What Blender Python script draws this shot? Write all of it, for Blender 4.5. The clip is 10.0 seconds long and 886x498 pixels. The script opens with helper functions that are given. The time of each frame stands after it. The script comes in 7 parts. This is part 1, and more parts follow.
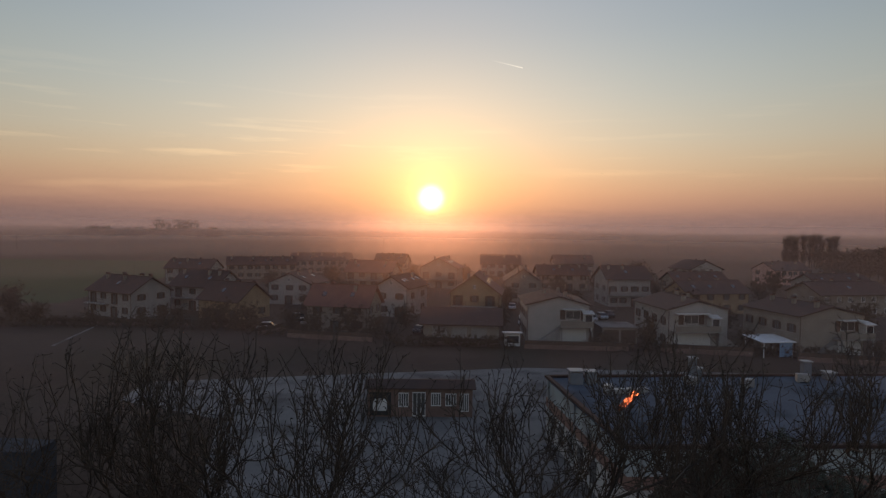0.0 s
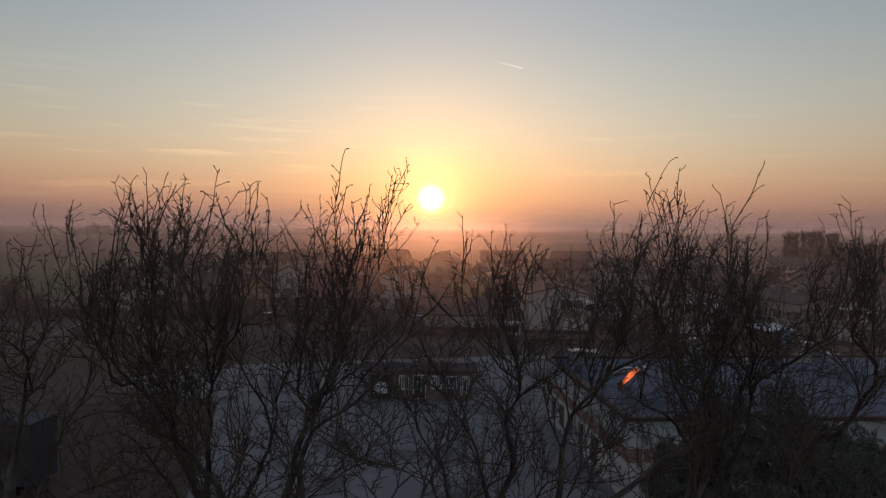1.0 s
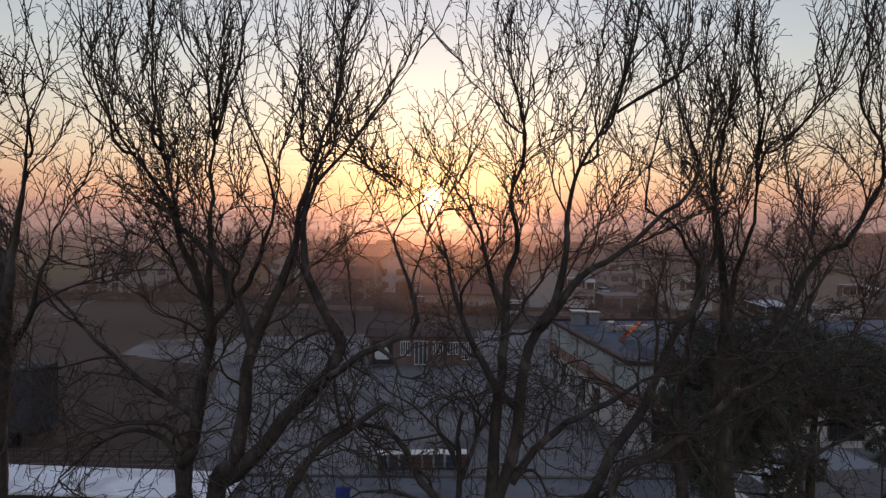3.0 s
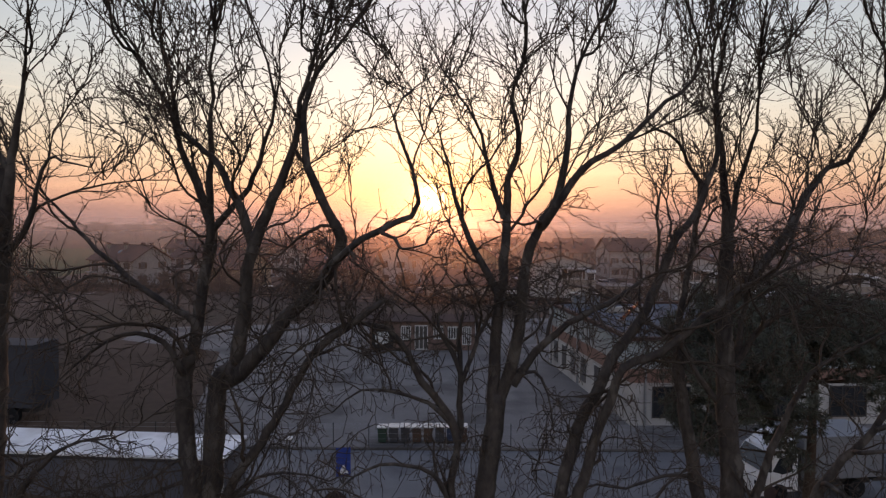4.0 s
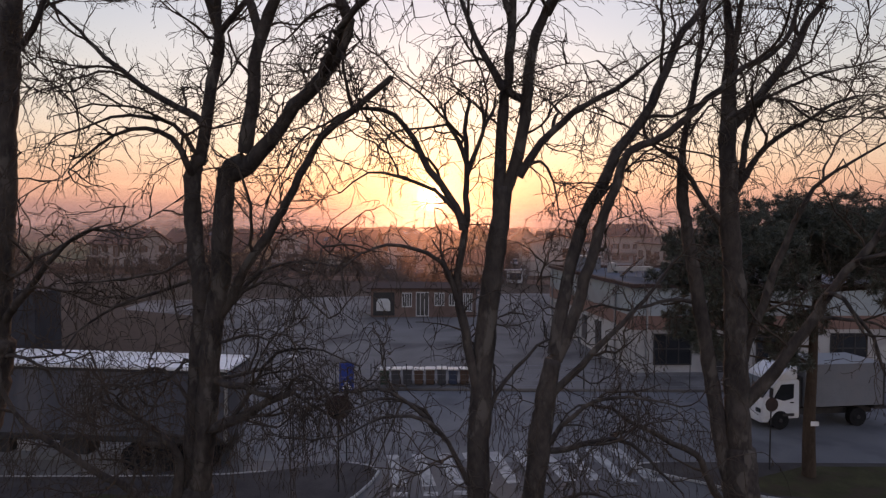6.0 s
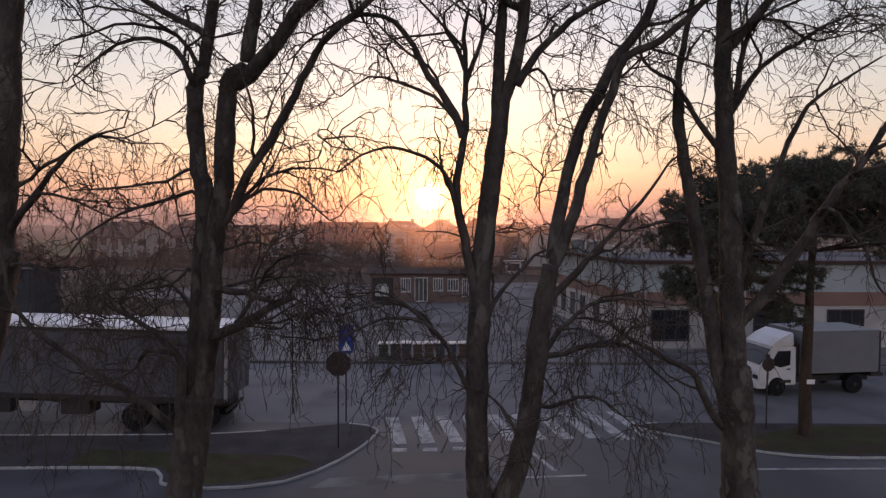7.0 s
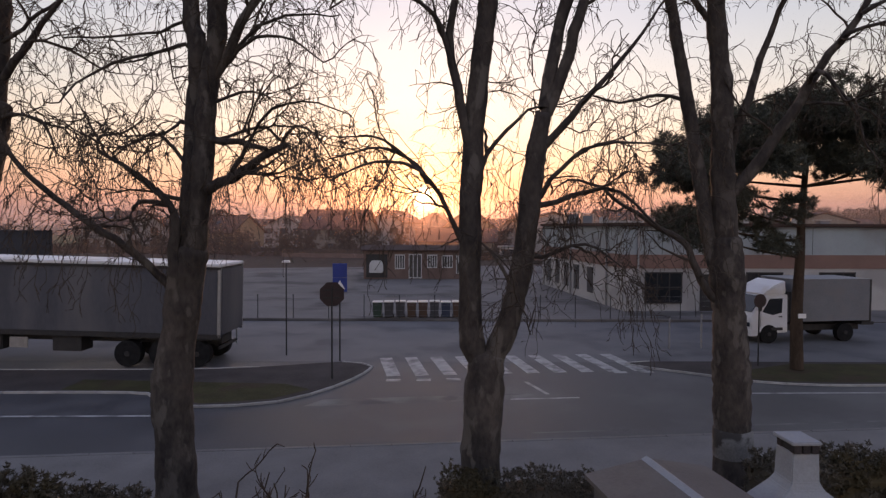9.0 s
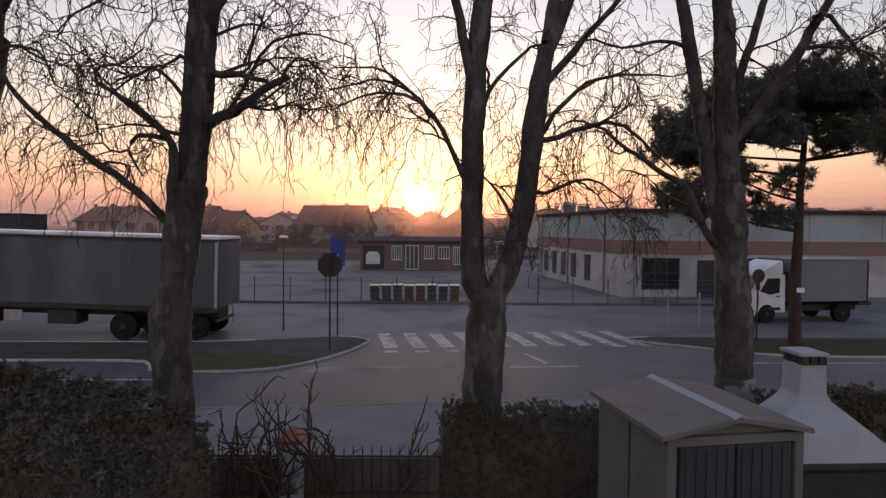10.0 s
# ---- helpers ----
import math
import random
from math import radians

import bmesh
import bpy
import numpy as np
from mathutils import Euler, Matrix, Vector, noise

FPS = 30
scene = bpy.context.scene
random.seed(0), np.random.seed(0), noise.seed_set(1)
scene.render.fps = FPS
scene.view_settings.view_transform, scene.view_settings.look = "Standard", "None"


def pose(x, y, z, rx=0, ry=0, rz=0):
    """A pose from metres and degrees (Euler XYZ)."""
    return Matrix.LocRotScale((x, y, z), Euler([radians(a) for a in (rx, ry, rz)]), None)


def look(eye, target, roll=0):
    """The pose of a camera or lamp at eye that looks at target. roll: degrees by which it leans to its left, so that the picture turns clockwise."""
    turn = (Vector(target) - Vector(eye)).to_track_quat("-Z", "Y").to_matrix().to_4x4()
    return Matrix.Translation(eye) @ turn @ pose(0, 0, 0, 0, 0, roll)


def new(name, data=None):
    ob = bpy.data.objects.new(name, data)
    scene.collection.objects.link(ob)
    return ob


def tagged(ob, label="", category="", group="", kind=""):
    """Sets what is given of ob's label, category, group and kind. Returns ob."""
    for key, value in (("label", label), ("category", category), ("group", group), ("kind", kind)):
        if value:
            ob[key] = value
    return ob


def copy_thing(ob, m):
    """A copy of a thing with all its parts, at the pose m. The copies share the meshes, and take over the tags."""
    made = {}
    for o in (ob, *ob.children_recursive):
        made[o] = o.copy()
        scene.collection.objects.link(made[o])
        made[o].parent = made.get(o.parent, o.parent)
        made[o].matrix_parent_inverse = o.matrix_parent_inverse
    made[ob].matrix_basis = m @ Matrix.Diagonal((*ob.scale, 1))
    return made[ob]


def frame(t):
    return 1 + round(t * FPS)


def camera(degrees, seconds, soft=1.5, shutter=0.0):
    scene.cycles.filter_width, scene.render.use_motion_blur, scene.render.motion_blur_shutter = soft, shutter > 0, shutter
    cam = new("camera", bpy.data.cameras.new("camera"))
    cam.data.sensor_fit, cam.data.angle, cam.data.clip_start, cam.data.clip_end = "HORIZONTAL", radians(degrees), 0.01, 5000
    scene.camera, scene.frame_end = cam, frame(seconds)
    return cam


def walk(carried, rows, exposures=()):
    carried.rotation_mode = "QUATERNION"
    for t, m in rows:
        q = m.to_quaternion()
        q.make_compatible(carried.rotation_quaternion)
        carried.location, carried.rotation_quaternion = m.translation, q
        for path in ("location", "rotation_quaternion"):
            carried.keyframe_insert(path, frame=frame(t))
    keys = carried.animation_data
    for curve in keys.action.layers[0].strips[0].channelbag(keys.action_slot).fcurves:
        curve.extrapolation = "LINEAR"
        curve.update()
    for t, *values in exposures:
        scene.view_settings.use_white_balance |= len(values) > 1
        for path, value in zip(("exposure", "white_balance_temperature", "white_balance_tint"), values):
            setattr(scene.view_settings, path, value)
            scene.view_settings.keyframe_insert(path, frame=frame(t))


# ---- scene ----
cam = camera(72.0, 10.0, soft=1.35)
PATH = [
    (0, look((0.15, -0.1, 19.4), (0.1519, 1.8987, 19.3286), 0.70)),
    (0.5, look((0.15, -0.1, 18.55), (0.1519, 1.8987, 18.4791), 0.70)),
    (1, look((0.14, -0.12, 17.6), (0.1417, 1.8788, 17.5295), 0.65)),
    (1.5, look((0.13, -0.13, 16.65), (0.1316, 1.8688, 16.5799), 0.60)),
    (2, look((0.126, -0.14, 15.74), (0.1273, 1.8588, 15.6703), 0.50)),
    (2.5, look((0.12, -0.15, 14.89), (0.1207, 1.8488, 14.8198), 0.45)),
    (4, look((0.12, -0.18, 12.56), (0.1191, 1.8187, 12.4884), 0.40)),
    (4.5, look((0.11, -0.2, 11.76), (0.1090, 1.7987, 11.6871), 0.35)),
    (5, look((0.08, -0.22, 10.93), (0.0789, 1.7786, 10.8559), 0.30)),
    (5.5, look((0.05, -0.28, 10.1), (0.0489, 1.7186, 10.0246), 0.30)),
    (7, look((0.03, -0.58, 7.83), (0.0343, 1.4186, 7.7546), 0.25)),
    (7.5, look((0.05, -0.64, 7.12), (0.0580, 1.3585, 7.0437), 0.25)),
    (8, look((0.07, -0.7, 6.48), (0.0816, 1.2985, 6.4028), 0.25)),
    (8.5, look((0.086, -0.73, 5.93), (0.1032, 1.2685, 5.8547), 0.25)),
    (9, look((0.06, -0.7, 5.39), (0.0829, 1.2985, 5.3166), 0.30)),
    (9.5, look((0.014, -0.68, 4.82), (0.0436, 1.3185, 4.7496), 0.40)),
    (10, look((-0.03, -0.65, 4.316), (0.0063, 1.3485, 4.2485), 0.50)),
]
EXPOSURES = [(0, 0.0, 6450, 10), (1.0, 0.0, 6600, 11), (2.0, 0.40, 6500, 14), (2.7, 0.55, 6550, 15), (4.0, 0.73, 6750, 18), (5.5, 0.74, 6750, 22), (7.0, 0.76, 6900, 25), (8.5, 0.81, 6950, 25), (10.0, 0.92, 7000, 25)]
walk(cam, PATH, EXPOSURES)


# ---- sky and sun ----
def lin(r, g, b):
    """A colour named by its 0-255 display values, as linear light."""
    return tuple(((c / 255) / 12.92 if c <= 10 else (((c / 255) + 0.055) / 1.055) ** 2.4) for c in (r, g, b)) + (1.0,)


SUN_DIR = Vector((-0.0195, 1.0, 0.0473)).normalized()
SUN_EL, SUN_AZ = math.asin(SUN_DIR.z), math.atan2(SUN_DIR.x, SUN_DIR.y)


def node(tree, kind, operation="", blend="", smooth=False):
    n = tree.nodes.new(kind)
    if operation:
        n.operation = operation
    if blend:
        n.data_type, n.blend_type = "RGBA", blend
    if smooth:
        n.interpolation_type = "SMOOTHSTEP"
    return n


def math_node(tree, op, a, b=None, c=None, clamp=False):
    n = node(tree, "ShaderNodeMath", op)
    n.use_clamp = clamp
    for i, v in enumerate((a, b, c)):
        if v is None:
            continue
        if isinstance(v, (int, float)):
            n.inputs[i].default_value = v
        else:
            tree.links.new(v, n.inputs[i])
    return n.outputs[0]


def vec_node(tree, op, a, b=None):
    n = node(tree, "ShaderNodeVectorMath", operation=op)
    for i, v in enumerate((a, b)):
        if v is None:
            continue
        if isinstance(v, (tuple, Vector)):
            n.inputs[i].default_value = tuple(v)[:3]
        else:
            tree.links.new(v, n.inputs[i])
    return n


def ramp_node(tree, fac, stops, mode="EASE"):
    n = node(tree, "ShaderNodeValToRGB")
    n.color_ramp.interpolation = mode
    els = n.color_ramp.elements
    while len(els) > 1:
        els.remove(els[-1])
    els[0].position, els[0].color = stops[0]
    for p, c in stops[1:]:
        els.new(p).color = c
    tree.links.new(fac, n.inputs[0])
    return n.outputs[0]


def mix_node(tree, blend, fac, a, b):
    n = node(tree, "ShaderNodeMix", blend=blend)
    for sock, v in ((n.inputs[0], fac), (n.inputs[6], a), (n.inputs[7], b)):
        if isinstance(v, (int, float)):
            sock.default_value = v
        elif isinstance(v, tuple):
            sock.default_value = v
        else:
            tree.links.new(v, sock)
    return n.outputs[2]


def scaled(tree, colour, factor):
    """A fixed colour times a value."""
    n = node(tree, "ShaderNodeVectorMath", operation="SCALE")
    n.inputs[0].default_value = colour
    tree.links.new(factor, n.inputs[3])
    return n.outputs[0]


world = bpy.data.worlds.new("dusk_sky")
scene.world = world
world.use_nodes = True
wt = world.node_tree
wt.nodes.clear()
coord = node(wt, "ShaderNodeTexCoord").outputs["Generated"]
way = vec_node(wt, "NORMALIZE", coord).outputs[0]
sep = node(wt, "ShaderNodeSeparateXYZ")
wt.links.new(way, sep.inputs[0])
height = math_node(wt, "MULTIPLY", sep.outputs[2], 1.6, clamp=True)
base = ramp_node(wt, height, [
    (0.0, lin(122, 103, 104)), (0.03, lin(144, 116, 112)), (0.062, lin(175, 136, 121)), (0.10, lin(194, 155, 131)), (0.15, lin(200, 175, 147)),
    (0.22, lin(196, 188, 169)), (0.33, lin(181, 188, 183)), (0.48, lin(159, 174, 182)), (0.72, lin(144, 159, 180)), (1.0, lin(126, 143, 177))], "B_SPLINE")
# brightest close round the sun, falling off to the sides
west = math_node(wt, "MULTIPLY_ADD", vec_node(wt, "DOT_PRODUCT", way, SUN_DIR).outputs["Value"], 0.5, 0.5)
west = math_node(wt, "MULTIPLY_ADD", math_node(wt, "POWER", west, 10.0), 0.48, 0.60)
# unseen eastern sky raised as fill for the sides turned from the sun
east_fill = math_node(wt, "MAXIMUM", vec_node(wt, "DOT_PRODUCT", way, -SUN_DIR).outputs["Value"], 0.0)
west = math_node(wt, "MULTIPLY_ADD", east_fill, 0.54, west)
n = node(wt, "ShaderNodeVectorMath", operation="SCALE")
wt.links.new(base, n.inputs[0])
wt.links.new(west, n.inputs[3])
total = n.outputs[0]
# glow round the sun, in three widths, and the disc itself
angle = math_node(wt, "ARCCOSINE", math_node(wt, "MINIMUM", vec_node(wt, "DOT_PRODUCT", way, SUN_DIR).outputs["Value"], 1.0))
for width, colour in ((0.26, (0.10, 0.055, 0.025)), (0.075, (0.26, 0.15, 0.035)), (0.042, (0.30, 0.20, 0.06)), (0.026, (1.4, 0.88, 0.26))):
    g = math_node(wt, "POWER", 2.71828, math_node(wt, "MULTIPLY", angle, -1.0 / width))
    total = vec_node(wt, "ADD", total, scaled(wt, colour, g)).outputs[0]
disc = node(wt, "ShaderNodeMapRange", smooth=True)
wt.links.new(angle, disc.inputs[0])
for i, v in ((1, 0.028), (2, 0.002), (3, 0.0), (4, 1.0)):
    disc.inputs[i].default_value = v
total = vec_node(wt, "ADD", total, scaled(wt, (3.0, 2.3, 1.4), disc.outputs[0])).outputs[0]
# thin high cloud: long streaks low over the west, and one vapour trail
st = node(wt, "ShaderNodeMapping")
wt.links.new(way, st.inputs[0])
st.inputs["Rotation"].default_value = (0, radians(4), 0)
st.inputs["Scale"].default_value = (5.0, 2.0, 75.0)
cl = node(wt, "ShaderNodeTexNoise")
cl.inputs["Scale"].default_value = 1.0
cl.inputs["Detail"].default_value = 5.0
cl.inputs["Roughness"].default_value = 0.55
wt.links.new(st.outputs[0], cl.inputs["Vector"])
streak = node(wt, "ShaderNodeMapRange")
wt.links.new(cl.outputs[0], streak.inputs[0])
for i, v in ((1, 0.55), (2, 0.80), (3, 0.0), (4, 1.0)):
    streak.inputs[i].default_value = v
low = ramp_node(wt, sep.outputs[2], [(0.03, (0, 0, 0, 1)), (0.09, (1, 1, 1, 1)), (0.16, (0.6, 0.6, 0.6, 1)), (0.24, (0, 0, 0, 1))], "LINEAR")
side = node(wt, "ShaderNodeMapRange")
wt.links.new(sep.outputs[0], side.inputs[0])
for i, v in ((1, -0.15), (2, 0.12), (3, 1.0), (4, 0.3)):
    side.inputs[i].default_value = v
veil = math_node(wt, "MULTIPLY", math_node(wt, "MULTIPLY", streak.outputs[0], low), side.outputs[0])
total = vec_node(wt, "ADD", total, scaled(wt, (0.30, 0.20, 0.09), veil)).outputs[0]
TRAIL_A, TRAIL_B = Vector((0.075, 1.0, 0.272)).normalized(), Vector((0.127, 1.0, 0.260)).normalized()
along = (TRAIL_B - TRAIL_A).normalized()
across = along.cross(TRAIL_A).normalized()
s_along = vec_node(wt, "DOT_PRODUCT", vec_node(wt, "SUBTRACT", way, TRAIL_A).outputs[0], along).outputs["Value"]
s_across = math_node(wt, "ABSOLUTE", vec_node(wt, "DOT_PRODUCT", vec_node(wt, "SUBTRACT", way, TRAIL_A).outputs[0], across).outputs["Value"])
length = (TRAIL_B - TRAIL_A).length
on = math_node(wt, "MULTIPLY", math_node(wt, "MULTIPLY", math_node(wt, "GREATER_THAN", s_along, 0.0), math_node(wt, "LESS_THAN", s_along, length)),
               math_node(wt, "SUBTRACT", 1.0, math_node(wt, "DIVIDE", s_across, 0.0011), clamp=True))
on = math_node(wt, "MULTIPLY", on, math_node(wt, "DIVIDE", s_along, length))
total = vec_node(wt, "ADD", total, scaled(wt, (0.45, 0.38, 0.28), on)).outputs[0]
sky = node(wt, "ShaderNodeTexSky")
sky.sky_type, sky.sun_disc, sky.sun_elevation, sky.sun_rotation = "NISHITA", False, SUN_EL, SUN_AZ
sky.air_density, sky.dust_density = 1.2, 3.0
n = node(wt, "ShaderNodeVectorMath", operation="SCALE")
wt.links.new(sky.outputs[0], n.inputs[0])
n.inputs[3].default_value = 0.02
total = vec_node(wt, "ADD", total, n.outputs[0]).outputs[0]
bg = node(wt, "ShaderNodeBackground")
wt.links.new(total, bg.inputs[0])
bg.inputs[1].default_value = 1.0
wt.links.new(bg.outputs[0], node(wt, "ShaderNodeOutputWorld").inputs[0])

sun_data = bpy.data.lights.new("sun", "SUN")
sun_data.energy, sun_data.angle, sun_data.color = 0.6, radians(2.0), (1.0, 0.55, 0.29)
sun = new("sun", sun_data)
sun.rotation_euler = SUN_DIR.to_track_quat("Z", "Y").to_euler()


import mathutils

# ---- materials ----
def material(name, a, b, rough=0.8, metal=0.0, scale=4.0, fine=40.0, bump=0.2, stretch=(1, 1, 1), by_object=0.0, spec=0.4, c=None, c_scale=0.6, c_range=(0.5, 0.65), where="Object"):
    """Two colours mixed by a coarse and a fine noise, a third one in patches, with fine relief. by_object: how far the tone differs from object to object."""
    m = bpy.data.materials.new(name)
    m.use_nodes = True
    t = m.node_tree
    p = t.nodes["Principled BSDF"]
    tc = node(t, "ShaderNodeTexCoord")
    if where == "World":
        vec = node(t, "ShaderNodeNewGeometry").outputs["Position"]
    else:
        vec = tc.outputs["Object"]
    mp = node(t, "ShaderNodeMapping")
    mp.inputs["Scale"].default_value = stretch
    t.links.new(vec, mp.inputs[0])
    vec = mp.outputs[0]

    def noise_at(s, detail):
        nn = node(t, "ShaderNodeTexNoise")
        nn.inputs["Scale"].default_value, nn.inputs["Detail"].default_value = s, detail
        t.links.new(vec, nn.inputs["Vector"])
        return nn.outputs[0]

    n1, n2 = noise_at(scale, 4), noise_at(fine, 3)
    f = math_node(t, "ADD", math_node(t, "MULTIPLY", n1, 0.65), math_node(t, "MULTIPLY", n2, 0.35))
    mr = node(t, "ShaderNodeMapRange")
    t.links.new(f, mr.inputs[0])
    mr.inputs[1].default_value, mr.inputs[2].default_value = 0.36, 0.64
    col = mix_node(t, "MIX", mr.outputs[0], (*a, 1), (*b, 1))
    if c:
        pm = node(t, "ShaderNodeMapRange")
        t.links.new(noise_at(c_scale, 5), pm.inputs[0])
        pm.inputs[1].default_value, pm.inputs[2].default_value = c_range
        col = mix_node(t, "MIX", pm.outputs[0], col, (*c, 1))
    if by_object:
        oi = node(t, "ShaderNodeObjectInfo")
        k = math_node(t, "MULTIPLY_ADD", oi.outputs["Random"], 2 * by_object, 1 - by_object)
        sc = node(t, "ShaderNodeVectorMath", operation="SCALE")
        t.links.new(col, sc.inputs[0])
        t.links.new(k, sc.inputs[3])
        col = sc.outputs[0]
    t.links.new(col, p.inputs["Base Color"])
    rr = math_node(t, "MULTIPLY_ADD", n1, 0.25, rough - 0.125, clamp=True)
    t.links.new(rr, p.inputs["Roughness"])
    p.inputs["Metallic"].default_value = metal
    p.inputs["Specular IOR Level"].default_value = spec
    if bump:
        bp = node(t, "ShaderNodeBump")
        bp.inputs["Strength"].default_value, bp.inputs["Distance"].default_value = bump, 0.02
        t.links.new(n2, bp.inputs["Height"])
        t.links.new(bp.outputs[0], p.inputs["Normal"])
    return m


M = {}
M["field"] = material("rough_field", (0.052, 0.036, 0.028), (0.090, 0.062, 0.046), 0.95, scale=0.05, fine=1.4, bump=0.5, c=(0.055, 0.043, 0.028), c_scale=0.03, where="World", spec=0.1)
M["crop"] = material("young_wheat", (0.040, 0.058, 0.024), (0.054, 0.074, 0.030), 0.95, scale=0.05, fine=0.9, bump=0.3, where="World", spec=0.1)
M["grass"] = material("winter_grass", (0.038, 0.038, 0.018), (0.070, 0.064, 0.032), 0.95, scale=1.2, fine=18, bump=0.8, c=(0.06, 0.045, 0.03), c_scale=0.8, where="World", spec=0.1)
M["asphalt"] = material("asphalt", (0.031, 0.031, 0.035), (0.060, 0.059, 0.064), 0.58, scale=0.6, fine=55, bump=0.25, c=(0.088, 0.087, 0.090), c_scale=0.3, c_range=(0.5, 0.7), where="World", spec=0.45)
M["asphalt_old"] = material("worn_asphalt", (0.10, 0.10, 0.105), (0.15, 0.148, 0.15), 0.75, scale=0.5, fine=45, bump=0.25, c=(0.075, 0.075, 0.08), c_scale=0.3, where="World", spec=0.4)
M["concrete_yard"] = material("concrete_yard", (0.13, 0.121, 0.116), (0.19, 0.177, 0.168), 0.85, scale=0.25, fine=12, bump=0.25, c=(0.085, 0.079, 0.075), c_scale=0.2, where="World", spec=0.15)
M["paving"] = material("pavement", (0.125, 0.12, 0.118), (0.19, 0.184, 0.178), 0.85, scale=0.8, fine=30, bump=0.3, where="World")
M["limewash"] = material("flaking_limewash", (0.10, 0.097, 0.093), (0.19, 0.184, 0.176), 0.9, scale=2.6, fine=22, bump=0.5, c=(0.045, 0.040, 0.037), c_scale=3.0, c_range=(0.50, 0.60), where="World")
M["dark_tarp"] = material("dark_lorry_tarpaulin", (0.035, 0.036, 0.042), (0.055, 0.056, 0.064), 0.8, scale=0.8, fine=12, bump=0.15, spec=0.15)
M["kerb"] = material("kerb_stone", (0.28, 0.276, 0.265), (0.40, 0.392, 0.376), 0.8, scale=3, fine=40, bump=0.3, by_object=0.12)
M["paint_white"] = material("road_paint", (0.22, 0.22, 0.217), (0.42, 0.42, 0.408), 0.65, scale=2.5, fine=30, bump=0.15, where="World", c=(0.12, 0.12, 0.12), c_scale=1.6, c_range=(0.5, 0.66))
M["paint_faded"] = material("faded_road_paint", (0.06, 0.06, 0.063), (0.17, 0.17, 0.17), 0.65, scale=1.1, fine=30, bump=0.15, where="World", c=(0.05, 0.05, 0.053), c_scale=0.7, c_range=(0.48, 0.6))
M["bark"] = material("plane_bark", (0.031, 0.027, 0.026), (0.088, 0.075, 0.066), 0.9, scale=3.4, fine=15, bump=1.0, stretch=(1, 1, 0.5), c=(0.110, 0.098, 0.086), c_scale=4.2, c_range=(0.57, 0.64), spec=0.2)
M["twig"] = material("twig_bark", (0.044, 0.035, 0.029), (0.080, 0.063, 0.050), 0.9, scale=3, fine=20, bump=0.0, spec=0.2)
M["pine_bark"] = material("pine_bark", (0.040, 0.029, 0.022), (0.080, 0.058, 0.043), 0.95, scale=3, fine=18, bump=0.9, stretch=(1, 1, 0.3), spec=0.15)
M["needle"] = material("pine_needles", (0.062, 0.066, 0.052), (0.105, 0.110, 0.084), 0.8, scale=0.6, fine=6, bump=0.0, spec=0.25)
M["leaf"] = material("evergreen_leaves", (0.058, 0.050, 0.038), (0.095, 0.081, 0.060), 0.7, scale=0.9, fine=9, bump=0.0, c=(0.055, 0.042, 0.018), c_scale=1.1, spec=0.35)
M["shrub"] = material("dry_shrub", (0.065, 0.047, 0.033), (0.105, 0.078, 0.052), 0.95, scale=0.4, fine=5, bump=0.0, spec=0.1)
M["plaster_white"] = material("white_plaster", (0.24, 0.228, 0.212), (0.30, 0.286, 0.268), 0.85, scale=0.7, fine=25, bump=0.15, c=(0.33, 0.31, 0.29), c_scale=0.5, c_range=(0.55, 0.75))
M["plaster_cream"] = material("cream_plaster", (0.17, 0.147, 0.12), (0.225, 0.196, 0.16), 0.85, scale=0.5, fine=20, bump=0.15, by_object=0.08)
M["plaster_pale"] = material("pale_plaster", (0.20, 0.19, 0.178), (0.26, 0.248, 0.232), 0.85, scale=0.5, fine=20, bump=0.15, by_object=0.08)
M["plaster_ochre"] = material("ochre_plaster", (0.20, 0.148, 0.09), (0.26, 0.195, 0.12), 0.85, scale=0.5, fine=20, bump=0.15, by_object=0.08)
M["plaster_rose"] = material("rose_plaster", (0.32, 0.20, 0.17), (0.40, 0.27, 0.23), 0.85, scale=0.5, fine=20, bump=0.15)
M["roof_tile"] = material("brown_roof_tiles", (0.042, 0.024, 0.019), (0.074, 0.040, 0.030), 0.85, scale=0.6, fine=9, bump=0.4, by_object=0.18)
M["roof_red"] = material("red_roof_tiles", (0.105, 0.046, 0.035), (0.16, 0.072, 0.052), 0.85, scale=0.6, fine=9, bump=0.4)
M["dark_glass"] = material("window_glass", (0.015, 0.017, 0.02), (0.025, 0.027, 0.03), 0.12, scale=1, fine=3, bump=0.0, spec=0.5)
# glass lightened so that its colour carries the haze over distant windows
M["house_glass"] = material("hazed_window_glass", (0.045, 0.045, 0.046), (0.085, 0.08, 0.075), 0.3, scale=0.7, fine=3, bump=0.0, spec=0.5, by_object=0.3)
M["skylight"] = material("skylight_glass", (0.02, 0.025, 0.03), (0.03, 0.035, 0.04), 0.14, scale=1, fine=3, bump=0.0, spec=1.0)
M["shutter"] = material("brown_shutters", (0.06, 0.036, 0.024), (0.09, 0.055, 0.036), 0.7, scale=2, fine=20, bump=0.2, by_object=0.15)
M["white_frame"] = material("white_frame_paint", (0.42, 0.42, 0.41), (0.52, 0.52, 0.51), 0.55, scale=2, fine=20, bump=0.05)
M["iron"] = material("dark_iron", (0.03, 0.03, 0.032), (0.05, 0.048, 0.046), 0.6, metal=0.4, scale=6, fine=40, bump=0.2)
M["zinc"] = material("galvanised_steel", (0.26, 0.265, 0.27), (0.36, 0.365, 0.37), 0.5, metal=0.8, scale=6, fine=40, bump=0.08)
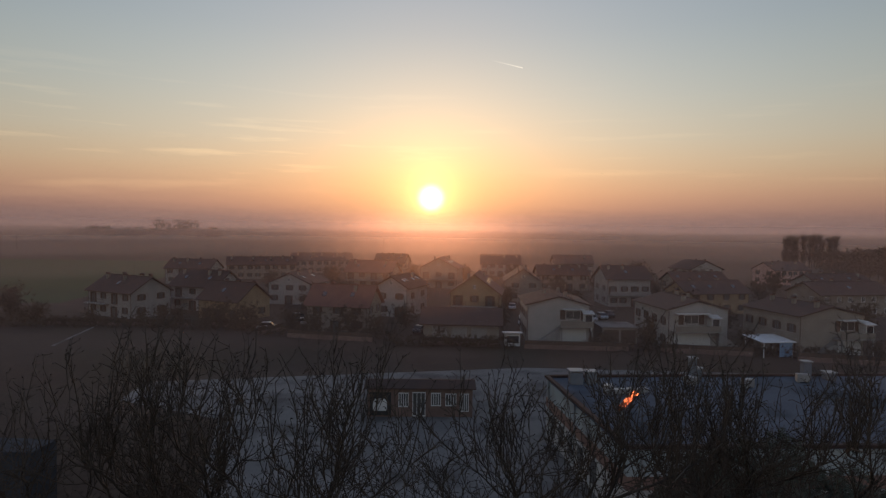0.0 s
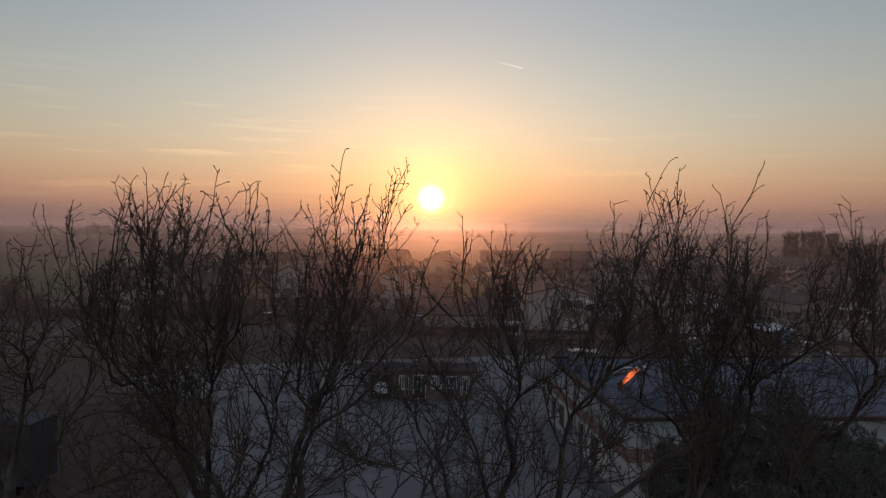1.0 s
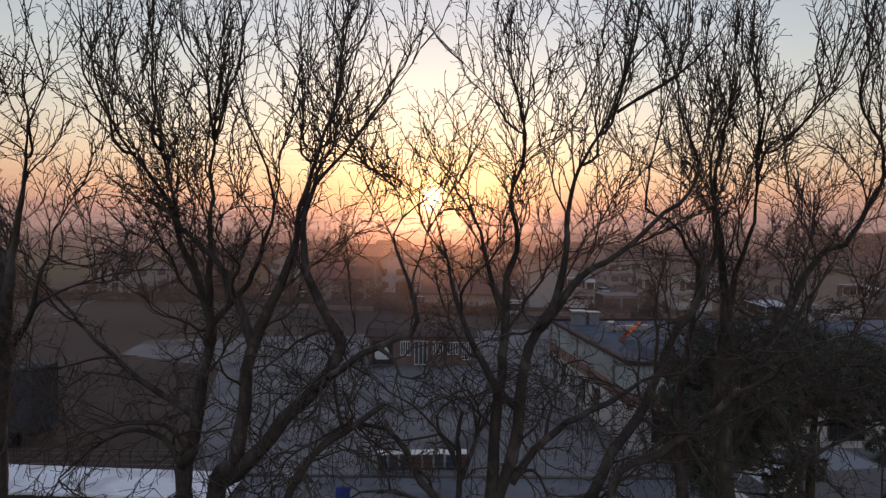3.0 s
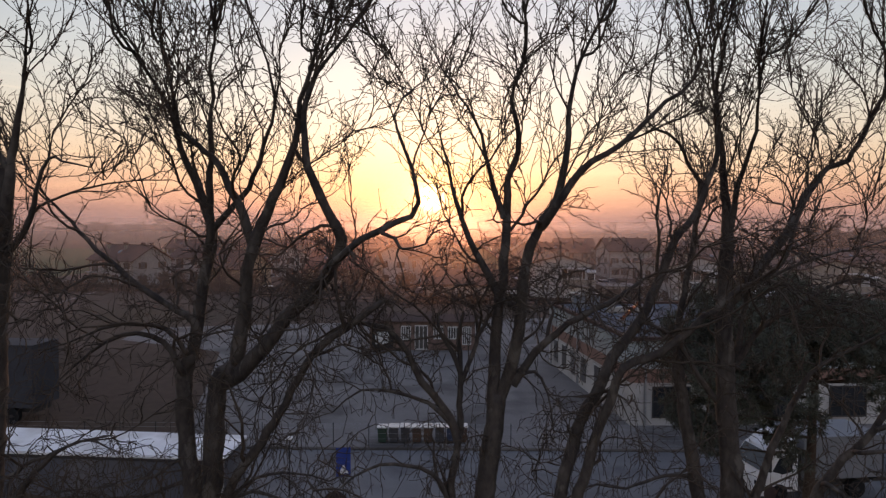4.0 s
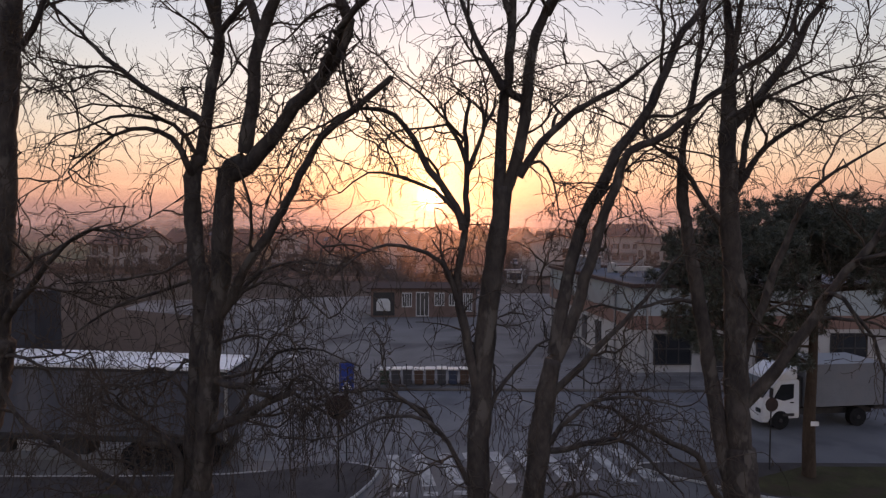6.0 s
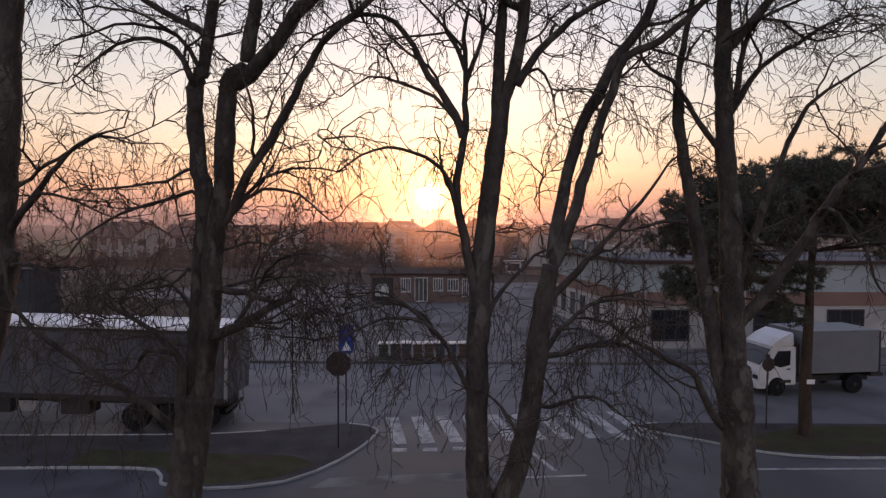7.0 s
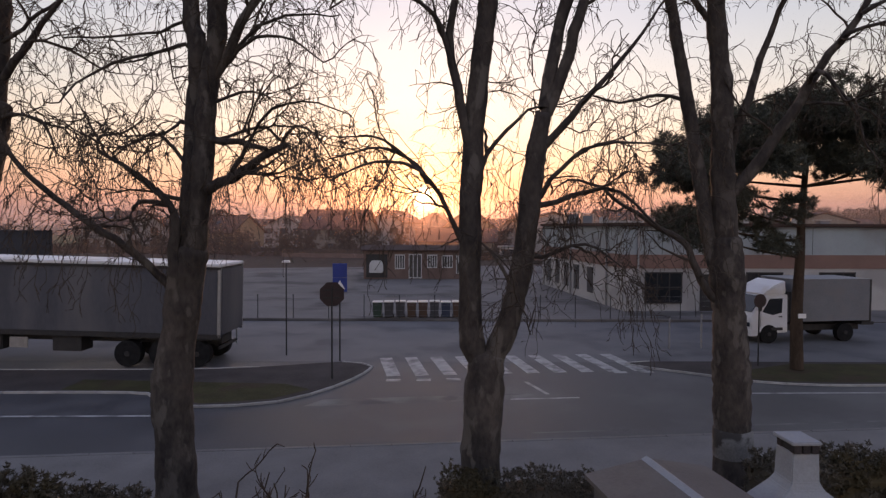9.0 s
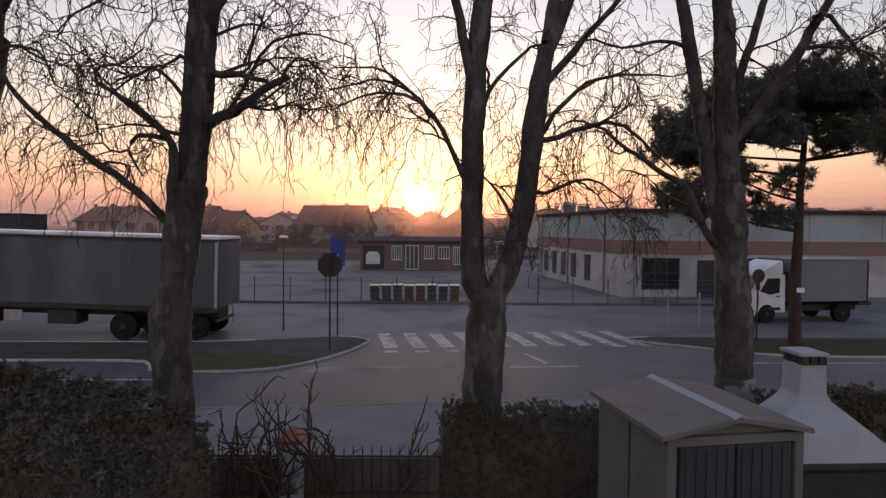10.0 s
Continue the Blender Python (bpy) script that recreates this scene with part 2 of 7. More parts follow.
M["tarp"] = material("grey_trailer_tarpaulin", (0.050, 0.053, 0.066), (0.072, 0.076, 0.090), 0.65, scale=0.8, fine=14, bump=0.2, stretch=(1, 1, 0.3), c=(0.10, 0.10, 0.108), c_scale=0.5)
M["tarp_roof"] = material("pale_tarpaulin_roof", (0.62, 0.63, 0.65), (0.74, 0.75, 0.76), 0.45, scale=0.8, fine=14, bump=0.15, c=(0.5, 0.5, 0.5), c_scale=0.7)
M["rubber"] = material("tyre_rubber", (0.012, 0.012, 0.013), (0.022, 0.022, 0.023), 0.9, scale=5, fine=40, bump=0.3, spec=0.1)
M["chassis"] = material("dark_chassis", (0.022, 0.022, 0.024), (0.045, 0.042, 0.04), 0.7, metal=0.2, scale=4, fine=30, bump=0.2)
M["truck_white"] = material("white_truck_paint", (0.56, 0.575, 0.60), (0.65, 0.665, 0.69), 0.35, scale=1, fine=10, bump=0.0, c=(0.55, 0.54, 0.52), c_scale=1.2)
M["box_grey"] = material("grey_box_panels", (0.125, 0.134, 0.150), (0.165, 0.175, 0.192), 0.55, scale=1, fine=15, bump=0.05, c=(0.16, 0.16, 0.17), c_scale=0.8)
M["sign_back"] = material("bare_sign_back", (0.040, 0.028, 0.028), (0.06, 0.042, 0.042), 0.6, metal=0.3, scale=3, fine=20, bump=0.05)
M["sign_blue"] = material("blue_sign_face", (0.020, 0.045, 0.22), (0.03, 0.06, 0.27), 0.45, scale=2, fine=20, bump=0.0)
M["sign_white"] = material("white_sign_face", (0.68, 0.68, 0.68), (0.78, 0.78, 0.78), 0.45, scale=2, fine=20, bump=0.0)
M["ware_wall"] = material("pale_precast_wall", (0.245, 0.28, 0.285), (0.315, 0.35, 0.355), 0.8, scale=0.4, fine=16, bump=0.15, c=(0.225, 0.235, 0.235), c_scale=0.3)
M["ware_lower"] = material("pale_render_wall", (0.33, 0.32, 0.305), (0.41, 0.40, 0.385), 0.85, scale=0.4, fine=16, bump=0.15, c=(0.28, 0.27, 0.26), c_scale=0.35)
M["soil"] = material("bare_soil", (0.048, 0.042, 0.040), (0.080, 0.070, 0.066), 0.95, scale=0.9, fine=14, bump=0.6, where="World", spec=0.1)
M["ware_band"] = material("rust_brown_band", (0.155, 0.092, 0.074), (0.21, 0.125, 0.10), 0.75, scale=0.5, fine=16, bump=0.15)
M["ware_roof"] = material("pale_roof_membrane", (0.075, 0.083, 0.105), (0.115, 0.126, 0.150), 0.8, scale=0.2, fine=6, bump=0.15, c=(0.045, 0.05, 0.06), c_scale=0.15, spec=0.12)
M["brown_wall"] = material("brown_cabin_boards", (0.12, 0.078, 0.064), (0.175, 0.118, 0.097), 0.8, scale=1, fine=20, bump=0.3)
M["bin_green"] = material("green_bin_plastic", (0.022, 0.042, 0.026), (0.032, 0.056, 0.036), 0.55, scale=3, fine=20, bump=0.05)
M["bin_blue"] = material("blue_bin_plastic", (0.022, 0.030, 0.055), (0.032, 0.042, 0.072), 0.55, scale=3, fine=20, bump=0.05)
M["bin_brown"] = material("brown_bin_plastic", (0.060, 0.034, 0.022), (0.085, 0.048, 0.030), 0.55, scale=3, fine=20, bump=0.05)
M["bin_grey"] = material("grey_bin_plastic", (0.040, 0.038, 0.040), (0.058, 0.055, 0.058), 0.55, scale=3, fine=20, bump=0.05)
M["bin_lid"] = material("pale_bin_lid", (0.55, 0.53, 0.48), (0.65, 0.63, 0.58), 0.45, scale=3, fine=20, bump=0.05)
M["terracotta"] = material("terracotta", (0.19, 0.070, 0.045), (0.27, 0.105, 0.065), 0.8, scale=5, fine=40, bump=0.3, by_object=0.15)
M["shed_wall"] = material("pale_shed_panels", (0.090, 0.087, 0.086), (0.124, 0.119, 0.116), 0.8, scale=1.2, fine=20, bump=0.15)
M["shed_roof"] = material("shed_roof_sheet", (0.100, 0.091, 0.086), (0.138, 0.126, 0.118), 0.7, scale=1.2, fine=24, bump=0.25, c=(0.135, 0.125, 0.115), c_scale=1.5)
M["shed_door"] = material("dark_shed_door", (0.026, 0.026, 0.033), (0.042, 0.042, 0.052), 0.6, scale=2, fine=20, bump=0.1)
M["bbq_white"] = material("whitewashed_render", (0.25, 0.265, 0.285), (0.315, 0.332, 0.355), 0.85, scale=2, fine=30, bump=0.25, c=(0.30, 0.30, 0.30), c_scale=2.2)
M["dark_brick"] = material("dark_grey_brown_brick", (0.024, 0.021, 0.022), (0.050, 0.039, 0.037), 0.9, scale=4, fine=30, bump=0.4, by_object=0.2)
M["brick"] = material("old_brick", (0.13, 0.065, 0.048), (0.20, 0.10, 0.072), 0.9, scale=4, fine=30, bump=0.4, by_object=0.2)
M["blue_sheet"] = material("blue_tarpaulin", (0.12, 0.22, 0.36), (0.17, 0.28, 0.42), 0.5, scale=2, fine=12, bump=0.1)
M["car_dark"] = material("dark_car_paint", (0.03, 0.032, 0.036), (0.05, 0.05, 0.055), 0.3, scale=2, fine=9, bump=0.0, spec=0.6)
M["car_silver"] = material("silver_car_paint", (0.35, 0.36, 0.37), (0.42, 0.43, 0.44), 0.3, metal=0.5, scale=2, fine=9, bump=0.0, spec=0.6)
solar = bpy.data.materials.new("dark_solar_glass")
solar.use_nodes = True
solar.node_tree.nodes.clear()
mirror = node(solar.node_tree, "ShaderNodeBsdfAnisotropic")
mirror.inputs["Color"].default_value, mirror.inputs["Roughness"].default_value = (0.20, 0.065, 0.04, 1), 0.27
solar.node_tree.links.new(mirror.outputs[0], node(solar.node_tree, "ShaderNodeOutputMaterial").inputs[0])
M["solar"] = solar


# ---- building helpers ----
def thing(name, label, category, group="", at=(0, 0, 0), rz=0.0, kind=""):
    ob = tagged(new(name), label, category, group, kind)
    ob.empty_display_size = 0.2
    ob.matrix_basis = pose(*at, 0, 0, rz)
    return ob


def part(name, bm, mat, parent=None, label="", smooth=False, kind=""):
    me = bpy.data.meshes.new(name)
    bm.to_mesh(me)
    bm.free()
    me.materials.append(mat)
    if smooth:
        me.polygons.foreach_set("use_smooth", [True] * len(me.polygons))
    ob = new(name, me)
    ob.parent = parent
    return tagged(ob, label, kind=kind)


def part_of(name, me, parent, m=None):
    """One more object on a mesh that is there already."""
    ob = new(name, me)
    ob.parent = parent
    if m is not None:
        ob.matrix_basis = m
    return ob


def box(x0, y0, z0, x1, y1, z1, bm=None, bevel=0.0):
    own = bmesh.new()
    bmesh.ops.create_cube(own, size=1.0)
    for v in own.verts:
        v.co = Vector(((x0 + x1) / 2 + v.co.x * (x1 - x0), (y0 + y1) / 2 + v.co.y * (y1 - y0), (z0 + z1) / 2 + v.co.z * (z1 - z0)))
    if bevel:
        bmesh.ops.bevel(own, geom=own.edges[:], offset=bevel, segments=2, affect="EDGES")
    return joined(bm, own)


def joined(bm, own):
    if bm is None:
        return own
    me = bpy.data.meshes.new("tmp")
    own.to_mesh(me)
    own.free()
    bm.from_mesh(me)
    bpy.data.meshes.remove(me)
    return bm


def prism(outline, z0, z1, bm=None, bevel=0.0, axis="z"):
    """A flat outline drawn out from z0 to z1 along an axis. For axis y the outline is (x, z), for axis x it is (y, z)."""
    own = bmesh.new()

    def place(u, v, h):
        return {"z": (u, v, h), "y": (u, h, v), "x": (h, u, v)}[axis]

    lo = [own.verts.new(place(u, v, z0)) for u, v in outline]
    hi = [own.verts.new(place(u, v, z1)) for u, v in outline]
    own.faces.new(lo[::-1])
    own.faces.new(hi)
    k = len(outline)
    for i in range(k):
        own.faces.new((lo[i], lo[(i + 1) % k], hi[(i + 1) % k], hi[i]))
    bmesh.ops.recalc_face_normals(own, faces=own.faces[:])
    if bevel:
        bmesh.ops.bevel(own, geom=own.edges[:], offset=bevel, segments=2, affect="EDGES")
    return joined(bm, own)


def rod(a, b, r0, r1=None, sides=8, bm=None):
    own = bmesh.new()
    a, b = Vector(a), Vector(b)
    bmesh.ops.create_cone(own, cap_ends=True, segments=sides, radius1=r0, radius2=r0 if r1 is None else r1, depth=(b - a).length)
    m = Matrix.Translation((a + b) / 2) @ (b - a).to_track_quat("Z", "Y").to_matrix().to_4x4()
    bmesh.ops.transform(own, matrix=m, verts=own.verts[:])
    return joined(bm, own)


def sheet(outline, z, bm=None):
    own = bmesh.new()
    own.faces.new([own.verts.new((x, y, z)) for x, y in outline])
    bmesh.ops.recalc_face_normals(own, faces=own.faces[:])
    if own.faces[0].normal.z < 0:
        own.faces[0].normal_flip()
    return joined(bm, own)


def spline(points, step=0.25):
    """Points along a smooth line through the given ones."""
    p = [Vector(q) for q in points]
    p = [2 * p[0] - p[1]] + p + [2 * p[-1] - p[-2]]
    out = []
    for i in range(1, len(p) - 2):
        n = max(2, int((p[i + 1] - p[i]).length / step))
        for j in range(n):
            t = j / n
            out.append(0.5 * ((2 * p[i]) + (p[i + 1] - p[i - 1]) * t + (2 * p[i - 1] - 5 * p[i] + 4 * p[i + 1] - p[i + 2]) * t * t
                              + (3 * p[i] - p[i - 1] - 3 * p[i + 1] + p[i + 2]) * t ** 3))
    return out + [p[-2]]


class Tubes:
    """Many tapered tubes gathered into one mesh."""

    def __init__(self):
        self.v, self.f = [], []

    def add(self, pts, radii, sides):
        base = len(self.v)
        up = Vector((0.3, 0.2, 1.0))
        for i, p in enumerate(pts):
            d = (pts[min(i + 1, len(pts) - 1)] - pts[max(i - 1, 0)])
            d.normalize()
            a = d.cross(up)
            if a.length < 0.05:
                a = d.cross(Vector((1, 0, 0)))
            a.normalize()
            b = d.cross(a)
            for k in range(sides):
                w = 2 * math.pi * k / sides
                self.v.append(p + (a * math.cos(w) + b * math.sin(w)) * radii[i])
        for i in range(len(pts) - 1):
            for k in range(sides):
                q = base + i * sides
                self.f.append((q + k, q + (k + 1) % sides, q + sides + (k + 1) % sides, q + sides + k))
        self.f.append(tuple(base + (len(pts) - 1) * sides + k for k in range(sides)))

    def part(self, name, mat, parent, label="", smooth=True, kind="", rough=0.0):
        if rough:
            wave = mathutils.noise.noise_vector
            self.v = [v + wave(v * 2.3) * rough + wave(Vector((v.x * 9, v.y * 9, v.z * 5))) * rough * 0.5 for v in self.v]
        me = bpy.data.meshes.new(name)
        me.from_pydata(self.v, [], self.f)
        me.materials.append(mat)
        if smooth:
            me.polygons.foreach_set("use_smooth", [True] * len(me.polygons))
        ob = new(name, me)
        ob.parent = parent
        return tagged(ob, label, kind=kind)


# ---- ground, roads, yards ----
def flat(name, outline, z, mat, label, category):
    ob = part(name, sheet(outline, z), mat)
    return tagged(ob, label, category, kind="structure")


bm = bmesh.new()
rings = [0.0, 60, 150, 400, 1000, 2200, 4600]
SEG = 72
verts = [[bm.verts.new((r * math.cos(2 * math.pi * k / SEG), r * math.sin(2 * math.pi * k / SEG), 0)) for k in range(SEG)] for r in rings[1:]]
centre = bm.verts.new((0, 0, 0))
for k in range(SEG):
    bm.faces.new((centre, verts[0][k], verts[0][(k + 1) % SEG]))
    for i in range(len(verts) - 1):
        bm.faces.new((verts[i][k], verts[i + 1][k], verts[i + 1][(k + 1) % SEG], verts[i][(k + 1) % SEG]))
tagged(part("ground", bm, M["field"]), "dull brown and olive winter field reaching to the misty horizon", "ground", kind="structure")

flat("wheat_field", [(-420, 150), (-92, 146), (-98, 205), (-118, 318), (-420, 322)], 0.03, M["crop"], "green field of young wheat beyond the houses", "field")


# near road: its edges run a little aslant to the street of trees
def near_edge(x):
    return 14.25 + 0.095 * x


def far_edge(x):
    return 18.6 + 0.02 * x


XS = [-90, -40, -15, 0, 15, 40, 90]
flat("road", [(x, near_edge(x) if abs(x) < 41 else near_edge(math.copysign(40, x))) for x in XS] + [(90, 33.4), (-90, 33.4)], 0.03, M["asphalt"], "grey asphalt road with worn white lines", "road")
flat("parking_lot", [(-90, 23.3), (90, 23.3), (90, 33.6), (-90, 33.6)], 0.036, M["asphalt_old"], "worn pale asphalt parking lot behind the road", "parking lot")
flat("yard", [(-15, 33.9), (80, 33.9), (80, 80), (12, 84), (-36, 74), (-35, 66), (-22, 60), (-18, 46)], 0.028, M["concrete_yard"], "pale concrete yard behind a wire fence", "yard")
flat("pavement", [(x, 10.3 + 0.06 * x) for x in (-40, 0, 40)] + [(x, near_edge(x) - 0.16) for x in (40, 0, -40)], 0.048, M["paving"], "grey pavement beside the tree row", "pavement")
flat("tree_verge", [(x, 8.55 + 0.05 * x) for x in (-40, 0, 40)] + [(x, 10.25 + 0.06 * x) for x in (40, 0, -40)], 0.07, M["grass"], "strip of dull winter grass under the plane trees", "grass verge")
flat("garden_lawn", [(-40, -30), (40, -30), (40, 10.4), (0, 8.5), (-40, 6.5)], 0.05, M["grass"], "dull garden lawn inside the fence", "lawn")


def island(name, outline, label, nose, back):
    """A raised verge: earth and grass inside a ring of kerb stones, which is sunk along its back."""
    ob = thing(name, label, "traffic island", kind="structure")
    ring = spline([(x, y, 0) for x, y in outline] + [(*outline[0], 0)], 1.0)[:-1]
    mid = sum(ring, Vector()) / len(ring)
    part("earth", prism([(mid.x + (p.x - mid.x) * 0.995, mid.y + (p.y - mid.y) * 0.985) for p in ring], 0.0, 0.075), M["soil"], ob, "dark bare soil")
    for i, p in enumerate(ring):
        q = ring[(i + 1) % len(ring)]
        if p.y > back and abs(p.x - nose) > 1.1:
            continue
        d = (q - p)
        b = box(-d.length / 2 + 0.006, -0.045, 0.0, d.length / 2 - 0.006, 0.045, 0.10, bevel=0.015)
        bmesh.ops.transform(b, matrix=Matrix.Translation((p + q) / 2) @ Matrix.Rotation(math.atan2(d.y, d.x), 4, "Z"), verts=b.verts[:])
        part("kerb_stone", b, M["kerb"], ob)
    return ob


island("traffic_island", [(-2.35, 22.3), (-2.55, 21.2), (-3.3, 19.4), (-4.7, 17.65), (-6.9, 17.15), (-8.4, 17.5), (-9.0, 18.5), (-12.0, 18.65), (-18.0, 18.4), (-28.0, 18.0), (-28.0, 21.6), (-16.0, 21.6), (-8.0, 21.9), (-3.6, 23.1)],
       "grass traffic island with pale kerb stones and a rounded tip", -2.6, 21.9)
island("traffic_island", [(7.5, 22.9), (8.2, 22.2), (9.6, 21.3), (11.2, 20.2), (13.2, 19.75), (16, 19.75), (24, 20.0), (30, 20.2), (30, 23.3), (22, 23.3), (14, 23.3), (8.6, 23.3)],
       "grass traffic island with a pine and pale kerb stones", 8.0, 23.0)

flat("island_grass", [(-12.0, 18.9), (-8.9, 18.7), (-8.2, 17.8), (-6.9, 17.4), (-5.0, 17.9), (-4.0, 19.0), (-5.0, 19.7), (-12.0, 20.2)], 0.080, M["grass"], "dull green grass on the traffic island", "grass")
flat("island_grass", [(10.4, 21.2), (11.6, 20.3), (14, 20.05), (24, 20.3), (29.5, 20.4), (29.5, 23.0), (14, 22.9)], 0.080, M["grass"], "dull grass under the pine", "grass")
kerb_line = thing("kerb", "pale kerb along the near pavement", "kerb", kind="structure")
stone = box(-0.495, -0.075, 0.0, 0.495, 0.075, 0.052, bevel=0.008)
stone_mesh = bpy.data.meshes.new("kerb_stone")
stone.to_mesh(stone_mesh)
stone.free()
stone_mesh.materials.append(M["paving"])
for i in range(-14, 16):
    part_of("kerb_stone", stone_mesh, kerb_line, pose(i + 0.5, near_edge(i + 0.5) - 0.08, 0.0, 0, 0, math.degrees(math.atan(0.095))))

# painted marks
marks = thing("road_marking", "worn white zebra crossing and edge lines on asphalt", "road marking", kind="structure")
zebra = sheet([(-0.25, -1.55), (0.25, -1.55), (0.25, 1.55), (-0.25, 1.55)], 0)
zebra_mesh = bpy.data.meshes.new("stripe")
zebra.to_mesh(zebra_mesh)
zebra.free()
zebra_mesh.materials.append(M["paint_white"])
for i in range(10):
    x = -1.95 + 1.02 * i
    part_of("stripe", zebra_mesh, marks, pose(x + 0.25, 22.45 + 0.10 * i, 0.042, 0, 0, 10))
for x, y, w, d in ((-1.4, 20.35, 0.5, 0.34), (-0.35, 20.4, 0.5, 0.34), (0.7, 20.5, 0.5, 0.34), (6.9, 21.6, 0.5, 0.3), (7.9, 21.7, 0.5, 0.3)):
    part("yield_mark", sheet([(x - w / 2, y - d / 2), (x + w / 2, y - d / 2), (x + w / 2, y + d / 2), (x - w / 2, y + d / 2)], 0.042), M["paint_white"], marks)
for x0, x1, dy in [(-30, -7.5, -2.2), (9.8, 36, -0.1)]:
    k = [(x0, far_edge(x0) + dy), (x1, far_edge(x1) + dy), (x1, far_edge(x1) + dy + 0.14), (x0, far_edge(x0) + dy + 0.14)]
    part("edge_line", sheet(k, 0.042), M["paint_white"], marks)
for x0, x1, dy in [(2.6, 5.2, 0.42), (8.0, 30.0, 0.5)]:
    k = [(x0, near_edge(x0) + dy), (x1, near_edge(x1) + dy), (x1, near_edge(x1) + dy + 0.1), (x0, near_edge(x0) + dy + 0.1)]
    part("edge_line", sheet(k, 0.034), M["paint_faded"], marks, "thin faded edge line")
part("centre_line", sheet([(2.4, 18.0), (4.6, 18.2), (4.6, 18.32), (2.4, 18.12)], 0.036), M["paint_white"], marks)
part("give_way_line", sheet([(3.1, 20.2), (3.25, 20.2), (3.75, 18.6), (3.6, 18.6)], 0.042), M["paint_white"], marks)
part("give_way_line", sheet([(-3.9, 17.25), (3.2, 18.15), (3.2, 18.75), (-3.4, 18.0)], 0.0335), M["paint_faded"], marks, "faded wide line, worn to patches")

# upright see-through sheets in place of low mist and haze, thinning upwards
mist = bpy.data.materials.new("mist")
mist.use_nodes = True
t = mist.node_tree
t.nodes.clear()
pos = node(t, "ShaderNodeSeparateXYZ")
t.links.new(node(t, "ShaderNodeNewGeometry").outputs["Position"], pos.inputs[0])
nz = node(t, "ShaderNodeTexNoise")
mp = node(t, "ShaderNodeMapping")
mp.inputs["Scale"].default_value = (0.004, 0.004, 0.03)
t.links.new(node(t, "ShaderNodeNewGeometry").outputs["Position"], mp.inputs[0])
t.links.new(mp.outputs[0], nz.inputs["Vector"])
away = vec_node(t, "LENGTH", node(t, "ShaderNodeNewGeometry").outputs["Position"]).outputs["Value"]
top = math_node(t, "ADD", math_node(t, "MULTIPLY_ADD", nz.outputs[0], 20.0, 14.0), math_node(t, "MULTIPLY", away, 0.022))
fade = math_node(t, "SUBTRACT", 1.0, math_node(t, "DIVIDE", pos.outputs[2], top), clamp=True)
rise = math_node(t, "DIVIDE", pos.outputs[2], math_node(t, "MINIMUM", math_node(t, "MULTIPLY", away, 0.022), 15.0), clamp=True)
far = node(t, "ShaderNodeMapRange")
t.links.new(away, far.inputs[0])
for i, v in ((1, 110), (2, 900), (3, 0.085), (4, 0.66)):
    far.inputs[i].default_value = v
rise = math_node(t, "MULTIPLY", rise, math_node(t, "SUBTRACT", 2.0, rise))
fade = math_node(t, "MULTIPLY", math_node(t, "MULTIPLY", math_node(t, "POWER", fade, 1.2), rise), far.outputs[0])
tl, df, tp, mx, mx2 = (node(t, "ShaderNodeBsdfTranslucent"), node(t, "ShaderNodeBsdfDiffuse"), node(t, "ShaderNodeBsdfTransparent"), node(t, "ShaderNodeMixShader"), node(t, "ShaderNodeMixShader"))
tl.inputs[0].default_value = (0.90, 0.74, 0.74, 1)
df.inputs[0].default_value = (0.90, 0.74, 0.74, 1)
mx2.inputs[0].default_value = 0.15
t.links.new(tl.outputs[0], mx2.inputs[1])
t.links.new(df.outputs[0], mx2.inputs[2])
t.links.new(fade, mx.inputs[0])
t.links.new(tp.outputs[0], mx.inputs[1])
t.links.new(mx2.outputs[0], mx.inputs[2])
# refraction share spreads the sun forward, imitating warm glare in the haze
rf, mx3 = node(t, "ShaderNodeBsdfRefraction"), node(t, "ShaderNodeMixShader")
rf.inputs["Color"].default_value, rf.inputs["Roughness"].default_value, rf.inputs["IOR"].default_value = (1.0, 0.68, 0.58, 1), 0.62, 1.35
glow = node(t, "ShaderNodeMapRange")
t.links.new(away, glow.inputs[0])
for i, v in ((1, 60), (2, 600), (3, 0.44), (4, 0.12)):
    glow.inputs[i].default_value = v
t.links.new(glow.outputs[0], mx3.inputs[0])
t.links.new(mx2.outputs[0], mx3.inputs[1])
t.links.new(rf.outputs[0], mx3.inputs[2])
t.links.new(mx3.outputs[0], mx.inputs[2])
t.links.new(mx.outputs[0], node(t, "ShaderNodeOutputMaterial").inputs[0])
# the two nearest sheets lay a glare veil over yard and village
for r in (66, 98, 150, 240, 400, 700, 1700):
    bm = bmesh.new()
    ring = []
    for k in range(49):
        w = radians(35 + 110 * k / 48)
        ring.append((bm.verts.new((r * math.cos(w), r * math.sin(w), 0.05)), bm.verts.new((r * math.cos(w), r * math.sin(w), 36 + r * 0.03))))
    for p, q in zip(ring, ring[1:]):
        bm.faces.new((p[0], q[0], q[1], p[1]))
    tagged(part("haze_sheet", bm, mist), "curved see-through sheet standing in for low mist and haze", "mist", kind="structure")


# ---- plane trees along the street ----
def wander(rng, s):
    return Vector((rng.gauss(0, s), rng.gauss(0, s), rng.gauss(0, s)))


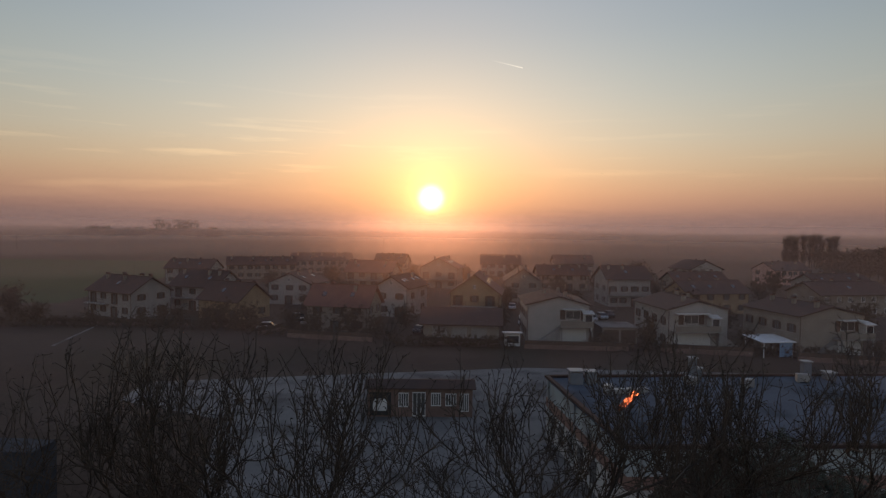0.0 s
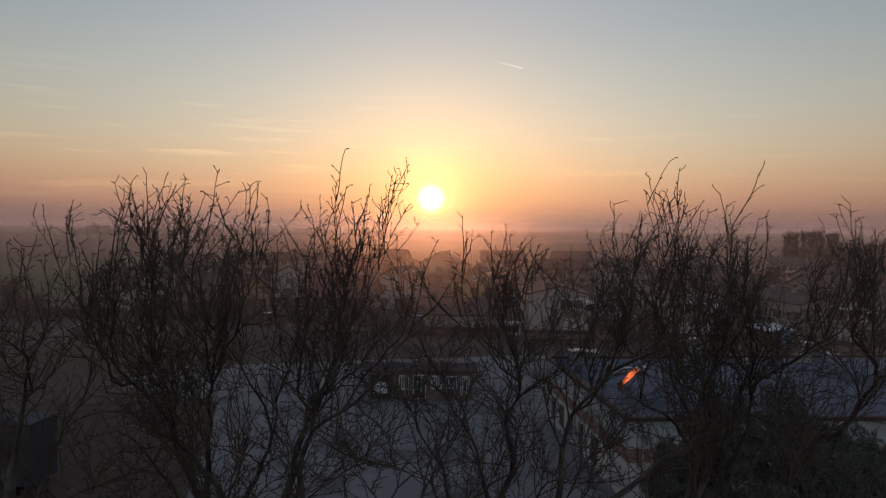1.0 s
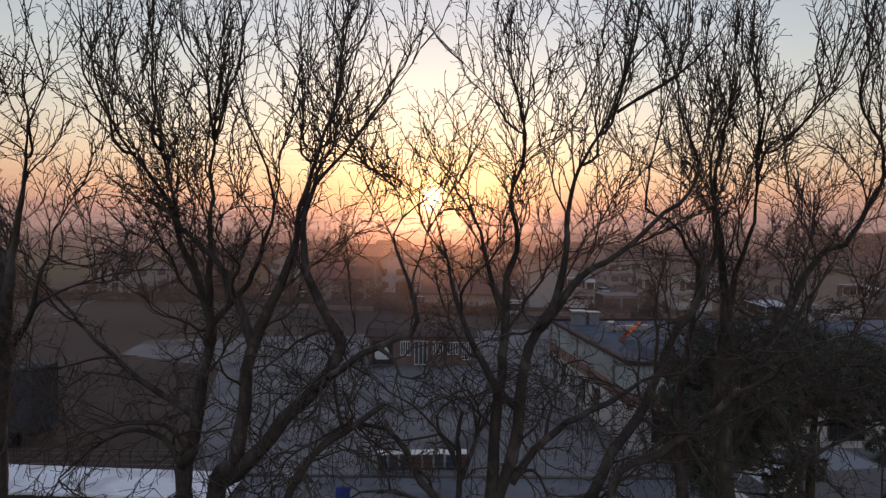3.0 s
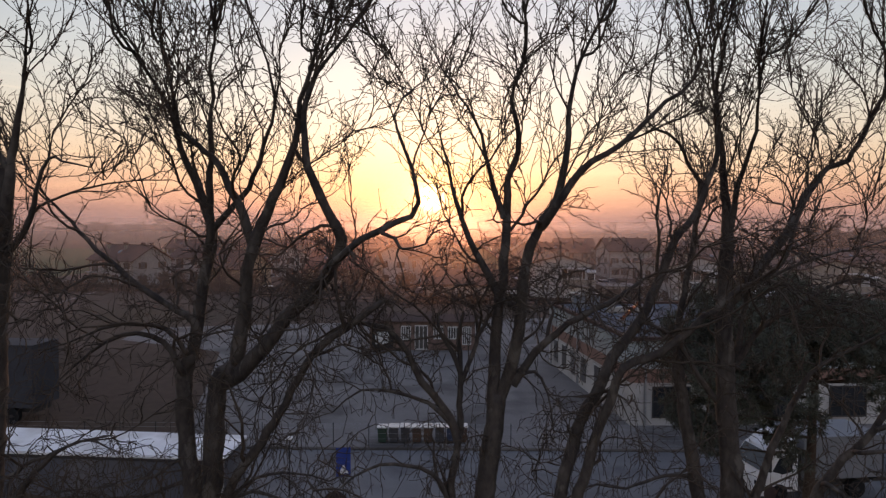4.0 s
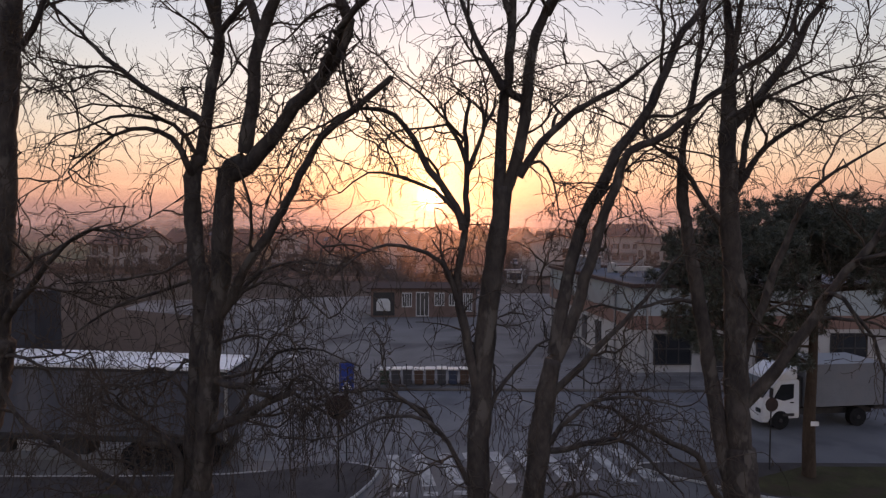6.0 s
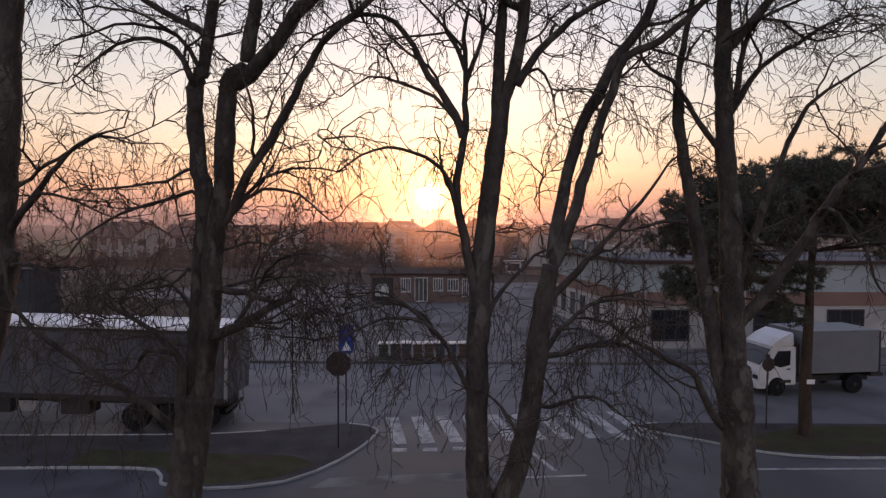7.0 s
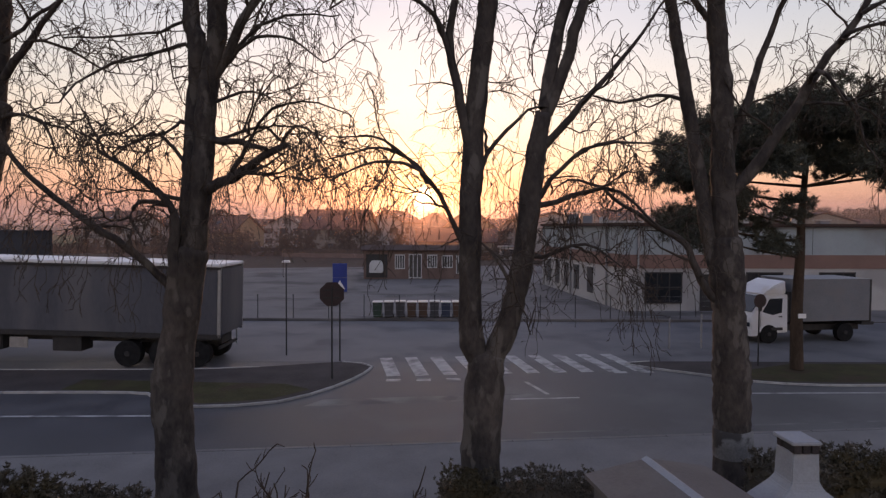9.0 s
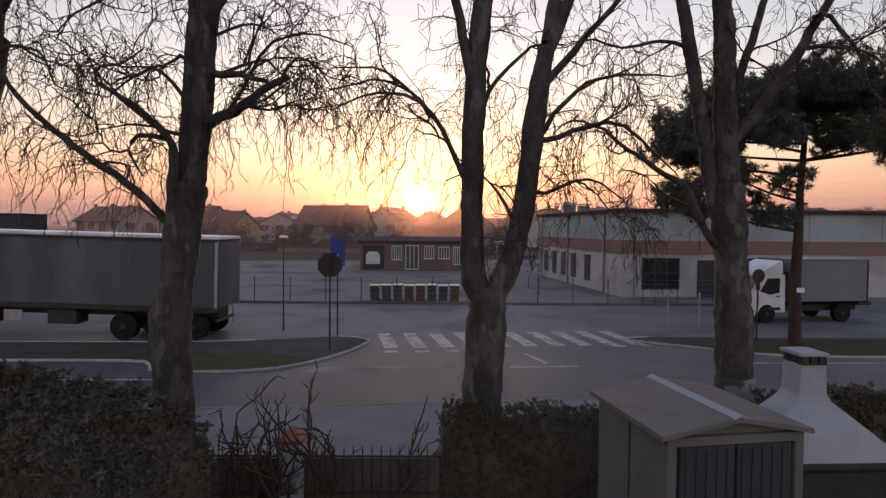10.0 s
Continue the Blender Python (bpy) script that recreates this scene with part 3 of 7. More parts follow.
def shoot(rng, tubes, p, d, length, r0, r1, steps, sides, lift, jitter):
    """One branch as a bent tapered tube; returns its points and ways."""
    pts, ways = [p.copy()], [d.copy()]
    for i in range(steps):
        kink = jitter * (2.4 if rng.random() < (0.25 if p.z < 12.6 else 0.12) else 1.0)
        d = (d + wander(rng, kink) + Vector((0, 0, lift))).normalized()
        p = p + d * (length / steps)
        pts.append(p.copy())
        ways.append(d.copy())
    tubes.add(pts, [r0 + (r1 - r0) * i / steps for i in range(steps + 1)], sides)
    return pts, ways


def side_way(rng, d, spread):
    a = d.cross(Vector((rng.gauss(0, 1), rng.gauss(0, 1), rng.gauss(0, 1))))
    a.normalize()
    return (d * math.cos(spread) + a * math.sin(spread)).normalized()


class Plane:
    """A bare plane tree, grown from its trunk and main limbs."""

    def __init__(self, label, seed):
        self.rng = random.Random(seed)
        self.ob = thing("plane_tree", label, "tree", "row of plane trees")
        self.trunk, self.crown = Tubes(), Tubes()

    def limb(self, kind, r0, r1, *points):
        rng = self.rng
        points = [(x, y, z if z < 15 else 15 + (z - 15) * 0.86) for x, y, z in points]
        pts = spline(points, 0.2 if kind == "limb" else 0.1)
        n = len(pts) - 1
        if kind == "limb":
            wave = mathutils.noise.noise_vector
            pts = [p + (wave(p * 1.5) * 0.07 + wave(p * 4.3) * 0.035) * min(1.0, 4 * i / n, 0.35 + 2 * (n - i) / n) for i, p in enumerate(pts)]
        self.cap = pts[n].z + 0.85 if pts[n].z > 15 else 16.9
        radii = [(r0 + (r1 - r0) * (i / n)) * (1 + rng.gauss(0, 0.03)) for i in range(n + 1)]
        if kind == "trunk":
            for i, p in enumerate(pts):
                radii[i] *= 1 + 0.28 * math.exp(-p.z / 0.3) + 0.04 * math.sin(p.z * 3.1)
            end = pts[-1] - pts[-3]
            pts += [pts[-1] + end * 0.25, pts[-1] + end * 0.5]
            radii += [radii[-1] * 0.8, radii[-1] * 0.4]
            self.trunk.add(pts, radii, 24)
            return
        for i, p in enumerate(pts):
            k = min(1.0, max(0.0, (p.z - 12.3) / 3.2))
            radii[i] *= 1 - 0.42 * k * k * (3 - 2 * k)
        if kind == "stem":
            self.trunk.add(pts, radii, 20)
        else:
            one = Tubes()
            one.add(pts, radii, 8)
            one.part("limb", M["bark"], self.ob)
        start = 0.5 if kind == "stem" else (0.2 if points[0][2] < 8 else 0.12)
        i = max(1, int(n * start))
        while i <= n:
            d = (pts[min(i + 1, n)] - pts[i - 1]).normalized()
            self.branch(pts[i], d, radii[i])
            if kind == "limb":
                i += rng.choice((1, 2, 2)) if pts[i].z > 14.5 else rng.choice((2, 2, 3)) if pts[i].z > 12 else rng.choice((1, 2, 2, 3)) if pts[i].z > 10 else rng.choice((2, 3, 3)) if pts[i].z > 8.5 else rng.choice((3, 3, 4))
            else:
                i += rng.choice((3, 4, 6))
        if kind == "limb":
            i = max(2, int(n * start)) + 2
            while i <= n:
                self.bough(pts[i], (pts[i] - pts[i - 1]).normalized(), radii[i])
                i += rng.choice((3, 4, 5)) if 11 < pts[i].z < 16.3 else rng.choice((8, 10, 12)) if pts[i].z < 9 else rng.choice((5, 6, 8))
            self.branch(pts[n], (pts[n] - pts[n - 1]).normalized(), radii[n] * 1.8)

    def bough(self, p, d, r):
        """A middling branch that carries side branches of its own: crooked and spreading low down, upright in the top."""
        rng = self.rng
        low, top = p.z < 9, p.z > 13
        w = side_way(rng, d, rng.uniform(0.5, 1.15) if not top else rng.uniform(0.3, 0.8))
        w = (w + Vector((0, 0, 0.0 if low else 0.8 if p.z > 15.3 else 0.45 if top else 0.12))).normalized()
        length = rng.uniform(1.0, 2.3) if low else rng.uniform(1.3, 2.6)
        if top:
            length = min(length, max(0.5, self.cap + rng.uniform(-0.9, 0.0) - p.z))
        r0 = min(r * 0.7, rng.uniform(0.020, 0.034) if not top else rng.uniform(0.014, 0.020))
        steps = max(3, min(12, int(length / 0.2)))
        pts, ways = shoot(rng, self.crown, p, w, length, r0, 0.007 if not top else 0.005, steps, 6 if not top else 4, 0.04 if low else (0.06 if top else 0.02), 0.20 if not top else 0.14)
        for i in range(2, steps + 1):
            if rng.random() < (0.7 if low else 0.85):
                self.branch(pts[i], ways[i], 0.03)

    def branch(self, p, d, r):
        if p.z > 12.6:
            self.wand(p, d, r)
        else:
            self.crook(p, d, r)

    def wand(self, p, d, r):
        """A thin upright shoot of the crown's top, with short twigs all along."""
        rng = self.rng
        room = self.cap + rng.uniform(-0.7, 0.25) + (0.5 if rng.random() < 0.12 else 0.0) - p.z
        if room < 0.25:
            return
        w = side_way(rng, d, rng.uniform(0.25, 0.95))
        lean = 0.5 if p.z > 15.8 else 0.95
        w = Vector((w.x * lean, w.y * lean, abs(w.z) + (0.5 if p.z > 15.8 else 0.34))).normalized()
        length = min(rng.uniform(0.7, 2.0), room)
        self.spurred(p, w, length, min(r * 0.65, rng.uniform(0.008, 0.0125)), 0.45)

    def spurred(self, p, w, length, r0, fork):
        """A wavy shoot set with short budded spurs, forking now and then."""
        rng = self.rng
        steps = max(2, min(13, int(length / 0.14)))
        pts, ways = shoot(rng, self.crown, p, w, length, r0, 0.0042, steps, 4, 0.08 if p.z > 15.5 else 0.06, 0.12 if p.z > 15.5 else 0.2)
        for i in range(1, steps + 1):
            if rng.random() < 0.9:
                v = side_way(rng, ways[i], rng.uniform(0.5, 1.2))
                p2, w2 = shoot(rng, self.crown, pts[i], v, rng.uniform(0.04, 0.17), 0.0055, 0.0045, 1, 3, 0.1, 0.2)
                self.bud(p2[1], w2[1])
            if i < steps and rng.random() < fork:
                v = side_way(rng, ways[i], rng.uniform(0.4, 0.9))
                self.spurred(pts[i], Vector((v.x, v.y, v.z + (0.6 if p.z > 15.5 else 0.4))).normalized(), rng.uniform(0.2, 0.8) * min(1.0, length), 0.0072, 0.0)
        self.bud(pts[steps], ways[steps])

    def crook(self, p, d, r):
        """A crooked low branch with twigs that hang from it like a fringe."""
        rng = self.rng
        low = p.z < 9.2
        w = side_way(rng, d, rng.uniform(0.5, 1.2))
        if low and w.z < -0.3:
            w.z *= -0.6
        length = rng.uniform(0.4, 1.25)
        steps = max(3, min(9, int(length / 0.14)))
        pts, ways = shoot(rng, self.crown, p, w, length, min(r * 0.6, rng.uniform(0.009, 0.016)), 0.0055, steps, 4, rng.uniform(-0.06, 0.07), 0.27)
        for i in range(1, steps + 1):
            for _ in range(2 if rng.random() < (0.4 if p.z < 7.2 else 0.3) else 0 if p.z < 11 and rng.random() < 0.35 else 1):
                v = side_way(rng, ways[i], rng.uniform(0.4, 1.2))
                hang = rng.random() < (0.8 if low else 0.5 if p.z < 11 else 0.3)
                if hang:
                    l2 = rng.uniform(0.3, 0.85) * (2.0 if p.z < 7.2 and rng.random() < 0.55 else 1.7 if low and rng.random() < 0.5 else 1.0)
                    lf = -rng.uniform(0.35, 0.6)
                else:
                    l2, lf = rng.uniform(0.18, 0.5), rng.uniform(-0.1, 0.08)
                n2 = max(2, min(12, int(l2 / 0.12)))
                p2, w2 = shoot(rng, self.crown, pts[i], v, l2, 0.0068, 0.0042, n2, 3, lf, 0.31)
                for j in range(1, n2):
                    if rng.random() < 0.6:
                        u = side_way(rng, w2[j], rng.uniform(0.4, 1.1))
                        shoot(rng, self.crown, p2[j], u, rng.uniform(0.06, 0.26), 0.0052, 0.0042, 2, 3, lf * 0.7, 0.25)
                if rng.random() < 0.5:
                    self.bud(p2[n2], w2[n2])

    def bud(self, p, d):
        rng = self.rng
        v = (d + wander(rng, 0.5)).normalized() * rng.uniform(0.03, 0.06)
        self.crown.add([p, p + v * 0.5, p + v], [0.004, rng.uniform(0.005, 0.009), 0.002], 3)

    def done(self):
        self.trunk.part("trunk", M["bark"], self.ob, "mottled grey-brown bark", rough=0.03)
        self.crown.part("crown", M["twig"], self.ob, "tangle of bare twigs", kind="stuff")


plane = Plane("bare plane tree forking low into two stems", 11)
plane.limb("trunk", 0.34, 0.31, (0.83, 9.3, 0), (0.82, 9.3, 1.38), (0.85, 9.3, 2.51), (0.92, 9.3, 3.25))
plane.limb("stem", 0.2, 0.14, (0.83, 9.3, 3.11), (0.65, 9.32, 3.62), (0.62, 9.33, 5.28), (0.7, 9.35, 7.34), (0.91, 9.37, 9.18), (0.99, 9.4, 9.94))
plane.limb("stem", 0.2, 0.15, (0.94, 9.3, 3.07), (1.27, 9.28, 3.86), (1.5, 9.26, 4.92), (1.6, 9.24, 5.92), (1.69, 9.22, 6.69), (1.79, 9.2, 7.21))
plane.limb("limb", 0.108, 0.02, (0.92, 9.35, 9.39), (0.94, 9.39, 10.31), (0.99, 9.44, 11.27), (1.06, 9.48, 11.64), (1.12, 9.52, 12.89), (1.24, 9.33, 14.1), (1.22, 9.25, 14.7), (1.3, 8.64, 15.5), (0.96, 7.9, 16.46))
plane.limb("limb", 0.112, 0.02, (0.96, 9.4, 9.67), (1.17, 9.32, 10.29), (1.3, 9.24, 10.99), (1.37, 9.16, 12.1), (1.85, 9, 13.03), (1.92, 8.84, 13.93), (2, 8.7, 14.79), (2.27, 8.02, 15.6), (2.49, 7.57, 16.53))
plane.limb("limb", 0.072, 0.012, (1.61, 9.08, 12.56), (1.77, 8.8, 12.85), (2.1, 8.62, 13.37), (2.62, 8.46, 13.78), (3.2, 8.35, 14.31), (3.63, 8.29, 14.84), (2.98, 7.45, 16.16), (3.23, 7.34, 16.75))
plane.limb("limb", 0.072, 0.012, (1.32, 9.22, 11.27), (0.97, 9.5, 11.55), (0.63, 9.64, 12.2), (0.28, 9.78, 13.05), (0.25, 10, 13.39), (-0.03, 9.76, 14.36))
plane.limb("limb", 0.056, 0.012, (1.08, 9.5, 12.71), (0.81, 9.63, 13.53), (0.6, 9.6, 14.24), (0.23, 9.54, 14.84), (-0.12, 9.37, 15.49))
plane.limb("limb", 0.12, 0.02, (1.81, 9.2, 7.3), (2.01, 9.26, 8.48), (2.33, 9.33, 9.57), (2.84, 9.39, 10.5), (3.39, 9.52, 11.29), (3.8, 9.58, 12.29), (4.26, 9.65, 12.99), (4.48, 9.52, 14.07), (4.18, 9.19, 15.2), (4.09, 8.23, 16.17))
plane.limb("limb", 0.104, 0.02, (1.83, 9.2, 7.21), (2.04, 9.14, 7.75), (2.37, 9.08, 8.91), (2.65, 9.02, 9.92), (2.85, 8.96, 10.47), (3.4, 8.9, 10.71), (3.95, 8.84, 11.21), (4.5, 8.78, 11.67), (5.04, 8.72, 12.03), (5.3, 8.66, 12.86), (5.65, 8.59, 13.51))
plane.limb("limb", 0.068, 0.012, (1.73, 9.2, 6.61), (2.09, 9.1, 7.03), (2.5, 9, 7.49), (2.91, 8.9, 7.98), (3.35, 8.8, 8.58), (3.52, 8.7, 8.87))
plane.limb("limb", 0.056, 0.012, (0.62, 9.33, 5), (0.45, 9.3, 5.19), (0.11, 9.16, 5.87), (-0.25, 9.02, 6.29), (-0.7, 8.88, 6.41), (-1.12, 8.74, 6.31), (-1.54, 8.6, 6.07))
plane.limb("limb", 0.04, 0.012, (-0.07, 9.09, 6.08), (-0.22, 9.1, 6.27), (-0.58, 9, 6.63), (-0.97, 8.9, 6.78), (-1.46, 8.8, 6.76))
plane.limb("limb", 0.09, 0.030, (0.58, 9.3, 6.78), (0.36, 9.29, 7.79), (0.26, 9.27, 8.52), (0.39, 9.24, 9.37), (0.4, 9.23, 10.17), (0.35, 9.21, 10.81), (0.44, 9.2, 11.24))
plane.limb("limb", 0.052, 0.012, (0.42, 9.29, 7.54), (0.36, 9.25, 7.88), (0.02, 9.06, 8.73), (-0.42, 8.88, 8.95), (-1.01, 8.69, 8.98), (-1.54, 8.5, 8.61))
plane.limb("limb", 0.075, 0.020, (0.36, 9.25, 9.25), (0.22, 9.2, 9.6), (-0.17, 9.12, 10.19), (-0.56, 9.08, 10.86), (-0.9, 9.02, 11.1), (-1.39, 8.98, 11.06), (-1.81, 8.9, 10.7))
plane.limb("limb", 0.040, 0.010, (0.30, 9.22, 9.45), (-0.1, 9.1, 9.85), (-0.62, 9.0, 10.05), (-1.1, 8.9, 10.1), (-1.5, 8.8, 9.8))
plane.limb("limb", 0.045, 0.022, (0.40, 9.23, 10.3), (0.22, 9.2, 10.65), (0.08, 9.2, 10.9), (0.05, 9.2, 11.2))
plane.limb("limb", 0.045, 0.022, (0.40, 9.23, 10.1), (0.58, 9.2, 10.6), (0.67, 9.2, 10.9), (0.60, 9.2, 11.3))
plane.limb("limb", 0.030, 0.016, (0.66, 9.2, 10.85), (0.80, 9.2, 11.05), (0.84, 9.2, 11.32))
plane.limb("limb", 0.075, 0.030, (1.22, 9.3, 10.1), (1.6, 9.25, 10.65), (2.05, 9.2, 11.05), (2.65, 9.1, 11.42), (3.12, 9.0, 11.8))
plane.limb("limb", 0.034, 0.010, (1.3, 9.28, 10.22), (1.58, 9.2, 10.36), (1.76, 9.15, 10.02), (1.82, 9.1, 9.45))
plane.limb("limb", 0.056, 0.012, (0.65, 9.34, 6.05), (0.72, 9.3, 6.15), (1.04, 9.43, 6.78), (1.4, 9.55, 7.22), (1.75, 9.68, 7.43), (2.21, 9.8, 7.45))
plane.limb("limb", 0.04, 0.012, (1.32, 9.25, 4.37), (1.15, 9.17, 4.73), (0.91, 9.08, 5.08), (0.63, 9, 5.25))
plane.limb("limb", 0.048, 0.012, (1.65, 9.2, 5.74), (2.06, 9.05, 6.34), (2.55, 8.9, 6.67), (3.12, 8.75, 6.72), (3.59, 8.6, 6.65))
plane.limb("limb", 0.060, 0.012, (1.6, 9.2, 5.75), (1.83, 9.2, 5.73), (2.25, 9.1, 5.87), (2.72, 9.0, 6.02), (3.19, 8.9, 5.74), (3.72, 8.8, 5.23))
plane.limb("limb", 0.045, 0.010, (1.52, 9.2, 4.95), (1.79, 9.2, 4.93), (2.26, 9.1, 5.11), (2.64, 9.0, 5.04), (3.02, 8.9, 4.76))
plane.limb("limb", 0.036, 0.008, (1.26, 8.94, 15.1), (1.28, 8.65, 15.28), (1.27, 7.91, 16.4), (1.29, 7.73, 16.67))
plane.limb("limb", 0.036, 0.008, (1.28, 8.5, 15.5), (1.11, 8.58, 15.56), (0.8, 8.22, 16.02), (0.76, 7.76, 16.64))
plane.limb("limb", 0.04, 0.008, (2.07, 8.53, 14.99), (2.31, 8.58, 15.19), (2.18, 8.12, 15.92), (2.26, 7.88, 16.3), (1.93, 7.73, 16.53))
plane.limb("limb", 0.044, 0.008, (2.2, 8.19, 15.4), (2.42, 8.22, 15.61), (2.54, 7.78, 16.39), (2.84, 7.54, 16.84), (2.97, 7.3, 17.49))
plane.limb("limb", 0.044, 0.008, (2.45, 8.13, 15.77), (3.03, 7.9, 16.16), (3.41, 7.64, 16.63), (3.68, 7.43, 17.03))
plane.limb("limb", 0.032, 0.012, (-0.07, 9.09, 6.08), (-0.27, 9.2, 6.41), (-0.8, 9, 6.61), (-1.62, 8.8, 6.41))
plane.done()

plane = Plane("bare plane tree with a thick straight trunk and a cut limb", 12)
plane.limb("trunk", 0.335, 0.285, (-4.3, 9.5, 0), (-4.31, 9.5, 1.31), (-4.36, 9.5, 2.63), (-4.2, 9.5, 3.85), (-4.04, 9.5, 4.97))
plane.limb("stem", 0.175, 0.13, (-4.08, 9.5, 4.6), (-4.02, 9.55, 6), (-3.98, 9.6, 6.97), (-3.95, 9.65, 8.4), (-4.07, 9.7, 8.86), (-4.12, 9.75, 10.09), (-3.99, 9.8, 10.45))
plane.limb("stem", 0.19, 0.14, (-4.01, 9.5, 4.79), (-3.82, 9.47, 6.17), (-3.71, 9.43, 7.44), (-3.55, 9.4, 8.34), (-3.49, 9.37, 9.1), (-3.4, 9.33, 10.09), (-3.11, 9.3, 10.35))
plane.limb("limb", 0.112, 0.02, (-4.01, 9.8, 10.36), (-3.88, 9.86, 11.3), (-3.74, 9.93, 12.42), (-4.12, 9.9, 13.62), (-4.35, 9.6, 14.56), (-4.72, 8.83, 15.64), (-4.75, 8.17, 16.32))
plane.limb("limb", 0.08, 0.016, (-3.78, 9.91, 12.14), (-3.69, 9.8, 12.4), (-3.7, 9.73, 13.2), (-3.6, 9.55, 13.58), (-3.44, 9.23, 14.57), (-3.1, 8.48, 15.53), (-2.71, 7.82, 16.41))
plane.limb("limb", 0.064, 0.012, (-3.78, 9.91, 12.14), (-3.65, 9.8, 12.49), (-3.01, 9.67, 13.18), (-2.52, 9.18, 14.13), (-2.43, 8.89, 14.75), (-2.55, 8.25, 15.59), (-2.57, 7.83, 16.2))
plane.limb("limb", 0.12, 0.02, (-3.1, 9.3, 10.44), (-2.92, 9.23, 11.57), (-2.76, 9.15, 12.34), (-2.3, 8.99, 13.17), (-2.05, 8.83, 13.98), (-1.87, 8.65, 14.59), (-1.49, 8.14, 15.43), (-1.2, 7.8, 16.05))
plane.limb("limb", 0.08, 0.016, (-2.81, 9.18, 12.08), (-2.82, 9.2, 12.26), (-3.07, 9.29, 12.93), (-3.41, 9.37, 13.52), (-3.64, 9.4, 13.73), (-4.18, 9.63, 14.3), (-3.84, 8.19, 16.11))
plane.limb("limb", 0.136, 0.024, (-3.4, 9.33, 10.09), (-3.08, 9.3, 10.22), (-2.26, 9.17, 11.14), (-1.63, 9.04, 11.81), (-1.39, 8.91, 12.39), (-1.66, 8.65, 13.06), (-1.93, 8.52, 13.84), (-1.68, 8.44, 14.69), (-0.94, 7.77, 15.4), (-0.56, 7.58, 15.88))
plane.limb("limb", 0.072, 0.012, (-1.84, 9.08, 11.59), (-1.29, 8.1, 12.13), (-0.75, 7.92, 12.48), (-0.18, 7.74, 12.88), (-0.51, 7.69, 13.99), (-0.01, 7.75, 14.51))
plane.limb("limb", 0.088, 0.045, (-3.66, 9.42, 7.74), (-3.42, 9.4, 8.05), (-3.08, 9.28, 8.64), (-2.68, 9.17, 9.21), (-2.29, 9.05, 9.9), (-1.83, 8.93, 10.65), (-1.3, 8.82, 11.02), (-0.74, 8.7, 11.5))
plane.limb("limb", 0.044, 0.012, (-3.66, 9.42, 7.74), (-3.36, 9.4, 8.08), (-2.81, 9.27, 8.59), (-2.14, 9.13, 8.75), (-1.58, 9, 8.66))
plane.limb("limb", 0.04, 0.012, (-3.66, 9.42, 7.74), (-3.31, 9.4, 8.11), (-2.83, 9.2, 8.42), (-2.2, 9, 8.31), (-1.68, 8.8, 7.91))
plane.limb("limb", 0.08, 0.012, (-4.16, 9.5, 4.13), (-4.41, 9.5, 4.41), (-4.84, 9.35, 4.91), (-5.3, 9.2, 5.3), (-5.83, 9.05, 5.67), (-6.25, 8.9, 6.12), (-6.56, 8.75, 6.68), (-6.78, 8.6, 8.14))
plane.limb("limb", 0.072, 0.012, (-4.12, 9.75, 10.09), (-4.06, 9.6, 10.24), (-4.21, 9.52, 10.54), (-4.54, 9.44, 10.81), (-4.95, 9.36, 10.81), (-5.41, 9.28, 10.56), (-5.82, 9.2, 10.14))
plane.limb("limb", 0.072, 0.012, (-3.97, 9.82, 10.67), (-3.94, 9.7, 11), (-4.87, 9.88, 11.53), (-5.71, 10.05, 12.16), (-6.47, 10.22, 12.88), (-7.1, 10.4, 13.39))
plane.limb("limb", 0.048, 0.012, (-3.99, 9.8, 10.45), (-4.03, 9.6, 10.54), (-4.31, 9.45, 10.93), (-4.68, 9.3, 11.01), (-5.13, 9.15, 10.95), (-5.83, 9, 10.67))
plane.limb("limb", 0.044, 0.012, (-4.03, 9.54, 5.72), (-4.17, 9.5, 5.81), (-4.56, 9.44, 5.93), (-4.93, 9.38, 6.23), (-5.19, 9.32, 6.53), (-4.58, 9.2, 6.78))
plane.limb("limb", 0.044, 0.012, (-3.86, 9.48, 5.89), (-3.75, 9.5, 6.04), (-3.37, 9.33, 6.15), (-2.87, 9.17, 6.29), (-2.25, 9, 6.6))
plane.limb("limb", 0.036, 0.012, (-3.78, 9.45, 6.68), (-3.57, 9.5, 6.78), (-3.12, 9.4, 6.94), (-2.68, 9.3, 6.95), (-2.25, 9.2, 6.59), (-1.88, 9.1, 6.39))
plane.limb("limb", 0.036, 0.012, (-4.02, 9.5, 6.31), (-4.55, 9.63, 6.88), (-5.14, 9.77, 6.79), (-5.55, 9.9, 6.51))
plane.limb("limb", 0.044, 0.008, (-4.57, 9.14, 15.21), (-4.63, 8.69, 15.35), (-4.48, 7.96, 16.36), (-4.47, 7.53, 16.92), (-4.58, 7.3, 17.38))
plane.limb("limb", 0.04, 0.008, (-3.99, 8.83, 15.31), (-4.08, 8.69, 15.35), (-3.64, 7.79, 16.59), (-3.35, 7.3, 17.45))
plane.limb("limb", 0.024, 0.008, (-3.5, 7.54, 17.02), (-3.35, 7.3, 17.27), (-3.07, 7.3, 17.45))
plane.limb("limb", 0.04, 0.008, (-3.15, 8.57, 15.36), (-3.03, 8.05, 16.12), (-3.2, 7.68, 16.67), (-3.07, 7.3, 17.24))
plane.limb("limb", 0.04, 0.008, (-3.15, 8.57, 15.36), (-2.61, 7.96, 16.27), (-2.41, 7.5, 16.95), (-2.38, 7.3, 17.29))
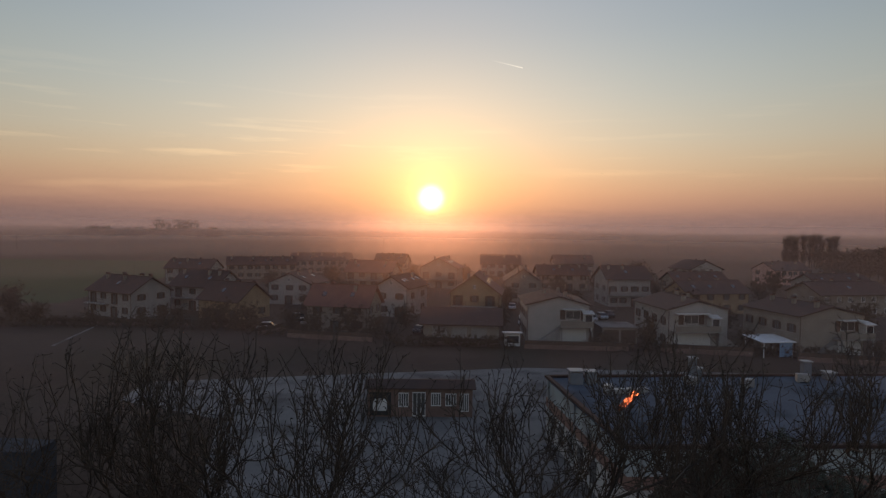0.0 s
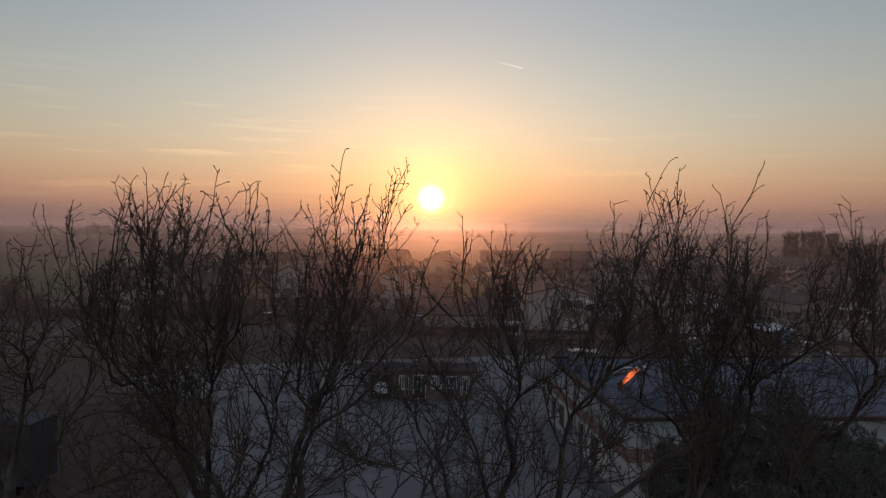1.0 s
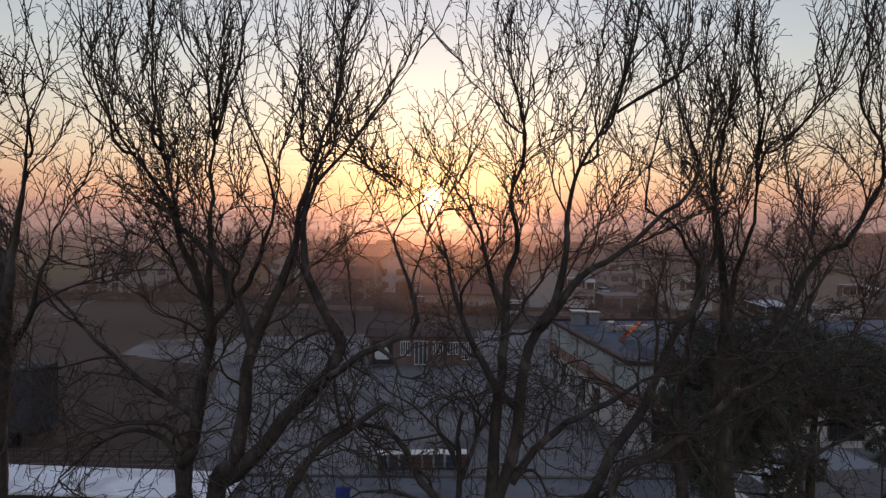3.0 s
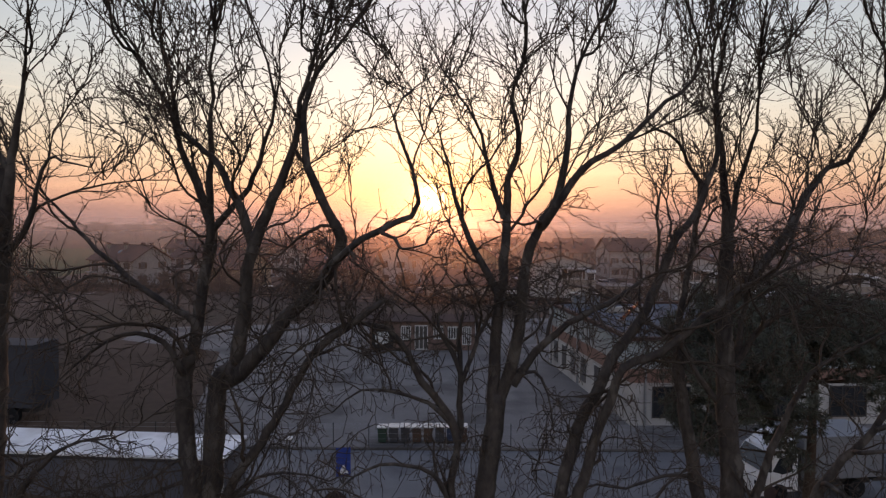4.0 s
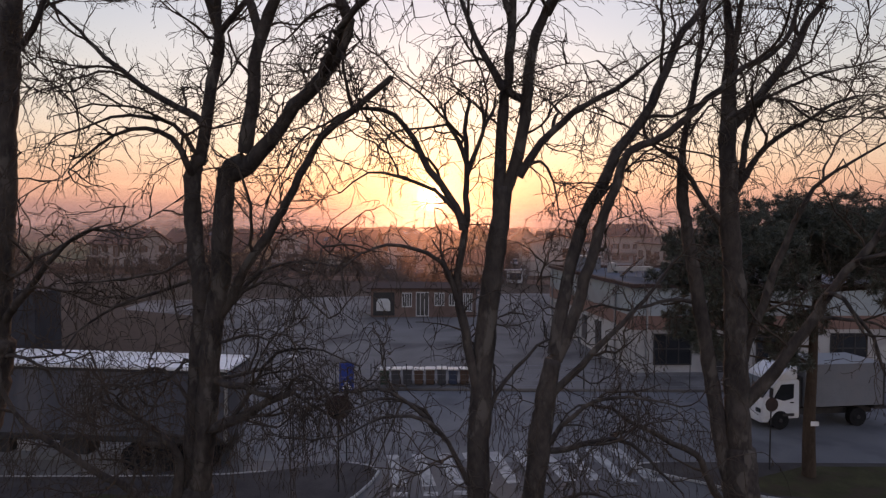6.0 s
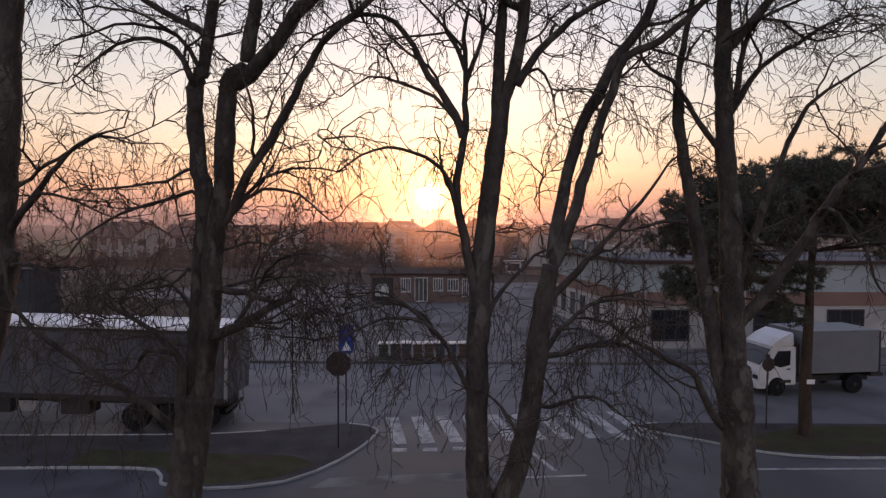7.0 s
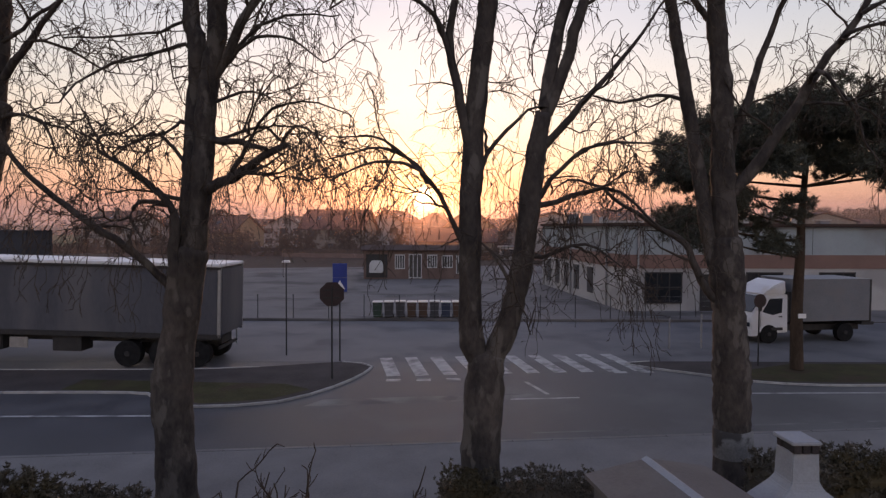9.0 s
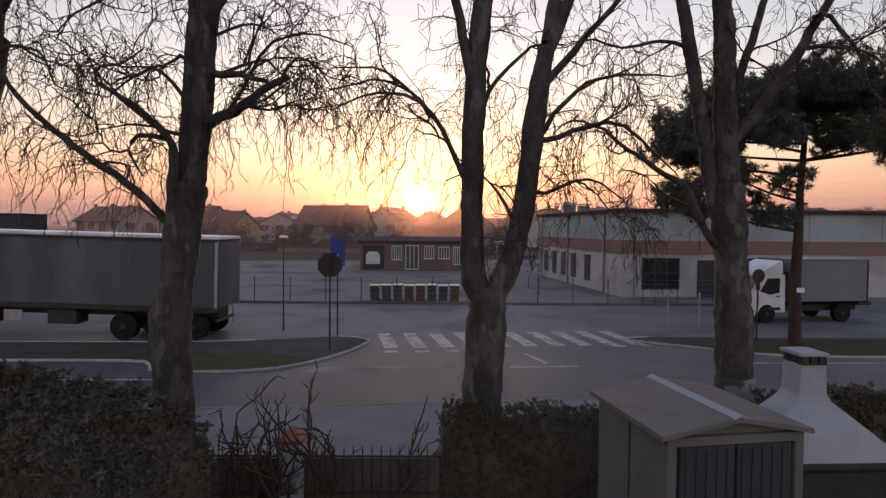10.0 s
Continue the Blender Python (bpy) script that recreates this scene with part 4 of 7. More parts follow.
plane.limb("limb", 0.04, 0.008, (-1.68, 8.4, 15.01), (-1.89, 8.58, 15.15), (-1.74, 8.12, 15.88), (-1.87, 7.82, 16.36), (-2.1, 7.58, 16.76), (-2.07, 7.38, 17.1))
plane.limb("limb", 0.044, 0.008, (-1.58, 8.27, 15.22), (-1.47, 8.33, 15.37), (-1.23, 7.83, 16.27), (-0.9, 7.61, 16.68), (-0.75, 7.32, 17.23))
plane.limb("limb", 0.04, 0.008, (-1.29, 7.96, 16.04), (-1.23, 7.87, 16.23), (-1.09, 7.43, 17.02), (-1.14, 7.3, 17.33))
plane.limb("limb", 0.04, 0.008, (-1.12, 7.94, 15.22), (-0.97, 8.22, 15.59), (-0.53, 7.9, 16.13), (-0.23, 7.53, 16.81))
plane.limb("stem", 0.16, 0.05, (-4.15, 9.38, 3.6), (-4.20, 9.30, 4.3), (-4.23, 9.27, 4.96), (-4.22, 9.30, 5.6), (-4.48, 9.24, 6.0))
plane.limb("limb", 0.045, 0.012, (-4.45, 9.26, 5.9), (-4.73, 9.2, 6.2), (-5.28, 9.1, 6.56), (-5.22, 9.1, 6.81), (-4.86, 9.0, 6.81), (-4.48, 8.9, 7.06))
plane.limb("limb", 0.045, 0.012, (-4.32, 9.32, 5.72), (-4.77, 9.3, 5.77), (-4.89, 9.2, 5.52), (-4.8, 9.2, 5.33), (-4.62, 9.1, 5.09))
plane.limb("limb", 0.105, 0.05, (-3.84, 9.45, 5.9), (-3.5, 9.4, 6.1), (-3.13, 9.3, 6.28), (-2.76, 9.2, 6.5), (-2.32, 9.1, 6.69))
plane.limb("limb", 0.075, 0.04, (-3.75, 9.45, 6.8), (-3.45, 9.35, 6.76), (-3.13, 9.2, 6.72), (-2.63, 9.1, 6.62))
plane.limb("limb", 0.040, 0.010, (-3.38, 9.4, 6.16), (-2.82, 9.3, 7.02), (-2.38, 9.2, 7.34), (-1.83, 9.1, 7.37), (-1.33, 9.0, 7.17))
plane.limb("limb", 0.032, 0.010, (-2.45, 9.15, 6.64), (-2.2, 9.1, 7.0), (-1.83, 9.0, 6.79), (-1.58, 8.9, 6.42))
plane.limb("limb", 0.030, 0.010, (-3.58, 9.4, 7.4), (-3.12, 9.3, 7.55), (-2.76, 9.2, 7.52), (-2.51, 9.1, 7.34))
plane.limb("limb", 0.04, 0.012, (-3.96, 9.64, 8.11), (-4.12, 9.6, 8.42), (-4.62, 9.45, 8.19), (-5.17, 9.3, 8.03), (-5.71, 9.15, 7.63), (-5.86, 9, 7.31))
plane.limb("limb", 0.036, 0.012, (-3.95, 9.65, 8.4), (-4.11, 9.6, 8.79), (-4.5, 9.47, 8.57), (-5, 9.33, 8.46), (-5.9, 9.2, 8.37))
plane.limb("limb", 0.036, 0.012, (-3.98, 9.6, 6.97), (-4.16, 9.5, 7.14), (-4.3, 9.25, 6.92), (-4.85, 9, 6.77))
plane.done()

plane = Plane("bare plane tree with a pale patch on its trunk", 13)
plane.limb("trunk", 0.36, 0.29, (5.87, 10.9, 0), (5.83, 10.9, 1.15), (5.77, 10.9, 2.68), (5.67, 10.9, 4.09), (5.6, 10.9, 5.17))
plane.limb("stem", 0.24, 0.12, (5.6, 10.9, 4.95), (5.52, 10.91, 6.56), (5.47, 10.92, 8.05), (5.36, 10.95, 9.28), (5.29, 10.98, 11.24), (5.32, 11, 12.41))
plane.limb("stem", 0.15, 0.1, (5.53, 10.9, 4.2), (5.3, 10.96, 5.17), (5.13, 11.01, 6.36), (4.93, 11.07, 7.55), (4.6, 11.19, 9.56), (4.58, 11.3, 10.47))
plane.limb("limb", 0.096, 0.016, (5.32, 11, 12.31), (5.26, 11.09, 13.66), (4.75, 10.38, 14.91), (4.62, 9.8, 15.56), (4.19, 8.46, 16.53))
plane.limb("limb", 0.064, 0.012, (5.32, 11, 12.2), (5.41, 10.88, 13.1), (5.41, 10.21, 14.21), (5.1, 9.54, 15.18), (4.72, 8.41, 16.21))
plane.limb("limb", 0.104, 0.016, (5.52, 10.91, 6.56), (5.67, 11, 6.83), (6.05, 10.84, 8.31), (6.33, 10.68, 9.16), (6.64, 10.52, 10.04), (7.72, 10.2, 10.83))
plane.limb("limb", 0.096, 0.016, (5.38, 11, 11.17), (5.96, 11.1, 11.81), (6.62, 11.2, 12.67), (7.29, 11.3, 13.74), (7.55, 11.11, 13.87), (7.67, 10.36, 15.11), (6.22, 8.87, 16.31), (5.73, 7.76, 16.78))
plane.limb("limb", 0.072, 0.012, (5.4, 11, 9.88), (5.8, 10.9, 10.6), (6.36, 10.8, 11.09), (7.43, 10.7, 11.68), (7.89, 10.6, 11.65))
plane.limb("limb", 0.064, 0.012, (5.54, 11, 10.2), (5.76, 11.08, 11.27), (6.21, 11.15, 12.15), (6.44, 11.23, 12.36), (6.97, 11.3, 13.74))
plane.limb("limb", 0.064, 0.012, (5.32, 11, 9.24), (4.91, 11, 9.77), (4.36, 11, 10.56), (3.82, 11, 10.98), (3.72, 11, 12.09))
plane.limb("limb", 0.072, 0.012, (4.59, 11.23, 9.86), (4.65, 11.3, 10.04), (4.59, 11.33, 10.8), (4.87, 11.4, 12.38), (4.99, 11.43, 13.26), (4.38, 10.99, 14.14), (3.78, 10.78, 14.5), (3.58, 9.83, 15.55), (3.36, 8.37, 16.58))
plane.limb("limb", 0.088, 0.012, (5.69, 10.9, 3.81), (5.34, 10.9, 4.09), (4.68, 10.73, 5.09), (4.08, 10.57, 5.44), (3.5, 10.4, 5.77), (3.03, 10.23, 6.08), (2.38, 10.07, 6.21), (2.06, 9.9, 5.94))
plane.limb("limb", 0.048, 0.012, (4.93, 11.07, 7.55), (4.95, 11.2, 7.8), (4.33, 11.08, 7.92), (3.53, 10.95, 7.76), (2.96, 10.82, 7.87), (2.4, 10.7, 7.67))
plane.limb("limb", 0.048, 0.012, (5.29, 10.98, 11.24), (5.23, 10.8, 11.32), (5.87, 10.73, 11.67), (7.18, 10.67, 12.14), (7.95, 10.6, 12.38))
plane.limb("limb", 0.032, 0.012, (5.91, 11.1, 11.56), (5.91, 10.8, 11.67), (6.18, 10.67, 11.59), (6.79, 10.53, 11.19), (7.83, 10.4, 11.46))
plane.limb("limb", 0.128, 0.04, (5.61, 10.9, 5.96), (6.38, 10.68, 7.02), (7.01, 10.46, 8.28), (7.41, 10.24, 8.92), (7.91, 10.02, 9.85), (8.23, 9.8, 9.78))
plane.limb("limb", 0.048, 0.012, (7.28, 10.31, 8.71), (7.25, 10, 8.81), (7.94, 9.73, 8.91), (8.52, 9.6, 8.64))
plane.limb("limb", 0.048, 0.012, (7.51, 10.1, 9.16), (7.79, 9.95, 9.31), (8.46, 9.8, 9.55))
plane.limb("limb", 0.048, 0.012, (6.88, 10.5, 8.03), (6.79, 10.1, 8.18), (7.24, 10, 7.69), (7.49, 9.9, 6.96), (7.79, 9.8, 6.44))
plane.limb("limb", 0.04, 0.012, (6.63, 10.6, 7.64), (7.28, 10.47, 7.73), (7.92, 10.33, 7.5), (8.46, 10.2, 6.98))
plane.limb("limb", 0.044, 0.008, (5.18, 9.71, 14.94), (5.1, 9.54, 15.3), (4.78, 8.83, 15.98), (4.37, 8.2, 16.56), (4.24, 7.85, 16.85))
plane.limb("limb", 0.044, 0.008, (5.04, 9.35, 15.35), (5.33, 9.42, 15.43), (5.48, 8.81, 15.98), (5.68, 8.36, 16.38), (5.6, 7.81, 16.87))
band = Tubes()
band.add([Vector((5.845, 10.9, 1.0)), Vector((5.825, 10.9, 1.25)), Vector((5.815, 10.9, 1.52))], [0.376, 0.367, 0.362], 20)
band.part("pale_band", M["limewash"], plane.ob, "pale painted band round the trunk")
plane.done()

plane = Plane("bare plane tree at the end of the row", 14)
plane.limb("trunk", 0.4, 0.32, (-8.11, 9.6, 0), (-7.89, 9.6, 4.37), (-7.66, 9.6, 5.9), (-7.34, 9.6, 7.42))
plane.limb("stem", 0.26, 0.15, (-7.39, 9.6, 7.14), (-7.12, 9.6, 10.7), (-7.01, 9.6, 12.24), (-6.92, 9.6, 13.5))
plane.limb("limb", 0.104, 0.016, (-6.92, 9.6, 12.66), (-6.63, 9.44, 13.98), (-6.29, 9.22, 14.89), (-5.76, 8.53, 15.76))
plane.limb("limb", 0.08, 0.012, (-7.34, 9.6, 7.52), (-6.85, 9.45, 8.03), (-6.18, 9.3, 8.81), (-5.68, 9.15, 9.15), (-4.93, 9, 9.35))
plane.limb("limb", 0.064, 0.012, (-7.05, 9.6, 11.88), (-6.57, 9.52, 12.45), (-6.28, 9.44, 13.09), (-6.04, 9.36, 13.59), (-5.73, 9.2, 13.52), (-5.27, 9.14, 13.43))
plane.limb("limb", 0.064, 0.012, (-6.78, 9.51, 13.46), (-7.31, 9.36, 14.4), (-6.87, 9.02, 15.14), (-6.12, 8.27, 16.1))
plane.limb("limb", 0.048, 0.012, (-7.44, 9.6, 7.05), (-7.74, 9.4, 7.8), (-8.11, 9.2, 8.43))
plane.limb("limb", 0.04, 0.008, (-6.16, 9.05, 15.11), (-5.86, 8.78, 15.21), (-5.59, 8.22, 15.92), (-5.2, 7.72, 16.61))
plane.limb("limb", 0.04, 0.012, (-7.32, 9.6, 8.26), (-6.7, 9.45, 8.59), (-6.18, 9.3, 8.92), (-5.37, 9.15, 9.23), (-4.76, 9, 9.1))
plane.limb("limb", 0.04, 0.012, (-7.44, 9.6, 7.04), (-6.83, 9.4, 7.18), (-6.25, 9.2, 7.07), (-5.91, 9, 6.53))
plane.done()


# ---- the stone pine on the island ----
def tuft_mesh(rng, blades, length, width):
    """A ball of thin blades that point outwards."""
    v, f = [], []
    for _ in range(blades):
        d = Vector((rng.gauss(0, 1), rng.gauss(0, 1), rng.gauss(0.25, 1))).normalized()
        a = d.cross(Vector((rng.gauss(0, 1), rng.gauss(0, 1), rng.gauss(0, 1)))).normalized() * width
        s = d * length * 0.12
        e = d * length * rng.uniform(0.7, 1.1)
        k = len(v)
        v += [s - a, s + a, e]
        f.append((k, k + 1, k + 2))
    return v, f


def foliage(name, centres, mat, parent, rng, blades=26, length=0.22, width=0.016, label="", tagged_kind=""):
    """Tufts at the given places, in one mesh."""
    stock = [tuft_mesh(rng, blades, length, width) for _ in range(8)]
    v, f = [], []
    for c in centres:
        sv, sf = rng.choice(stock)
        turn = Euler((rng.uniform(0, 6), rng.uniform(0, 6), rng.uniform(0, 6))).to_matrix()
        k, s = len(v), rng.uniform(0.7, 1.3)
        v += [c + turn @ (q * s) for q in sv]
        f += [(a + k, b + k, d + k) for a, b, d in sf]
    me = bpy.data.meshes.new(name)
    me.from_pydata(v, [], f)
    me.materials.append(mat)
    ob = new(name, me)
    ob.parent = parent
    return tagged(ob, label, kind=tagged_kind)


def stone_pine(x, y, seed):
    rng = random.Random(seed)
    ob = thing("pine_tree", "dark green pine with a wide clumped crown on the grass island", "tree", at=(x, y, 0.1))
    trunk = Tubes()
    line = spline([(0, 0, 0), (-0.05, 0, 2.0), (0.08, 0.1, 4.2), (0.05, 0, 6.0), (0.3, 0.1, 8.8)], 0.3)
    trunk.add(line, [0.24 - 0.012 * i * 0.3 * 1.6 for i in range(len(line))], 12)
    trunk.part("trunk", M["pine_bark"], ob, "rough brown bark")
    tufts = []
    clumps = []
    lobes = [(-4.7, 7.4, 0.8), (-4.2, 8.2, 0.85), (-4.5, 5.6, 0.85), (-4.1, 5.0, 0.7), (-2.9, 9.1, 1.1), (-0.8, 9.7, 1.25), (0.9, 9.6, 1.2), (2.1, 9.1, 1.1), (-1.2, 8.0, 1.1), (0.5, 8.0, 0.95),
             (2.4, 7.9, 0.9), (-3.4, 7.1, 0.95), (-1.6, 6.3, 0.75), (-1.5, 5.0, 0.7), (2.6, 7.1, 0.6), (3.6, 8.9, 1.05), (3.5, 7.8, 0.85), (4.7, 8.2, 0.9), (-2.4, 8.0, 0.95), (-3.0, 6.1, 0.8)]
    for x0, z0, r in lobes:
        deep = (3.9 if z0 > 7 else 2.4) * math.sqrt(max(0.1, 1 - (x0 / 5.6) ** 2))
        for i in range(8 if z0 > 7 else 5):
            y0 = rng.uniform(-1, 1) * deep
            clumps.append((Vector((x0 + rng.gauss(0, 0.25), y0, z0 + 0.14 * y0 + rng.gauss(0, 0.2))), r * rng.uniform(0.7, 0.95), i == 0))
    for c, size, borne in clumps:
        if borne:
            start = line[min(len(line) - 1, max(8, int((c.z - 0.9) / 0.3)))]
            b = Tubes()
            pts = spline([start, (start + c) / 2 + Vector((0, 0, -0.1)), c], 0.3)
            b.add(pts, [0.06 - 0.045 * k / len(pts) for k in range(len(pts))], 6)
            b.part("limb", M["pine_bark"], ob)
        for _ in range(int(80 * size * size)):
            d = Vector((rng.gauss(0, 1), rng.gauss(0, 1), rng.gauss(0, 1))).normalized() * size * rng.uniform(0.35, 1.0) ** 0.6
            d.z *= 0.8
            tufts.append(c + d)
    foliage("crown", tufts, M["needle"], ob, rng, 30, 0.24, 0.017, "dense dark needle clumps")
    part("tree_plate", box(-0.16, -0.29, 1.95, 0.14, -0.27, 2.12, bevel=0.008), M["sign_white"], ob, "small white plate on the trunk")
    return ob


stone_pine(13.7, 22.0, 5)


# ---- parked lorries ----
def wheel(parent, x, y, r, w, dz=0.0):
    ob = part("wheel", rod((x, y, r + dz), (x, y + w, r + dz), r, sides=28), M["rubber"], parent)
    b = rod((x, y - 0.012, r + dz), (x, y + 0.03, r + dz), r * 0.58, sides=20)
    rim = part("rim", b, M["rubber"], ob)
    part("hub", rod((x, y - 0.05, r + dz), (x, y + 0.02, r + dz), r * 0.2, sides=12), M["chassis"], ob)
    return ob


def semi_trailer(x, y, rz):
    """Long curtain-sided trailer; its rear end is at the local origin and it runs towards -x."""
    ob = thing("semi_trailer", "long grey curtain-sided lorry trailer with a pale roof, parked", "trailer", at=(x, y, 0.04), rz=rz)
    ob.matrix_basis = pose(x, y, 0.04, 0, 1.2, rz)
    L, W, lean = 13.6, 2.5, 0.0209
    part("curtain", box(-L, 0.02, 1.22, -0.12, W - 0.02, 3.74, bevel=0.03), M["tarp"], ob, "grey curtain with faint folds")
    part("roof", box(-L - 0.02, -0.03, 3.78, 0.02, W + 0.03, 3.9, bevel=0.04), M["tarp_roof"], ob, "pale tarpaulin roof")
    part("roof_rail", box(-L, -0.035, 3.68, 0.0, 0.03, 3.78, bevel=0.01), M["chassis"], ob)
    for yy in (-0.02, W - 0.08):
        part("rear_post", box(-0.12, yy, 1.1, 0.0, yy + 0.1, 3.78, bevel=0.01), M["zinc"], ob)
    part("rear_door", box(-0.06, 0.08, 1.2, 0.02, W - 0.08, 3.7, bevel=0.015), M["tarp"], ob, "grey rear doors")
    part("side_rail", box(-L, -0.02, 1.05, 0.0, 0.05, 1.24, bevel=0.01), M["chassis"], ob)
    part("chassis", box(-L + 0.3, 0.7, 0.75, -0.2, 1.8, 1.1, bevel=0.02), M["chassis"], ob)
    part("underride_guard", box(-0.2, 0.3, 0.62, -0.1, W - 0.3, 0.74, bevel=0.02), M["chassis"], ob)
    part("tool_box", box(-6.4, 0.12, 0.45, -5.3, 0.9, 1.02, bevel=0.02), M["chassis"], ob, "dark tool box")
    for i in range(3):
        for yy in (0.05, W - 0.4):
            wheel(ob, -0.9 - 1.31 * i, yy, 0.5, 0.36, -lean * (0.9 + 1.31 * i))
        part("mudguard", box(-1.45 - 1.31 * i, 0.02, 1.0, -0.35 - 1.31 * i, 0.5, 1.05, bevel=0.02), M["chassis"], ob)
    part("landing_leg", box(-10.6, 0.35, -0.21, -10.45, 0.5, 1.1, bevel=0.01), M["zinc"], ob)
    part("tool_box", box(-9.4, 0.1, 0.45, -8.3, 0.6, 1.0, bevel=0.03), M["chassis"], ob)
    part("side_guard", box(-8.0, 0.06, 0.55, -7.3, 0.1, 0.95, bevel=0.01), M["zinc"], ob)
    return ob


semi_trailer(-8.05, 22.15, -1.0)
back = thing("lorry_box", "dark lorry box standing behind the trailer", "lorry", at=(-25.4, 37.5, 0.04), rz=-3)
part("body", box(-9.0, 0, 1.0, 0, 2.4, 4.9, bevel=0.04), M["dark_tarp"], back)
part("roof", box(-9.03, -0.03, 4.9, 0.03, 2.43, 4.98, bevel=0.03), M["dark_tarp"], back)
part("chassis", box(-8.8, 0.5, 0.6, -0.2, 1.9, 1.0), M["chassis"], back)
for xx in (-1.5, -2.8, -7.6):
    wheel(back, xx, 0.05, 0.5, 0.3)


def box_truck(x, y, rz):
    """Small lorry with a box body: local +x is its rear, its nose stands at the origin."""
    ob = thing("box_truck", "small white lorry with a grey box body, parked behind the pine", "truck", at=(x, y, 0.04), rz=rz)
    ob.scale = (1.08, 1.08, 1.08)
    W = 2.05
    cab = [(0.0, 0.45), (0.0, 1.05), (0.10, 1.30), (0.62, 2.02), (0.75, 2.08), (1.72, 2.1), (1.75, 0.45)]
    part("cab", prism(cab, 0.0, W, axis="y", bevel=0.035), M["truck_white"], ob, "white cab with a sloped windscreen")
    part("wind_deflector", prism([(0.62, 2.08), (1.1, 2.45), (1.68, 2.7), (1.72, 2.1)], 0.1, W - 0.1, axis="y", bevel=0.05), M["truck_white"], ob, "white roof deflector")
    part("side_window", prism([(0.52, 1.36), (0.86, 1.93), (1.46, 1.94), (1.44, 1.32), (1.0, 1.22)], -0.012, 0.02, axis="y"), M["dark_glass"], ob)
    part("windscreen", prism([(0.105, 1.335), (0.60, 2.0), (0.575, 2.02), (0.08, 1.355)], 0.12, W - 0.12, axis="y"), M["dark_glass"], ob)
    part("door_line", prism([(0.44, 0.72), (0.455, 0.72), (0.455, 1.34), (0.44, 1.34)], -0.008, 0.01, axis="y"), M["chassis"], ob)
    part("door_handle", box(1.28, -0.03, 1.12, 1.46, 0.0, 1.17, bevel=0.008), M["chassis"], ob)
    part("step", box(0.95, -0.012, 0.55, 1.5, 0.02, 0.68, bevel=0.008), M["chassis"], ob)
    part("bumper", box(-0.06, 0.0, 0.32, 0.35, W, 0.62, bevel=0.04), M["truck_white"], ob)
    part("headlight", box(-0.05, 0.08, 0.72, 0.06, 0.38, 0.9, bevel=0.02), M["skylight"], ob, "clear headlight")
    part("headlight", box(-0.05, W - 0.38, 0.72, 0.06, W - 0.08, 0.9, bevel=0.02), M["skylight"], ob, "clear headlight")
    part("mirror", box(0.22, -0.28, 1.42, 0.32, -0.1, 1.86, bevel=0.03), M["chassis"], ob)
    part("mirror_arm", rod((0.35, 0.0, 1.5), (0.27, -0.14, 1.5), 0.015), M["chassis"], ob)
    part("chassis", box(0.6, 0.45, 0.45, 5.6, W - 0.45, 0.72), M["chassis"], ob)
    part("cargo_box", box(1.95, -0.06, 0.92, 5.7, W + 0.06, 2.72, bevel=0.015), M["box_grey"], ob, "grey panelled box body")
    part("box_roof_edge", box(1.93, -0.075, 2.70, 5.72, W + 0.075, 2.76, bevel=0.015), M["box_grey"], ob)
    part("rear_frame", box(5.66, -0.075, 0.88, 5.75, W + 0.075, 2.74, bevel=0.01), M["chassis"], ob)
    part("tail_lift", box(5.3, -0.03, 0.72, 5.95, W + 0.03, 0.86, bevel=0.02), M["chassis"], ob)
    part("cab_bulkhead", box(1.76, 0.1, 0.9, 1.93, W - 0.1, 2.2), M["chassis"], ob)
    for xx, yy in ((0.85, -0.01), (0.85, W - 0.27), (4.55, 0.0), (4.55, W - 0.3)):
        wheel(ob, xx, yy, 0.4, 0.26)
    return ob


box_truck(14.65, 27.2, 8)


# ---- signs, posts, bins, fence ----
def octagon(r, n=8, turn=math.pi / 8):
    return [(r * math.cos(turn + 2 * math.pi * k / n), r * math.sin(turn + 2 * math.pi * k / n)) for k in range(n)]


def sign_on_pole(name, label, x, y, height, rz, plates):
    """plates: (outline in x and z, z of its middle, material, thickness, part name)."""
    ob = thing(name, label, "road sign", at=(x, y, 0.04), rz=rz)
    part("pole", rod((0, 0, 0), (0, 0, height), 0.03, sides=10), M["iron"], ob, "dark steel pole")
    for outline, z, mat, out, nm in plates:
        part(nm, prism([(u, v + z) for u, v in outline], -0.05 - out, -0.035 - out, axis="y"), mat, ob)
    return ob


def rect(w, h):
    return [(-w / 2, -h / 2), (w / 2, -h / 2), (w / 2, h / 2), (-w / 2, h / 2)]


TRI = [(-0.2, -0.17), (0.2, -0.17), (0.0, 0.19)]
sg = sign_on_pole("stop_sign", "octagonal road sign seen from its bare dark back", -3.55, 20.45, 3.3, 6, [(octagon(0.45), 2.98, M["sign_back"], -0.09, "plate")])
part("bracket", box(-0.3, 0.022, 2.83, 0.3, 0.039, 2.87), M["iron"], sg)
part("bracket", box(-0.3, 0.022, 3.11, 0.3, 0.039, 3.15), M["iron"], sg)
for x, y, rz, top in ((-3.74, 23.4, 12, 3.92), (11.8, 24.0, -10, 3.35)):
    sign_on_pole("pedestrian_crossing_sign", "blue square crossing sign with a white triangle on a steel pole", x, y, top, rz,
                 [(rect(0.56, 0.56), top - 0.32, M["sign_blue"], 0.0, "plate"), (rect(0.56, 0.56), top - 0.89, M["sign_blue"], 0.0, "plate"), (TRI, top - 0.89, M["sign_white"], 0.016, "triangle")])
